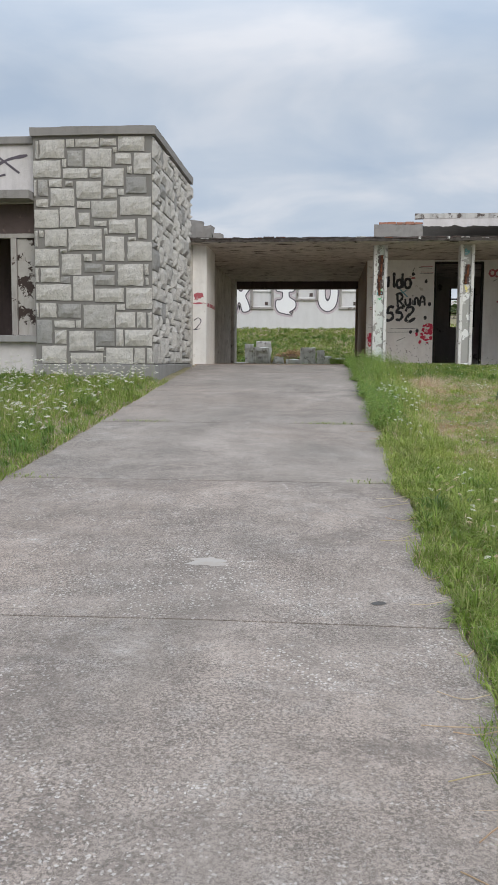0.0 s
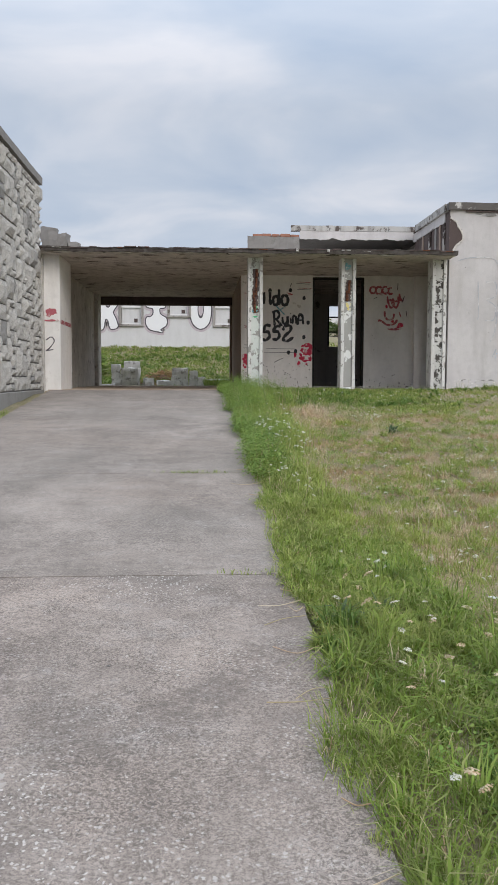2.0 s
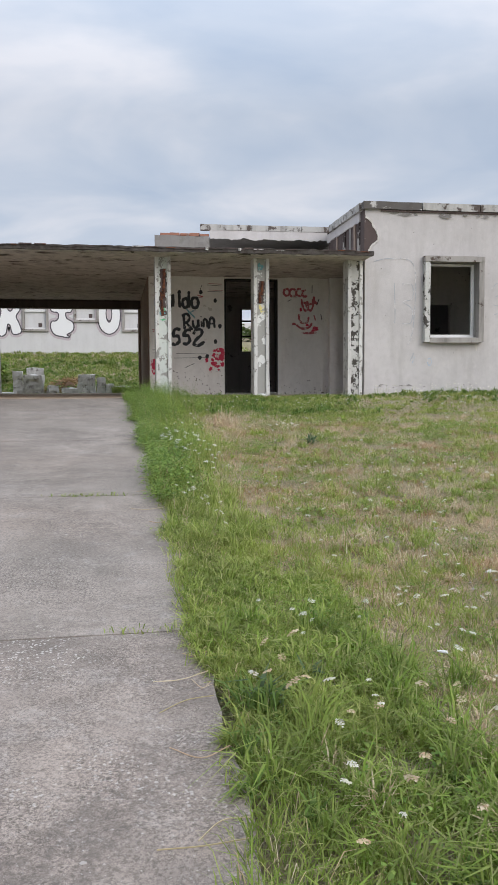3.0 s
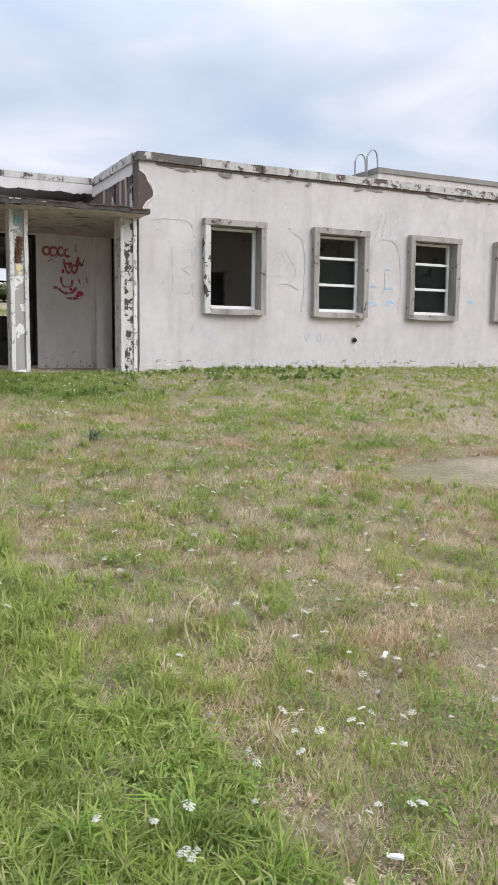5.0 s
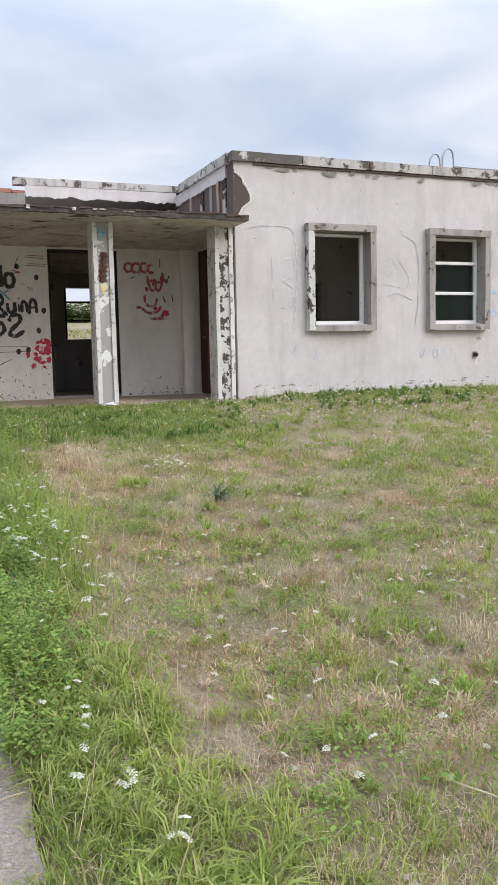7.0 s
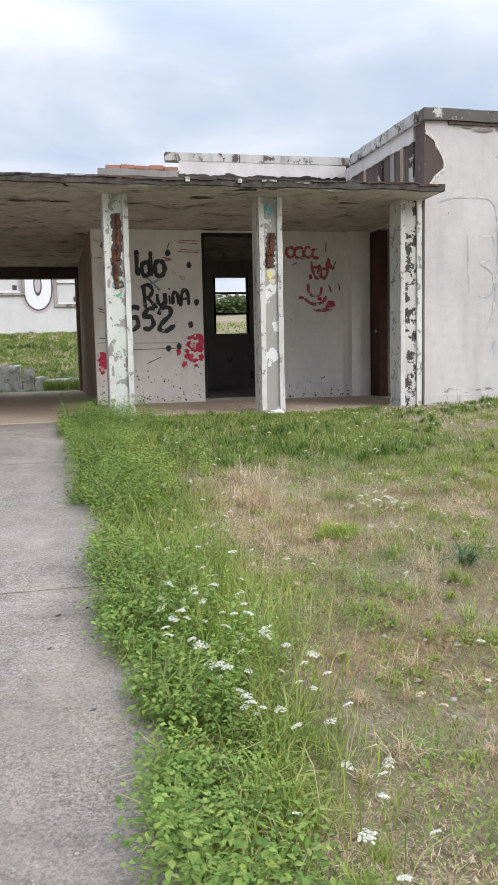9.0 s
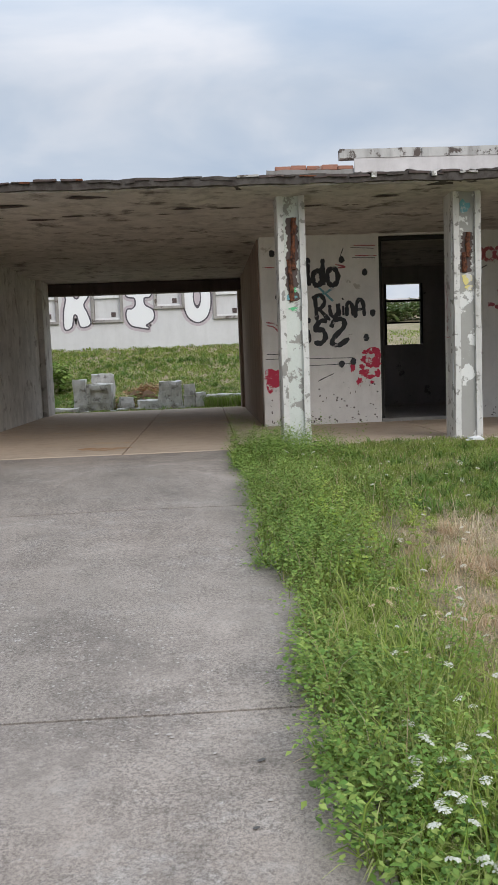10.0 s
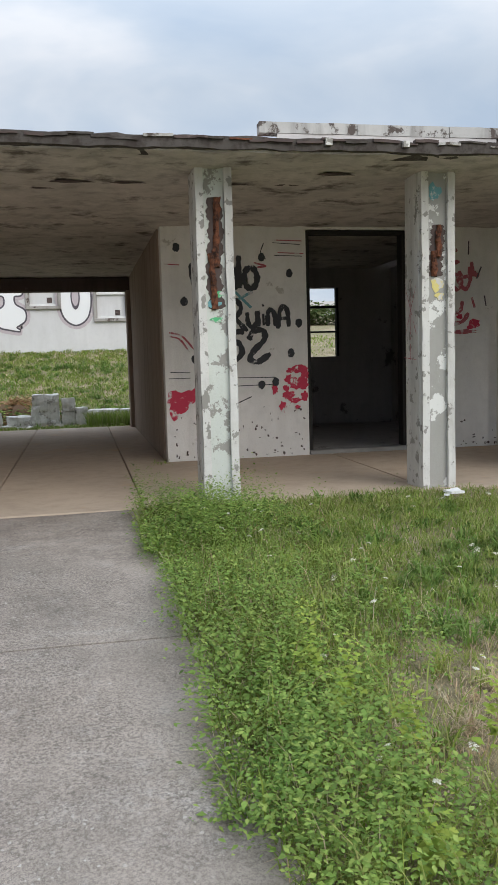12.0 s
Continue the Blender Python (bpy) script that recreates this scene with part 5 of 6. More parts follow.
def stone_mesh(w, h, seed, bold=1.0):
    """A rock-faced stone: straight arrises at the bed, a bulging, chipped face; it faces -y with its corner at the origin."""
    rng = random.Random(seed)
    bm = bmesh.new()
    nx, nz = max(2, min(5, round(w / 0.1))), max(2, min(4, round(h / 0.09)))
    proud = bold * rng.uniform(0.026, 0.042)
    grid = []
    for j in range(nz + 1):
        row = []
        for i in range(nx + 1):
            rim = i in (0, nx) or j in (0, nz)
            dx = 0 if i in (0, nx) else rng.uniform(-0.015, 0.015)
            d = 0.016 + rng.uniform(0, 0.008) if rim else proud + rng.uniform(-0.009, 0.009)
            jit = rng.uniform(-0.006, 0.006) if rim else 0
            row.append(bm.verts.new((w * i / nx + dx + jit, -d, h * j / nz + jit)))
        grid.append(row)
    for j in range(nz):
        for i in range(nx):
            bm.faces.new([grid[j][i], grid[j][i + 1], grid[j + 1][i + 1], grid[j + 1][i]])
    rim = grid[0] + [r[-1] for r in grid[1:]] + grid[-1][-2::-1] + [r[0] for r in grid[-2:0:-1]]
    back = [bm.verts.new((v.co.x, 0.01, v.co.z)) for v in rim]
    for a in range(len(rim)):
        b = (a + 1) % len(rim)
        bm.faces.new([rim[a], rim[b], back[b], back[a]])
    me = bpy.data.meshes.new("stone")
    bmesh.ops.recalc_face_normals(bm, faces=bm.faces)
    bm.to_mesh(me)
    bm.free()
    me.materials.append(M["stone"])
    return me


def place_stone(me, m):
    ob = new("stone", me)
    ob.parent = core
    ob.matrix_local = m
    return ob


k = 0
for course in FRONT_COURSES:
    for a, b, c, d in zip(course[0::4], course[1::4], course[2::4], course[3::4]):
        k += 1
        place_stone(stone_mesh((c - a) / 100 - 0.008, (d - b) / 100 - 0.008, k, 1.4), pose(SX0 + a / 100 + 0.004, SY0, SZ1 - 0.016 - d / 100))


def side_stones():
    """Random ashlar over the side wall: units of 10 cm, filled from the foot up."""
    rng = random.Random(11)
    nu, nv = 32, 31
    du, dv = (SY1 - SY0) / nu, (SZ1 - SZ0 - 0.02) / nv
    free = [[True] * nv for _ in range(nu)]
    sizes = [(4, 2), (3, 2), (3, 3), (5, 2), (4, 3), (2, 2), (2, 3), (3, 4), (2, 1), (1, 2), (1, 1), (3, 1)]
    for v in range(nv):
        for u in range(nu):
            if not free[u][v]:
                continue
            rng.shuffle(sizes)
            for su, sv in [*sizes, (1, 1)]:
                if u + su <= nu and v + sv <= nv and all(free[u + i][v + j] for i in range(su) for j in range(sv)):
                    if (su, sv) == (1, 1) and rng.random() < 0.3 and u + 1 < nu and free[u + 1][v]:
                        continue
                    break
            for i in range(su):
                for j in range(sv):
                    free[u + i][v + j] = False
            me = stone_mesh(su * du - 0.026, sv * dv - 0.026, rng.randrange(9999), rng.uniform(1.2, 2.4))
            place_stone(me, pose(SX1, SY0 + u * du + 0.011, SZ0 + v * dv + 0.011, 0, 0, 90))


side_stones()


# ---- plants ----
def blades_object(name, xyz, height, width, lean, mat, label, category, seed):
    """Many tapered blades of grass as one mesh; each bends to a side of its own."""
    r = np.random.RandomState(seed)
    n = len(xyz)
    a = r.rand(n) * 2 * np.pi
    face = np.stack([np.cos(a), np.sin(a), np.zeros(n)], -1)
    b = r.rand(n) * 2 * np.pi
    bend = np.stack([np.cos(b), np.sin(b), np.zeros(n)], -1) * (lean * height * r.uniform(0.2, 1, n))[:, None]
    up = np.array([0, 0, 1.0])
    w = face * (width / 2)[:, None]
    mid = xyz + bend * 0.35 + up * (height * 0.55)[:, None]
    tip = xyz + bend + up * (height * np.sqrt(np.clip(1 - (lean * 0.6) ** 2, 0.1, 1)))[:, None]
    co = np.stack([xyz - w, xyz + w, mid - w * 0.8, mid + w * 0.8, tip], 1).reshape(-1, 3)
    base = (np.arange(n) * 5)[:, None]
    tri = np.concatenate([base + [0, 1, 3], base + [0, 3, 2], base + [2, 3, 4]], 1).reshape(-1, 3)
    return raw_mesh(name, co, tri, mat, label, category)


def raw_mesh(name, co, tri, mat, label, category):
    me = bpy.data.meshes.new(name)
    me.vertices.add(len(co))
    me.vertices.foreach_set("co", co.astype(np.float32).ravel())
    me.loops.add(tri.size)
    me.loops.foreach_set("vertex_index", tri.astype(np.int32).ravel())
    me.polygons.add(len(tri))
    me.polygons.foreach_set("loop_start", np.arange(0, tri.size, 3, dtype=np.int32))
    me.update(calc_edges=True)
    me.materials.append(M[mat])
    return tagged(new(name, me), label, category, "", "stuff")


def open_ground(x, y):
    """Where plants may grow: off the drive, the floors and the houses."""
    e = 0.54 - 0.10 * np.clip((y - 12.5) / 4, 0, 1) + 0.16 * (table_noise(x * 0, y, 1.9, 21) - 0.5) + 0.10 * (table_noise(x * 0, y, 6.0, 22) - 0.5)
    drive = (x > -2.72) & (x < e) & (y < 18.4)
    house = (y > np.where(x > 5, 18.4, 18.33)) & (y < 27.0) & (x > -2.95)
    left = (x < -2.9) & (y > 14.1) & (y < 27.0)
    bare = ((x - 5.9) / 1.1) ** 2 + ((y - 10.6) / 0.5) ** 2 < 0.8 + 0.5 * table_noise(x, y, 3.0, 33)
    return ~(drive | house | left | bare)


def scatter(x0, x1, y0, y1, density, seed):
    r = np.random.RandomState(seed)
    n = int((x1 - x0) * (y1 - y0) * density)
    x, y = r.uniform(x0, x1, n), r.uniform(y0, y1, n)
    return x, y, r


def greenness(x, y):
    """How lush the lawn is, 0 to 1: lush by the drive and the walls, dry in patches between."""
    edge = np.clip(1.5 - (x - 0.5) / np.interp(y, [5.5, 8, 11, 18], [0.95, 0.55, 0.5, 1.3]), 0, 1) * (x > 0)
    foot = np.clip((y - np.interp(x, [1, 5, 8], [14.0, 15.8, 16.2])) / 1.6, 0, 1) * 0.9
    front = np.clip((6.5 - y) / 2.5, 0, 1) * np.clip((4.0 - x) / 2, 0, 1)
    wild = 0.5 * table_noise(x, y, 0.55, 5) + 0.3 * table_noise(x, y, 1.7, 6) + 0.2 * table_noise(x, y, 4.5, 7)
    left = (x < -2.6) * 1.2
    back = (y > 27) * 1.15
    lush = np.maximum.reduce([edge, foot, front, left, back])
    return np.clip(np.maximum(0.92 * lush + 0.8 * (wild - 0.5), lush + (wild - 0.5) * 3.2 - 0.10), 0, 1)


BARE = [(2.67, 10.21, 0.5, 0.25), (1.59, 8.77, 0.22, 0.14), (2.17, 8.9, 0.3, 0.15), (2.14, 8.39, 0.25, 0.16), (4.11, 11.65, 0.7, 0.3), (1.93, 11.47, 0.4, 0.3), (3.3, 9.3, 0.4, 0.2), (2.9, 7.6, 0.35, 0.2), (3.2, 12.3, 0.6, 0.22)]


def cover(x, y):
    """How closely the lawn grows, 0 to 1: thin on worn patches of soil."""
    c = np.clip(1.75 - 1.5 * table_noise(x, y, 1.35, 61) - 0.7 * table_noise(x, y, 4.3, 62), 0.3, 1)
    for bx, by, rx, ry in BARE:
        c = np.minimum(c, np.clip(((x - bx) / rx) ** 2 + ((y - by) / ry) ** 2 - 0.25 - 0.5 * table_noise(x, y, 6.0, 63), 0.06, 1))
    return np.where((x > 1.2) & (x < 6.5) & (y > 5.5) & (y < 14.0), c, 1.0)


def sow(x, y, r, tall=1.0, wide=1.0):
    """Splits places into green and dry blades with their sizes."""
    ok = open_ground(x - 0.06, y) & (r.rand(len(x)) < cover(x, y))
    x, y = x[ok], y[ok]
    g = greenness(x, y)
    clump = table_noise(x, y, 5.0, 9)
    keep = r.rand(len(x)) < 0.3 + 0.7 * np.clip(0.6 * g + 0.9 * clump - 0.2, 0, 1)
    x, y, g, clump = x[keep], y[keep], g[keep], clump[keep]
    is_green = r.rand(len(x)) < np.clip((g - 0.35) * 2.0 + 0.30, 0.26, 0.93)
    z = lawn_z(x, y) - 0.01
    lush = np.clip(1.3 - (x - 0.5) / np.interp(y, [3, 6, 8, 12], [1.2, 0.9, 0.5, 0.7]), 0, 1) * (x > 0) * (y < 18)
    h = tall * (0.012 + 0.018 * r.rand(len(x)) + 0.085 * np.clip(g * clump - 0.2, 0, 1) + 0.10 * lush * r.rand(len(x)) + 0.07 * np.clip((y - 14.3) / 2, 0, 1) * np.clip((4.5 - x) / 2, 0, 1) * (y < 19) * r.rand(len(x)))
    w = wide * (0.0026 + 0.0034 * r.rand(len(x)))
    return np.stack([x, y, z], -1), h, w, is_green


def tufts(x0, x1, y0, y1, count, seed, tall):
    """Separate leafy tufts: close blades splaying from one foot."""
    r = np.random.RandomState(seed)
    cx, cy, cr = r.uniform(x0, x1, count), r.uniform(y0, y1, count), 0.03 + 0.11 * r.rand(count) ** 2
    x, y, q = np.repeat(cx, 80), np.repeat(cy, 80), np.repeat(cr, 80)
    n = len(x)
    x, y = x + r.normal(0, 1, n) * q, y + r.normal(0, 1, n) * q
    ok = open_ground(x, y)
    x, y, q = x[ok], y[ok], q[ok]
    n = len(x)
    return np.stack([x, y, lawn_z(x, y) - 0.005], -1), tall * (0.016 + 0.26 * q) * r.uniform(0.5, 1.3, n), r.uniform(0.003, 0.006, n), np.full(n, True)


def splayed(name, x, y, size, blades, width, mat, label, category, seed):
    """Tufts of flat blades that radiate from one foot and arch over; size is each tuft's blade length."""
    r = np.random.RandomState(seed)
    ok = open_ground(x - 0.05, y)
    x, y, size = (np.repeat(v[ok], blades) for v in (x, y, size))
    n = len(x)
    a = r.rand(n) * 2 * np.pi
    out = np.stack([np.cos(a), np.sin(a), np.zeros(n)], -1)
    side = np.stack([-np.sin(a), np.cos(a), r.uniform(-0.3, 0.3, n)], -1)
    up = np.array([0, 0, 1.0])
    e = r.uniform(0.35, 1.45, n)
    bent = e - r.uniform(0.5, 1.4, n)
    length = (size * r.uniform(0.45, 1.1, n))[:, None]
    foot = np.stack([x + r.normal(0, 0.12, n) * size, y + r.normal(0, 0.12, n) * size, lawn_z(x, y) - 0.006], -1)
    mid = foot + length * 0.55 * (out * np.cos(e)[:, None] + up * np.sin(e)[:, None])
    tip = mid + length * 0.5 * (out * np.cos(bent)[:, None] + up * np.sin(bent)[:, None])
    tip[:, 2] = np.maximum(tip[:, 2], foot[:, 2] + 0.01)
    w = side * (width * r.uniform(0.6, 1.3, n))[:, None]
    co = np.stack([foot - w * 0.6, foot + w * 0.6, mid - w, mid + w, tip], 1).reshape(-1, 3)
    b = (np.arange(n) * 5)[:, None]
    tri = np.concatenate([b + [0, 1, 3], b + [0, 3, 2], b + [2, 3, 4]], 1).reshape(-1, 3)
    return raw_mesh(name, co, tri, mat, label, category)


def spread(areas, seed):
    """Places and sizes of tufts; each area is (x0, x1, y0, y1, count, least, most)."""
    r = np.random.RandomState(seed)
    parts = [(r.uniform(x0, x1, n), r.uniform(y0, y1, n), lo + (hi - lo) * r.rand(n) ** 2) for x0, x1, y0, y1, n, lo, hi in areas]
    x, y, size = (np.concatenate([p[i] for p in parts]) for i in range(3))
    grown = 0.6 * table_noise(x, y, 0.8, seed) + 0.4 * table_noise(x, y, 2.6, seed + 7)
    ok = r.rand(len(x)) < np.clip(3.2 * grown - 0.9, 0.15, 1)
    return x[ok], y[ok], (size * (0.55 + 0.9 * grown))[ok]


splayed("star_tufts", *spread([(1.1, 6.5, 6.0, 12.0, 900, 0.04, 0.16), (3.5, 13.0, 11.0, 18.2, 1300, 0.05, 0.17), (1.2, 3.6, 12.0, 17.0, 160, 0.06, 0.16), (1.0, 3.2, 3.0, 6.5, 110, 0.08, 0.20)], 201), 46, 0.0024, "tuft", "low star-shaped tufts of green grass", "grass", 202)
splayed("grey_tufts", *spread([(1.1, 6.5, 6.0, 12.0, 340, 0.05, 0.13), (3.5, 11.0, 11.0, 17.0, 180, 0.06, 0.15), (0.9, 3.2, 3.0, 7.0, 60, 0.08, 0.2)], 203), 40, 0.0022, "dry_grass", "splayed tufts of withered grass", "grass", 204)
splayed("tall_tufts", *spread([(0.64, 1.5, 2.2, 6.8, 150, 0.12, 0.28), (1.3, 3.0, 2.2, 6.2, 130, 0.08, 0.22), (0.62, 1.6, 14.0, 18.0, 70, 0.12, 0.26), (-7.0, -2.75, 5.0, 14.0, 260, 0.15, 0.35)], 205), 60, 0.0034, "grass", "tall tufts of rank green grass", "grass", 206)
splayed("rank_tufts", *spread([(0.62, 1.5, 5.6, 7.6, 520, 0.06, 0.15), (0.60, 1.2, 7.4, 10.5, 260, 0.08, 0.19), (0.6, 1.1, 10.0, 14.0, 130, 0.10, 0.24)], 212), 56, 0.0029, "tuft", "broad-bladed bright green grass beside the drive", "grass", 213)
splayed("deep_tufts", *spread([(1.2, 4.6, 15.4, 18.2, 520, 0.08, 0.2), (4.6, 9.0, 16.6, 18.3, 200, 0.06, 0.16), (-5.0, 1.2, 27.8, 35.6, 900, 0.12, 0.28), (-7.0, -2.75, 5.0, 14.0, 420, 0.12, 0.3), (0.66, 1.4, 3.5, 7.0, 90, 0.1, 0.24)], 214), 34, 0.0048, "deep_grass", "dark green tufts of lush grass", "grass", 215)
splayed("straw_tufts", *spread([(1.45, 1.95, 14.2, 15.0, 16, 0.16, 0.30), (1.5, 2.4, 7.2, 8.4, 14, 0.12, 0.24), (1.2, 2.4, 4.0, 6.2, 26, 0.12, 0.28), (1.3, 2.2, 13.2, 14.4, 14, 0.1, 0.2)], 207), 60, 0.0020, "dry_grass", "arching tufts of bleached straw", "grass", 208)
splayed("thistle_rosettes", np.array([2.62, 0.82, 1.05]), np.array([12.8, 6.0, 6.2]), np.array([0.21, 0.18, 0.15]), 30, 0.010, "blue_leaf", "dark blue-green thistle rosettes", "weeds", 210)
splayed("lime_tussocks", np.array([2.11, 2.2, 2.02, 2.46, 3.6]), np.array([13.45, 13.52, 13.5, 9.36, 14.8]), np.array([0.2, 0.15, 0.16, 0.14, 0.16]), 90, 0.0034, "lime_weed", "yellow-green tussocks", "grass", 211)

AREAS = [
    (0.3, 3.2, 2.0, 8.0, 6200, 1.0, 1.0),
    (0.3, 5.2, 8.0, 12.5, 5600, 0.85, 1.0),
    (0.3, 4.2, 12.5, 18.36, 3600, 1.0, 1.15),
    (3.2, 6.5, 5.0, 8.0, 2600, 0.9, 1.2),
    (5.2, 9.5, 8.0, 12.5, 1700, 0.85, 1.4),
    (4.2, 9.5, 12.5, 18.42, 1500, 0.9, 1.7),
    (9.5, 15.0, 8.0, 18.42, 600, 0.9, 2.0),
    (-9.5, -2.6, 4.0, 14.1, 1300, 1.8, 2.0), (-16.0, -2.6, -8.0, 4.2, 260, 2.0, 6.0), (-16.0, -9.3, 4.0, 14.1, 260, 2.0, 6.0), (0.5, 3.4, -8.0, 2.2, 700, 1.6, 3.5), (3.2, 16.0, -8.0, 1.6, 260, 1.8, 6.0), (3.0, 16.0, 1.5, 5.2, 320, 1.5, 4.5), (6.3, 16.0, 5.0, 8.2, 360, 1.3, 3.5), (14.8, 22.0, 5.0, 18.4, 220, 1.5, 5.0),
    (-6.0, 3.0, 27.4, 36.2, 900, 1.6, 4.0),
    (5.0, 14.0, 26.0, 40.0, 60, 1.6, 7.0),
]
clumps = [tufts(1.2, 6.0, 5.6, 10.0, 260, 91, 1.9), tufts(1.6, 7.0, 10.0, 14.0, 200, 95, 1.7), tufts(1.2, 12.0, 14.0, 18.0, 560, 92, 1.6), tufts(0.6, 2.6, 2.5, 9.0, 260, 93, 2.2), tufts(0.62, 1.3, 6.5, 16.0, 150, 96, 2.4)]
xyz, hh, ww = (np.concatenate([p[i] for p in clumps]) for i in range(3))
blades_object("grass_tufts", xyz, hh, ww, 1.2, "tuft", "bright green grass tufts", "grass", 5)
dry = [tufts(1.3, 6.0, 5.6, 10.0, 200, 97, 2.4), tufts(1.6, 7.0, 10.0, 15.0, 170, 98, 2.2), tufts(1.2, 2.6, 12.5, 15.5, 60, 99, 3.0)]
xyz, hh, ww = (np.concatenate([p[i] for p in dry]) for i in range(3))
blades_object("dry_tufts", xyz, hh, ww * 0.6, 1.3, "dry_grass", "straw-coloured dry grass tufts", "grass", 7)
packs = []
for k, (x0, x1, y0, y1, density, tall, wide) in enumerate(AREAS):
    x, y, r = scatter(x0, x1, y0, y1, density, 100 + k)
    packs.append(sow(x, y, r, tall, wide))
xyz, hh, ww, gg = (np.concatenate([p[i] for p in packs]) for i in range(4))
blades_object("grass", xyz[gg], hh[gg] * 1.1, ww[gg] * 1.0, 1.3, "grass", "patchy green grass", "grass", 1)
blades_object("dry_grass", xyz[~gg], hh[~gg] * 1.15, ww[~gg] * 0.85, 1.5, "dry_grass", "straw-coloured dry grass", "grass", 2)


# matted thatch: short dead blades lying almost flat
mats = []
for k, (x0, x1, y0, y1, density, wide) in enumerate(((0.9, 5.5, 5.2, 9.5, 11000, 1.0), (0.9, 6.5, 9.5, 14.0, 6500, 1.2), (1.5, 14.0, 14.0, 18.2, 700, 1.8), (7.0, 14.0, 8.0, 14.0, 700, 1.8), (0.9, 3.2, 2.0, 5.2, 2500, 1.0))):
    x, y, r = scatter(x0, x1, y0, y1, density, 140 + k)
    ok = open_ground(x, y) & (r.rand(len(x)) < np.clip(1.0 - 1.5 * greenness(x, y), 0, 1) * np.clip(2.6 * table_noise(x, y, 2.1, 51) - 0.35, 0.05, 1) * (0.25 + 0.75 * cover(x, y)))
    x, y = x[ok], y[ok]
    n = len(x)
    mats.append((np.stack([x, y, lawn_z(x, y) - 0.012 + 0.012 * r.rand(n)], -1), r.uniform(0.015, 0.045, n), wide * r.uniform(0.0011, 0.0024, n)))
xyz, hh, ww = (np.concatenate([p[i] for p in mats]) for i in range(3))
rust = table_noise(xyz[:, 0], xyz[:, 1], 1.1, 52) + 0.35 * table_noise(xyz[:, 0], xyz[:, 1], 5.0, 53) > 0.82


def strewn(name, xyz, length, width, mat, label, seed):
    """Dead blades lying about: one thin triangle each."""
    r = np.random.RandomState(seed)
    n = len(xyz)
    a = r.rand(n) * 2 * np.pi
    out = np.stack([np.cos(a), np.sin(a), r.uniform(0.05, 0.6, n)], -1) * length[:, None]
    side = np.stack([-np.sin(a), np.cos(a), np.zeros(n)], -1) * width[:, None]
    co = np.stack([xyz - side, xyz + side, xyz + out], 1).reshape(-1, 3)
    return raw_mesh(name, co, np.arange(3 * n).reshape(-1, 3), mat, label, "grass")


strewn("thatch", xyz[~rust], hh[~rust], ww[~rust], "dry_grass", "matted straw-coloured thatch", 4)
strewn("rusty_thatch", xyz[rust], hh[rust], ww[rust], "rusty_grass", "matted rust-brown dead grass", 6)


def leaf_cloud(name, centres, size, mat, label, category, seed, droop=0.5):
    """Pointed, slightly folded leaves as one mesh: a leaf for each centre."""
    r = np.random.RandomState(seed)
    n = len(centres)
    a = r.rand(n) * 2 * np.pi
    tilt = r.uniform(-droop, 0.45, n)
    out = np.stack([np.cos(a) * np.cos(tilt), np.sin(a) * np.cos(tilt), np.sin(tilt)], -1)
    side = np.stack([-np.sin(a), np.cos(a), r.uniform(-0.35, 0.35, n)], -1)
    up = np.array([0, 0, 1.0])
    s = size[:, None]
    p0 = centres
    p1 = centres + out * s * 0.45 + side * s * 0.30 + up * s * 0.07
    p2 = centres + out * s * 0.45 - side * s * 0.30 + up * s * 0.07
    pm = centres + out * s * 0.5
    p3 = centres + out * s - up * s * 0.08
    co = np.stack([p0, p1, p2, pm, p3], 1).reshape(-1, 3)
    b = (np.arange(n) * 5)[:, None]
    tri = np.concatenate([b + [0, 3, 1], b + [0, 2, 3], b + [1, 3, 4], b + [3, 2, 4]], 1).reshape(-1, 3)
    return raw_mesh(name, co, tri, mat, label, category)


def weed_leaves(x0, x1, y0, y1, plants, leaves, height, seed):
    """Leaf places of low bushy weeds, whorl above whorl."""
    r = np.random.RandomState(seed)
    px, py = r.uniform(x0, x1, plants), r.uniform(y0, y1, plants)
    reach = np.interp(py, [3, 8.2, 10.5, 13, 18], [0.1, 0.25, 0.62, 1.05, 1.3]) * (0.6 + 0.8 * table_noise(px * 0, py, 1.3, 35)) if x0 < 0.45 else 9.0
    ok = open_ground(px + 0.01, py) & (r.rand(plants) < 1.25 - (px - x0) / (x1 - x0)) & (px - 0.45 < reach * np.sqrt(r.rand(plants) + 0.15))
    px, py = px[ok], py[ok]
    ph = height * r.uniform(0.4, 1.0, len(px)) * (0.15 + 1.7 * table_noise(px, py, 2.3, 31))
    broad = np.minimum(0.65 + 0.9 * table_noise(px, py, 1.7, 37) * r.uniform(0.5, 1.5, len(px)), 1.2)
    x, y, h, broad = (np.repeat(v, leaves) for v in (px, py, ph, broad))
    f = np.tile(np.linspace(0.25, 1.0, leaves), len(px))
    n = len(x)
    spread = 0.05 * (1.15 - f)
    c = np.stack([x + r.normal(0, 1, n) * spread, y + r.normal(0, 1, n) * spread, lawn_z(x, y) + h * f], -1)
    return c, r.uniform(0.010, 0.033, n) * (1.15 - 0.35 * f) * broad


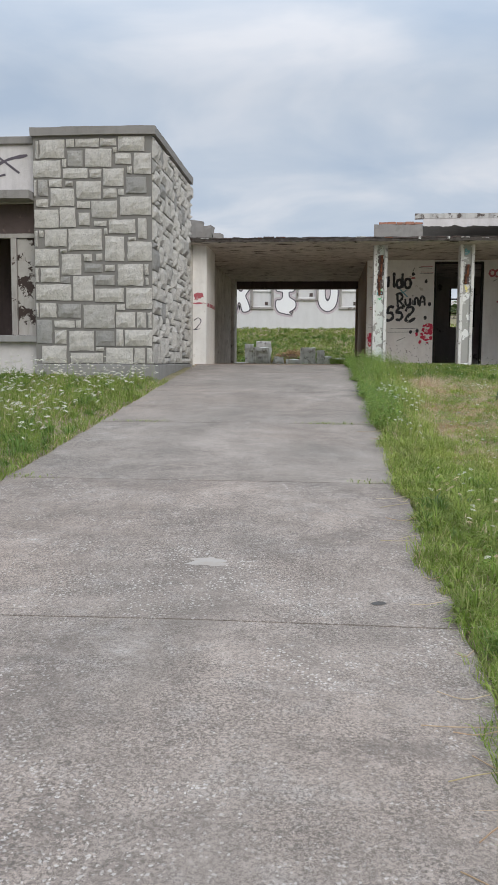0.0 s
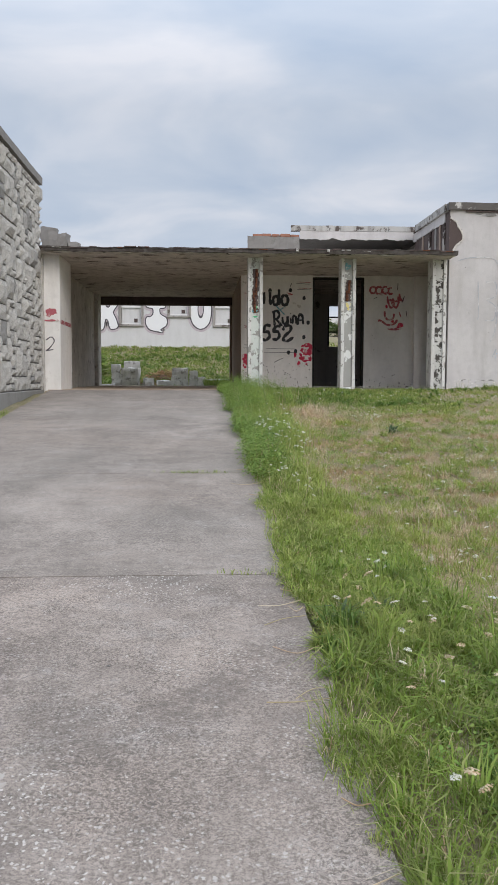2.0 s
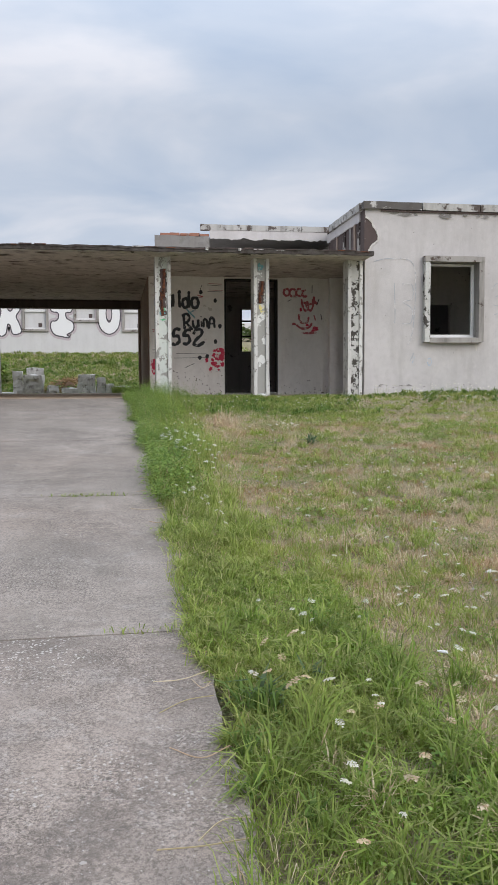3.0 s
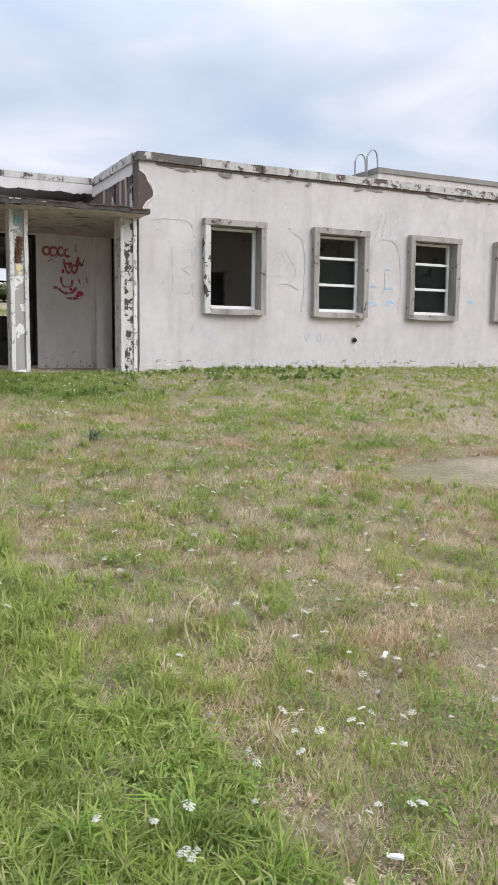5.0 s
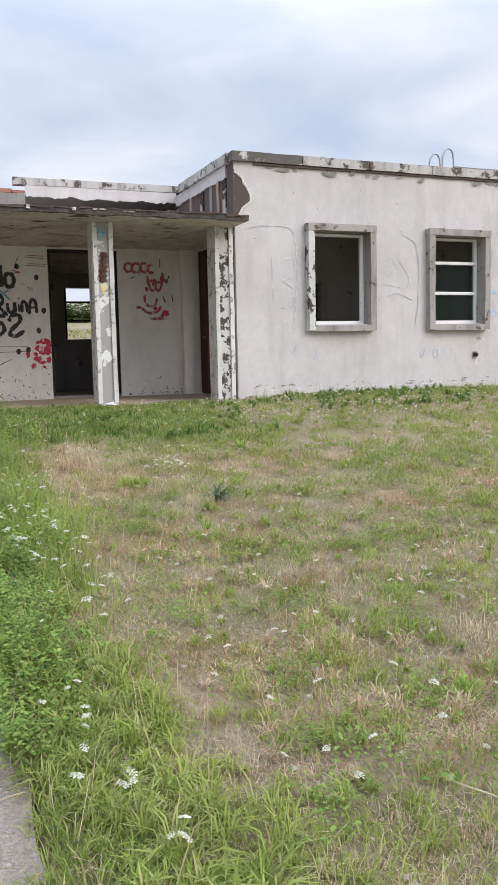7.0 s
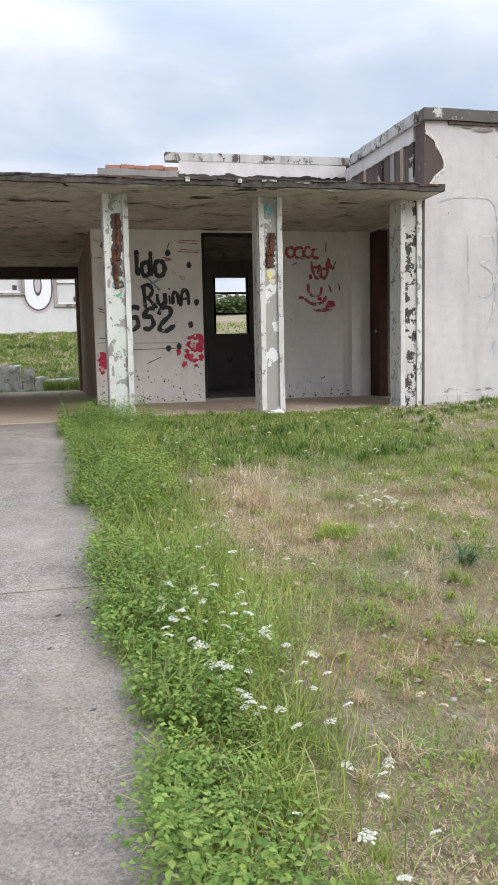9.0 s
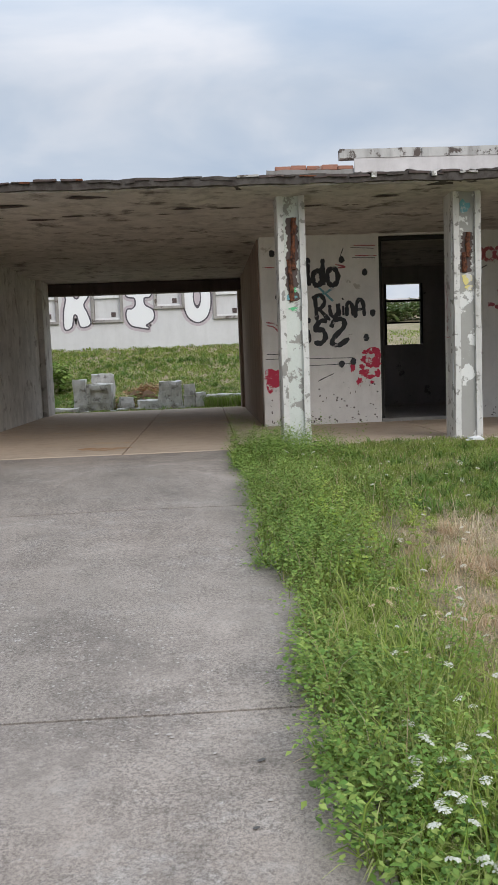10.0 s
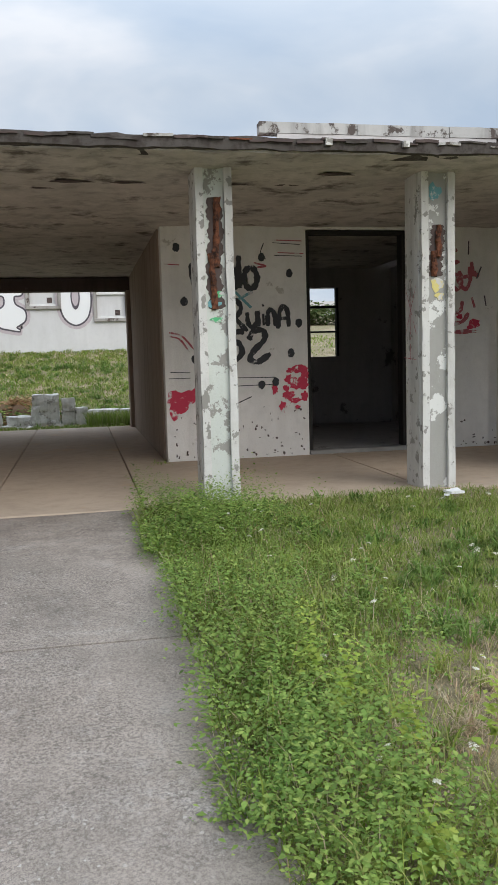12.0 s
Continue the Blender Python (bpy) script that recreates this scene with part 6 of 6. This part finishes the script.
sets = [weed_leaves(0.42, 1.9, 9.2, 18.3, 7200, 19, 0.28, 41), weed_leaves(0.9, 2.2, 3.2, 5.6, 160, 12, 0.16, 42),
        weed_leaves(0.5, 5.0, 8.5, 18.2, 500, 9, 0.14, 43), weed_leaves(2.0, 8.0, 6.0, 12.0, 300, 9, 0.07, 44), weed_leaves(-6, -2.7, 5, 14, 500, 10, 0.2, 45)]
cc, ss = (np.concatenate([q[i] for q in sets]) for i in range(2))
leaf_cloud("nettle_patch", cc, ss, "weed", "leafy green nettle-like weeds along the drive", "weeds", 51)
cl, sl = [], []
for k, (x, y, h) in enumerate(((1.42, 14.45, 0.42), (1.0, 14.8, 0.36), (0.92, 15.0, 0.40), (1.15, 14.55, 0.30), (0.98, 13.95, 0.26))):
    r = np.random.RandomState(60 + k)
    n = 90
    f = r.rand(n)
    cl.append(np.stack([x + r.normal(0, 0.028, n), y + r.normal(0, 0.028, n), float(lawn_z(x, y)) + h * (0.2 + 0.8 * f)], -1))
    sl.append(0.05 * (1.1 - 0.75 * f))
leaf_cloud("spurge", np.concatenate(cl), np.concatenate(sl), "lime_weed", "lime-green upright weeds", "weeds", 61, 0.1)


def flowers(spots, name, seed, label, mat="petal"):
    """Flat white flower heads on thin stems; each spot is (x0, x1, y0, y1, count, height, size)."""
    r = np.random.RandomState(seed)
    co, tri, stem, sh = [], [], [], []
    at = 0
    for x0, x1, y0, y1, count, height, size in spots:
        for _ in range(count):
            x, y = r.uniform(x0, x1), r.uniform(y0, y1)
            if not open_ground(np.array([x]), np.array([y]))[0]:
                continue
            h = height * r.uniform(0.55, 1.1)
            top = np.array([x + r.normal(0, 0.03), y + r.normal(0, 0.03), float(lawn_z(x, y)) + h])
            stem.append((x, y, top[2] - h))
            sh.append(h)
            lean = r.normal(0, 0.3, 2)
            head = 0.5 * size * r.uniform(0.6, 1.1)
            for k in range(26):
                s = head * r.uniform(0.20, 0.30)
                q, d = 2.4 * k, head * math.sqrt((k + 0.5) / 26)
                u, v = d * math.cos(q) * r.uniform(0.85, 1.15), d * math.sin(q) * r.uniform(0.85, 1.15)
                c = top + np.array([u, v, lean[0] * u + lean[1] * v + r.normal(0, head * 0.05) - 0.3 * d * d / head])
                tilt = 0.5 * np.array([-u, -v]) / head + r.normal(0, 0.2, 2)
                ring = [c + s * np.array([math.cos(q), math.sin(q), tilt[0] * math.cos(q) + tilt[1] * math.sin(q)]) * r.uniform(0.7, 1.15) for q in np.arange(5) * 2 * math.pi / 5]
                co.extend(ring)
                tri.extend([(at, at + 1, at + 2), (at, at + 2, at + 3), (at, at + 3, at + 4)])
                at += 5
    raw_mesh(name, np.array(co), np.array(tri), mat, label, "flowers")
    n = len(sh)
    blades_object("flower_stems", np.array(stem), np.array(sh), np.full(n, 0.004), 0.12, "grass", "thin green flower stems", "flower stems", seed)


flowers([(0.75, 2.6, 3.6, 5.9, 70, 0.26, 0.036), (0.9, 1.2, 6.4, 6.7, 7, 0.22, 0.034), (1.5, 3.0, 5.8, 7.5, 14, 0.12, 0.03), (0.72, 1.2, 11.0, 12.5, 56, 0.24, 0.042), (0.8, 1.5, 10.2, 11.6, 18, 0.2, 0.045), (0.62, 1.0, 8.2, 9.6, 16, 0.2, 0.036), (0.9, 2.4, 12.4, 14.4, 34, 0.16, 0.035), (2.3, 2.7, 13.7, 14.1, 24, 0.12, 0.04), (0.8, 3.2, 14.0, 17.6, 60, 0.18, 0.034),
         (3.0, 5.0, 15.6, 17.8, 110, 0.14, 0.034), (5.0, 13.5, 15.6, 18.3, 800, 0.17, 0.036), (1.4, 4.0, 6.5, 11.0, 135, 0.10, 0.036), (2.0, 7.0, 10.0, 15.0, 130, 0.08, 0.032), (5.0, 12.0, 9.0, 15.6, 150, 0.10, 0.034),
         (-8.0, -2.7, 7.0, 14.0, 1100, 0.36, 0.06)], "wild_carrot", 71, "scattered white wild-carrot flower heads")
flowers([(0.75, 2.2, 4.2, 6.3, 46, 0.26, 0.044), (0.9, 1.6, 11.0, 13.5, 20, 0.2, 0.034)], "seed_heads", 78, "fading cream and tan wild-carrot seed heads", "dry_grass")


# shrubs on the rise, seen through the rooms
def shrub(x, y, w, h, seed, mat="shrub"):
    r = np.random.RandomState(seed)
    n = 700
    u = r.normal(0, 1, (n, 3))
    u /= np.linalg.norm(u, axis=1)[:, None]
    u *= (r.rand(n) ** 0.4)[:, None]
    z0 = float(lawn_z(x, y))
    c = np.stack([x + u[:, 0] * w, y + u[:, 1] * w * 0.7, z0 + h * 0.45 + u[:, 2] * h * 0.55], -1)
    ob = thing("shrub", "dark green rough shrub on the slope", "shrub", "shrubs on the rise")
    crown = leaf_cloud("crown", c, r.uniform(0.15, 0.4, n) * min(1, w), mat, "", "", seed)
    del crown["kind"]
    crown.parent = ob
    part("trunk", tube([(x, y, z0 - 0.1), (x + 0.05, y, z0 + h * 0.3), (x, y + 0.05, z0 + h * 0.6)], 0.05, 6), "stick", ob)


for k, (x, y, w, h) in enumerate(((8.2, 47, 1.5, 0.7), (10.4, 48, 1.8, 0.8), (12.6, 47, 1.5, 0.7), (9.2, 53, 2.2, 0.8), (12.0, 54, 2.4, 0.9), (14.5, 51, 2.2, 0.8), (6.4, 51, 1.8, 0.8), (-4.3, 30.4, 0.5, 0.9), (-3.6, 31.0, 0.5, 0.8))):
    shrub(x, y, w, h, 80 + k, "weed" if y < 40 else "shrub")

# weeds rooted in the driveway's joints, and tall grass by the fallen beam
jr = np.random.RandomState(64)
spots = [(0.05, 9.72, 0.16, 0.02, 110), (-2.15, 9.72, 0.2, 0.03, 90), (0.4, 6.76, 0.1, 0.03, 50), (-2.55, 6.74, 0.12, 0.05, 90), (0.95, 18.5, 0.05, 0.05, 60), (0.93, 21.1, 0.05, 0.1, 70)]
jx = np.concatenate([jr.normal(a, s, n) for a, b, s, q, n in spots])
jy = np.concatenate([jr.normal(b, q, n) for a, b, s, q, n in spots])
blades_object("joint_weeds", np.stack([jx, jy, drive_z(jy) - 0.004], -1), jr.uniform(0.015, 0.06, len(jx)), jr.uniform(0.003, 0.007, len(jx)), 1.3, "grass", "small weeds rooted in the slab joints", "weeds", 65)
n = 3200
jx, jy = jr.uniform(0.2, 1.3, n), jr.uniform(27.6, 28.7, n)
blades_object("tall_grass", np.stack([jx, jy, lawn_z(jx, jy)], -1), jr.uniform(0.16, 0.36, n), jr.uniform(0.008, 0.016, n), 0.5, "grass", "tall grass by the fallen beam", "grass", 66)

# long stalks and blades among the weeds
wr = np.random.RandomState(67)
n = 260
sx, sy = 0.62 + 1.1 * wr.rand(n) ** 1.4, wr.uniform(8.5, 17.5, n)
ok = open_ground(sx - 0.05, sy)
sx, sy = sx[ok], sy[ok]
blades_object("seed_stalks", np.stack([sx, sy, lawn_z(sx, sy)], -1), wr.uniform(0.15, 0.4, len(sx)), wr.uniform(0.002, 0.0045, len(sx)), 0.75, "dry_grass", "thin straw-coloured seed stalks among the weeds", "weeds", 68)
n = 1500
sx, sy = wr.normal(1.05, 0.2, n), np.where(wr.rand(n) < 0.6, wr.normal(12.4, 0.5, n), wr.uniform(11.0, 16.5, n))
ok = open_ground(sx - 0.05, sy)
sx, sy = sx[ok], sy[ok]
blades_object("long_grass", np.stack([sx, sy, lawn_z(sx, sy)], -1), wr.uniform(0.12, 0.32, len(sx)), wr.uniform(0.004, 0.008, len(sx)), 0.8, "tuft", "long green grass blades among the weeds", "grass", 69)
# low leafy rosettes, rusty forbs and stones on the lawn
px, py, ps = [], [], []
for k in range(210):
    cx, cy, cs = wr.uniform(1.3, 6.5), wr.uniform(6.0, 15.5), wr.uniform(0.04, 0.16)
    m = int(60 + 1800 * cs)
    px.append(wr.normal(cx, cs, m)); py.append(wr.normal(cy, cs, m)); ps.append(np.full(m, cs))
px, py, ps = np.concatenate(px), np.concatenate(py), np.concatenate(ps)
ok = open_ground(px, py)
px, py, ps = px[ok], py[ok], ps[ok]
leaf_cloud("lawn_rosettes", np.stack([px, py, lawn_z(px, py) + 0.015 + 0.5 * ps * wr.rand(len(px))], -1), wr.uniform(0.010, 0.025, len(px)), "weed", "low leafy rosettes scattered over the lawn", "weeds", 75)
px, py = [], []
for k in range(110):
    cx, cy, cs = wr.uniform(1.4, 6.5), wr.uniform(7.0, 14.5), wr.uniform(0.04, 0.2)
    m = int(60 + 1200 * cs)
    px.append(wr.normal(cx, cs * 1.4, m)); py.append(wr.normal(cy, cs * 0.8, m))
px, py = np.concatenate(px), np.concatenate(py)
ok = open_ground(px, py)
px, py = px[ok], py[ok]
blades_object("rusty_forbs", np.stack([px, py, lawn_z(px, py) - 0.005], -1), wr.uniform(0.02, 0.075, len(px)), wr.uniform(0.002, 0.0045, len(px)), 1.2, "rusty_grass", "rust-brown dead forbs on the lawn", "grass", 76)
co, tri = [], []
for k in range(280):
    x, y = wr.uniform(1.4, 4.6), wr.uniform(7.2, 12.2)
    s, z, turn = 0.005 + 0.017 * wr.rand() ** 3, float(lawn_z(x, y)) + 0.006, wr.rand() * 6.28
    at = len(co)
    for h, f in ((0.0, 1.0), (0.5, 0.75)):
        co.extend([(x + f * s * wr.uniform(0.8, 1.1) * math.cos(turn + q), y + f * 0.7 * s * math.sin(turn + q), z + h * s) for q in np.arange(6) * math.pi / 3])
    co.append((x, y, z + 0.65 * s))
    for q in range(6):
        w = (q + 1) % 6
        tri.extend([(at + q, at + w, at + 6 + w), (at + q, at + 6 + w, at + 6 + q), (at + 6 + q, at + 6 + w, at + 12)])
raw_mesh("lawn_stones", np.array(co), np.array(tri), "smear", "small pale stones lying in the thin grass", "gravel")
# dead fern on the soil heap, weeds between the lumps of concrete
n = 2400
sx, sy = wr.normal(-1.2, 0.42, n), wr.normal(29.35, 0.3, n)
leaf_cloud("dead_fern", np.stack([sx, sy, lawn_z(sx, sy) + 0.36 * np.exp(-((sx + 1.15) / 0.7) ** 2 - ((sy - 29.7) / 0.4) ** 2) + wr.uniform(0, 0.16, n)], -1), wr.uniform(0.04, 0.12, n), "rusty_grass", "rust-brown dead fern on the soil heap", "weeds", 72)
n = 1100
sx, sy = wr.uniform(-3.0, 0.2, n), wr.uniform(28.9, 29.3, n)
leaf_cloud("rubble_weeds", np.stack([sx, sy, lawn_z(sx, sy) + wr.uniform(0.0, 0.32, n)], -1), wr.uniform(0.05, 0.13, n), "weed", "green weeds growing between the rubble", "weeds", 73)

# pale stone chips loose on the drive, in scattered groups
cr = np.random.RandomState(74)
co, tri = [], []
for gx, gy, s, count in ((-0.05, 12.6, 0.14, 26), (-0.45, 11.3, 0.13, 30), (0.28, 10.5, 0.2, 26), (0.3, 14.3, 0.12, 12), (-0.8, 9.9, 0.3, 10), (-0.6, 8.6, 0.5, 24), (-0.2, 12.0, 0.8, 30), (-0.9, 5.6, 0.6, 40), (-0.5, 3.5, 0.6, 40)):
    for _ in range(count):
        x, y = cr.normal(gx, s), cr.normal(gy, s * 0.8)
        if x > 0.5 or x < -2.5:
            continue
        size, turn, z = 0.003 + 0.010 * cr.rand() ** 2.5, cr.rand() * 6.28, float(drive_z(y))
        ring = [(x + size * cr.uniform(0.7, 1.2) * math.cos(turn + q), y + size * cr.uniform(0.5, 0.9) * math.sin(turn + q), z) for q in np.arange(5) * 2 * math.pi / 5]
        at = len(co)
        co.extend(ring + [(x, y, z + 0.45 * size)])
        tri.extend([(at + k, at + (k + 1) % 5, at + 5) for k in range(5)])
raw_mesh("stone_chips", np.array(co), np.array(tri), "smear", "pale stone chips loose on the concrete", "gravel")

# grass runners creeping over the concrete
rr = random.Random(77)
runners = bmesh.new()
for k in range(26):
    y = rr.uniform(1.8, 10.5)
    x = edge_x(y) - 0.02
    length, z = rr.uniform(0.06, 0.26), 0.012
    q = tube([(x, y, float(drive_z(y)) + z + 0.02), (x - length * 0.5, y + rr.uniform(-0.04, 0.04), float(drive_z(y)) + z), (x - length, y + rr.uniform(-0.09, 0.09), float(drive_z(y)) + z)], 0.0022, 4)
    me = bpy.data.meshes.new("runner_piece")
    q.to_mesh(me)
    q.free()
    runners.from_mesh(me)
    bpy.data.meshes.remove(me)
tagged(mesh_object("grass_runners", runners, "dry_grass"), "thin dry grass runners creeping over the concrete", "grass", "", "stuff")

# ---- small loose things ----
patch = mesh_object("mortar_patch", mound(0.21, 0.13, 0.006, 5), "smear", None, True)
patch.matrix_world = pose(-0.67, 4.63, float(drive_z(4.63)) - 0.001, 4.3)
tagged(patch, "pale smear of dried mortar on the drive", "mortar")
stick = mesh_object("dry_stick", tube([*[(a, b, float(lawn_z(a, b)) + 0.03) for a, b in ((1.72, 7.99), (1.79, 8.24), (1.93, 8.49), (2.09, 8.66), (2.01, 8.82))]], 0.0035, 6), "stick")
tagged(stick, "pale bent dry stick lying on the lawn", "stick")
stone_1 = mesh_object("stone_chip", mound(0.04, 0.022, 0.008, 3), "pebble")
stone_1.matrix_world = pose(0.285, 4.06, float(drive_z(4.06)) + 0.002, 4.3, 0, 20)
tagged(stone_1, "small dark stone on the concrete drive", "stone")
for x, y, s in ((0.34, 12.35, 0.4), (0.45, 11.45, 0.35), (0.3, 12.0, 0.3), (-0.3, 5.5, 0.25), (-0.55, 10.9, 0.3)):
    c = copy_thing(stone_1, pose(x, y, float(drive_z(y)) + 0.002, 0, 0, 90 * x))
    c.scale = (s, s, s)
litter = mesh_object("litter", ragged_box((-0.07, -0.04, 0), (0.07, 0.04, 0.02), (0.02, 0.02, 0.02), 0.022, 5), "litter")
litter.matrix_world = pose(2.93, 17.95, float(lawn_z(2.93, 17.95)) + 0.05, 8, 4, 20)
tagged(litter, "crumpled white litter in the grass", "litter")
c = copy_thing(litter, pose(2.82, 17.85, float(lawn_z(2.82, 17.85)) + 0.05, 0, 10, 70))
c.scale = (0.5, 0.5, 0.6)
slab_bit = copy_thing(litter, pose(1.76, 6.51, float(lawn_z(1.76, 6.51)) + 0.03, 6, 3, -35))
slab_bit.scale = (0.34, 0.22, 0.3)
litter_2 = copy_thing(litter, pose(2.53, 7.64, float(lawn_z(2.53, 7.64)) + 0.02, 0, 0, 40))
litter_2.scale = (0.45, 0.3, 0.4)
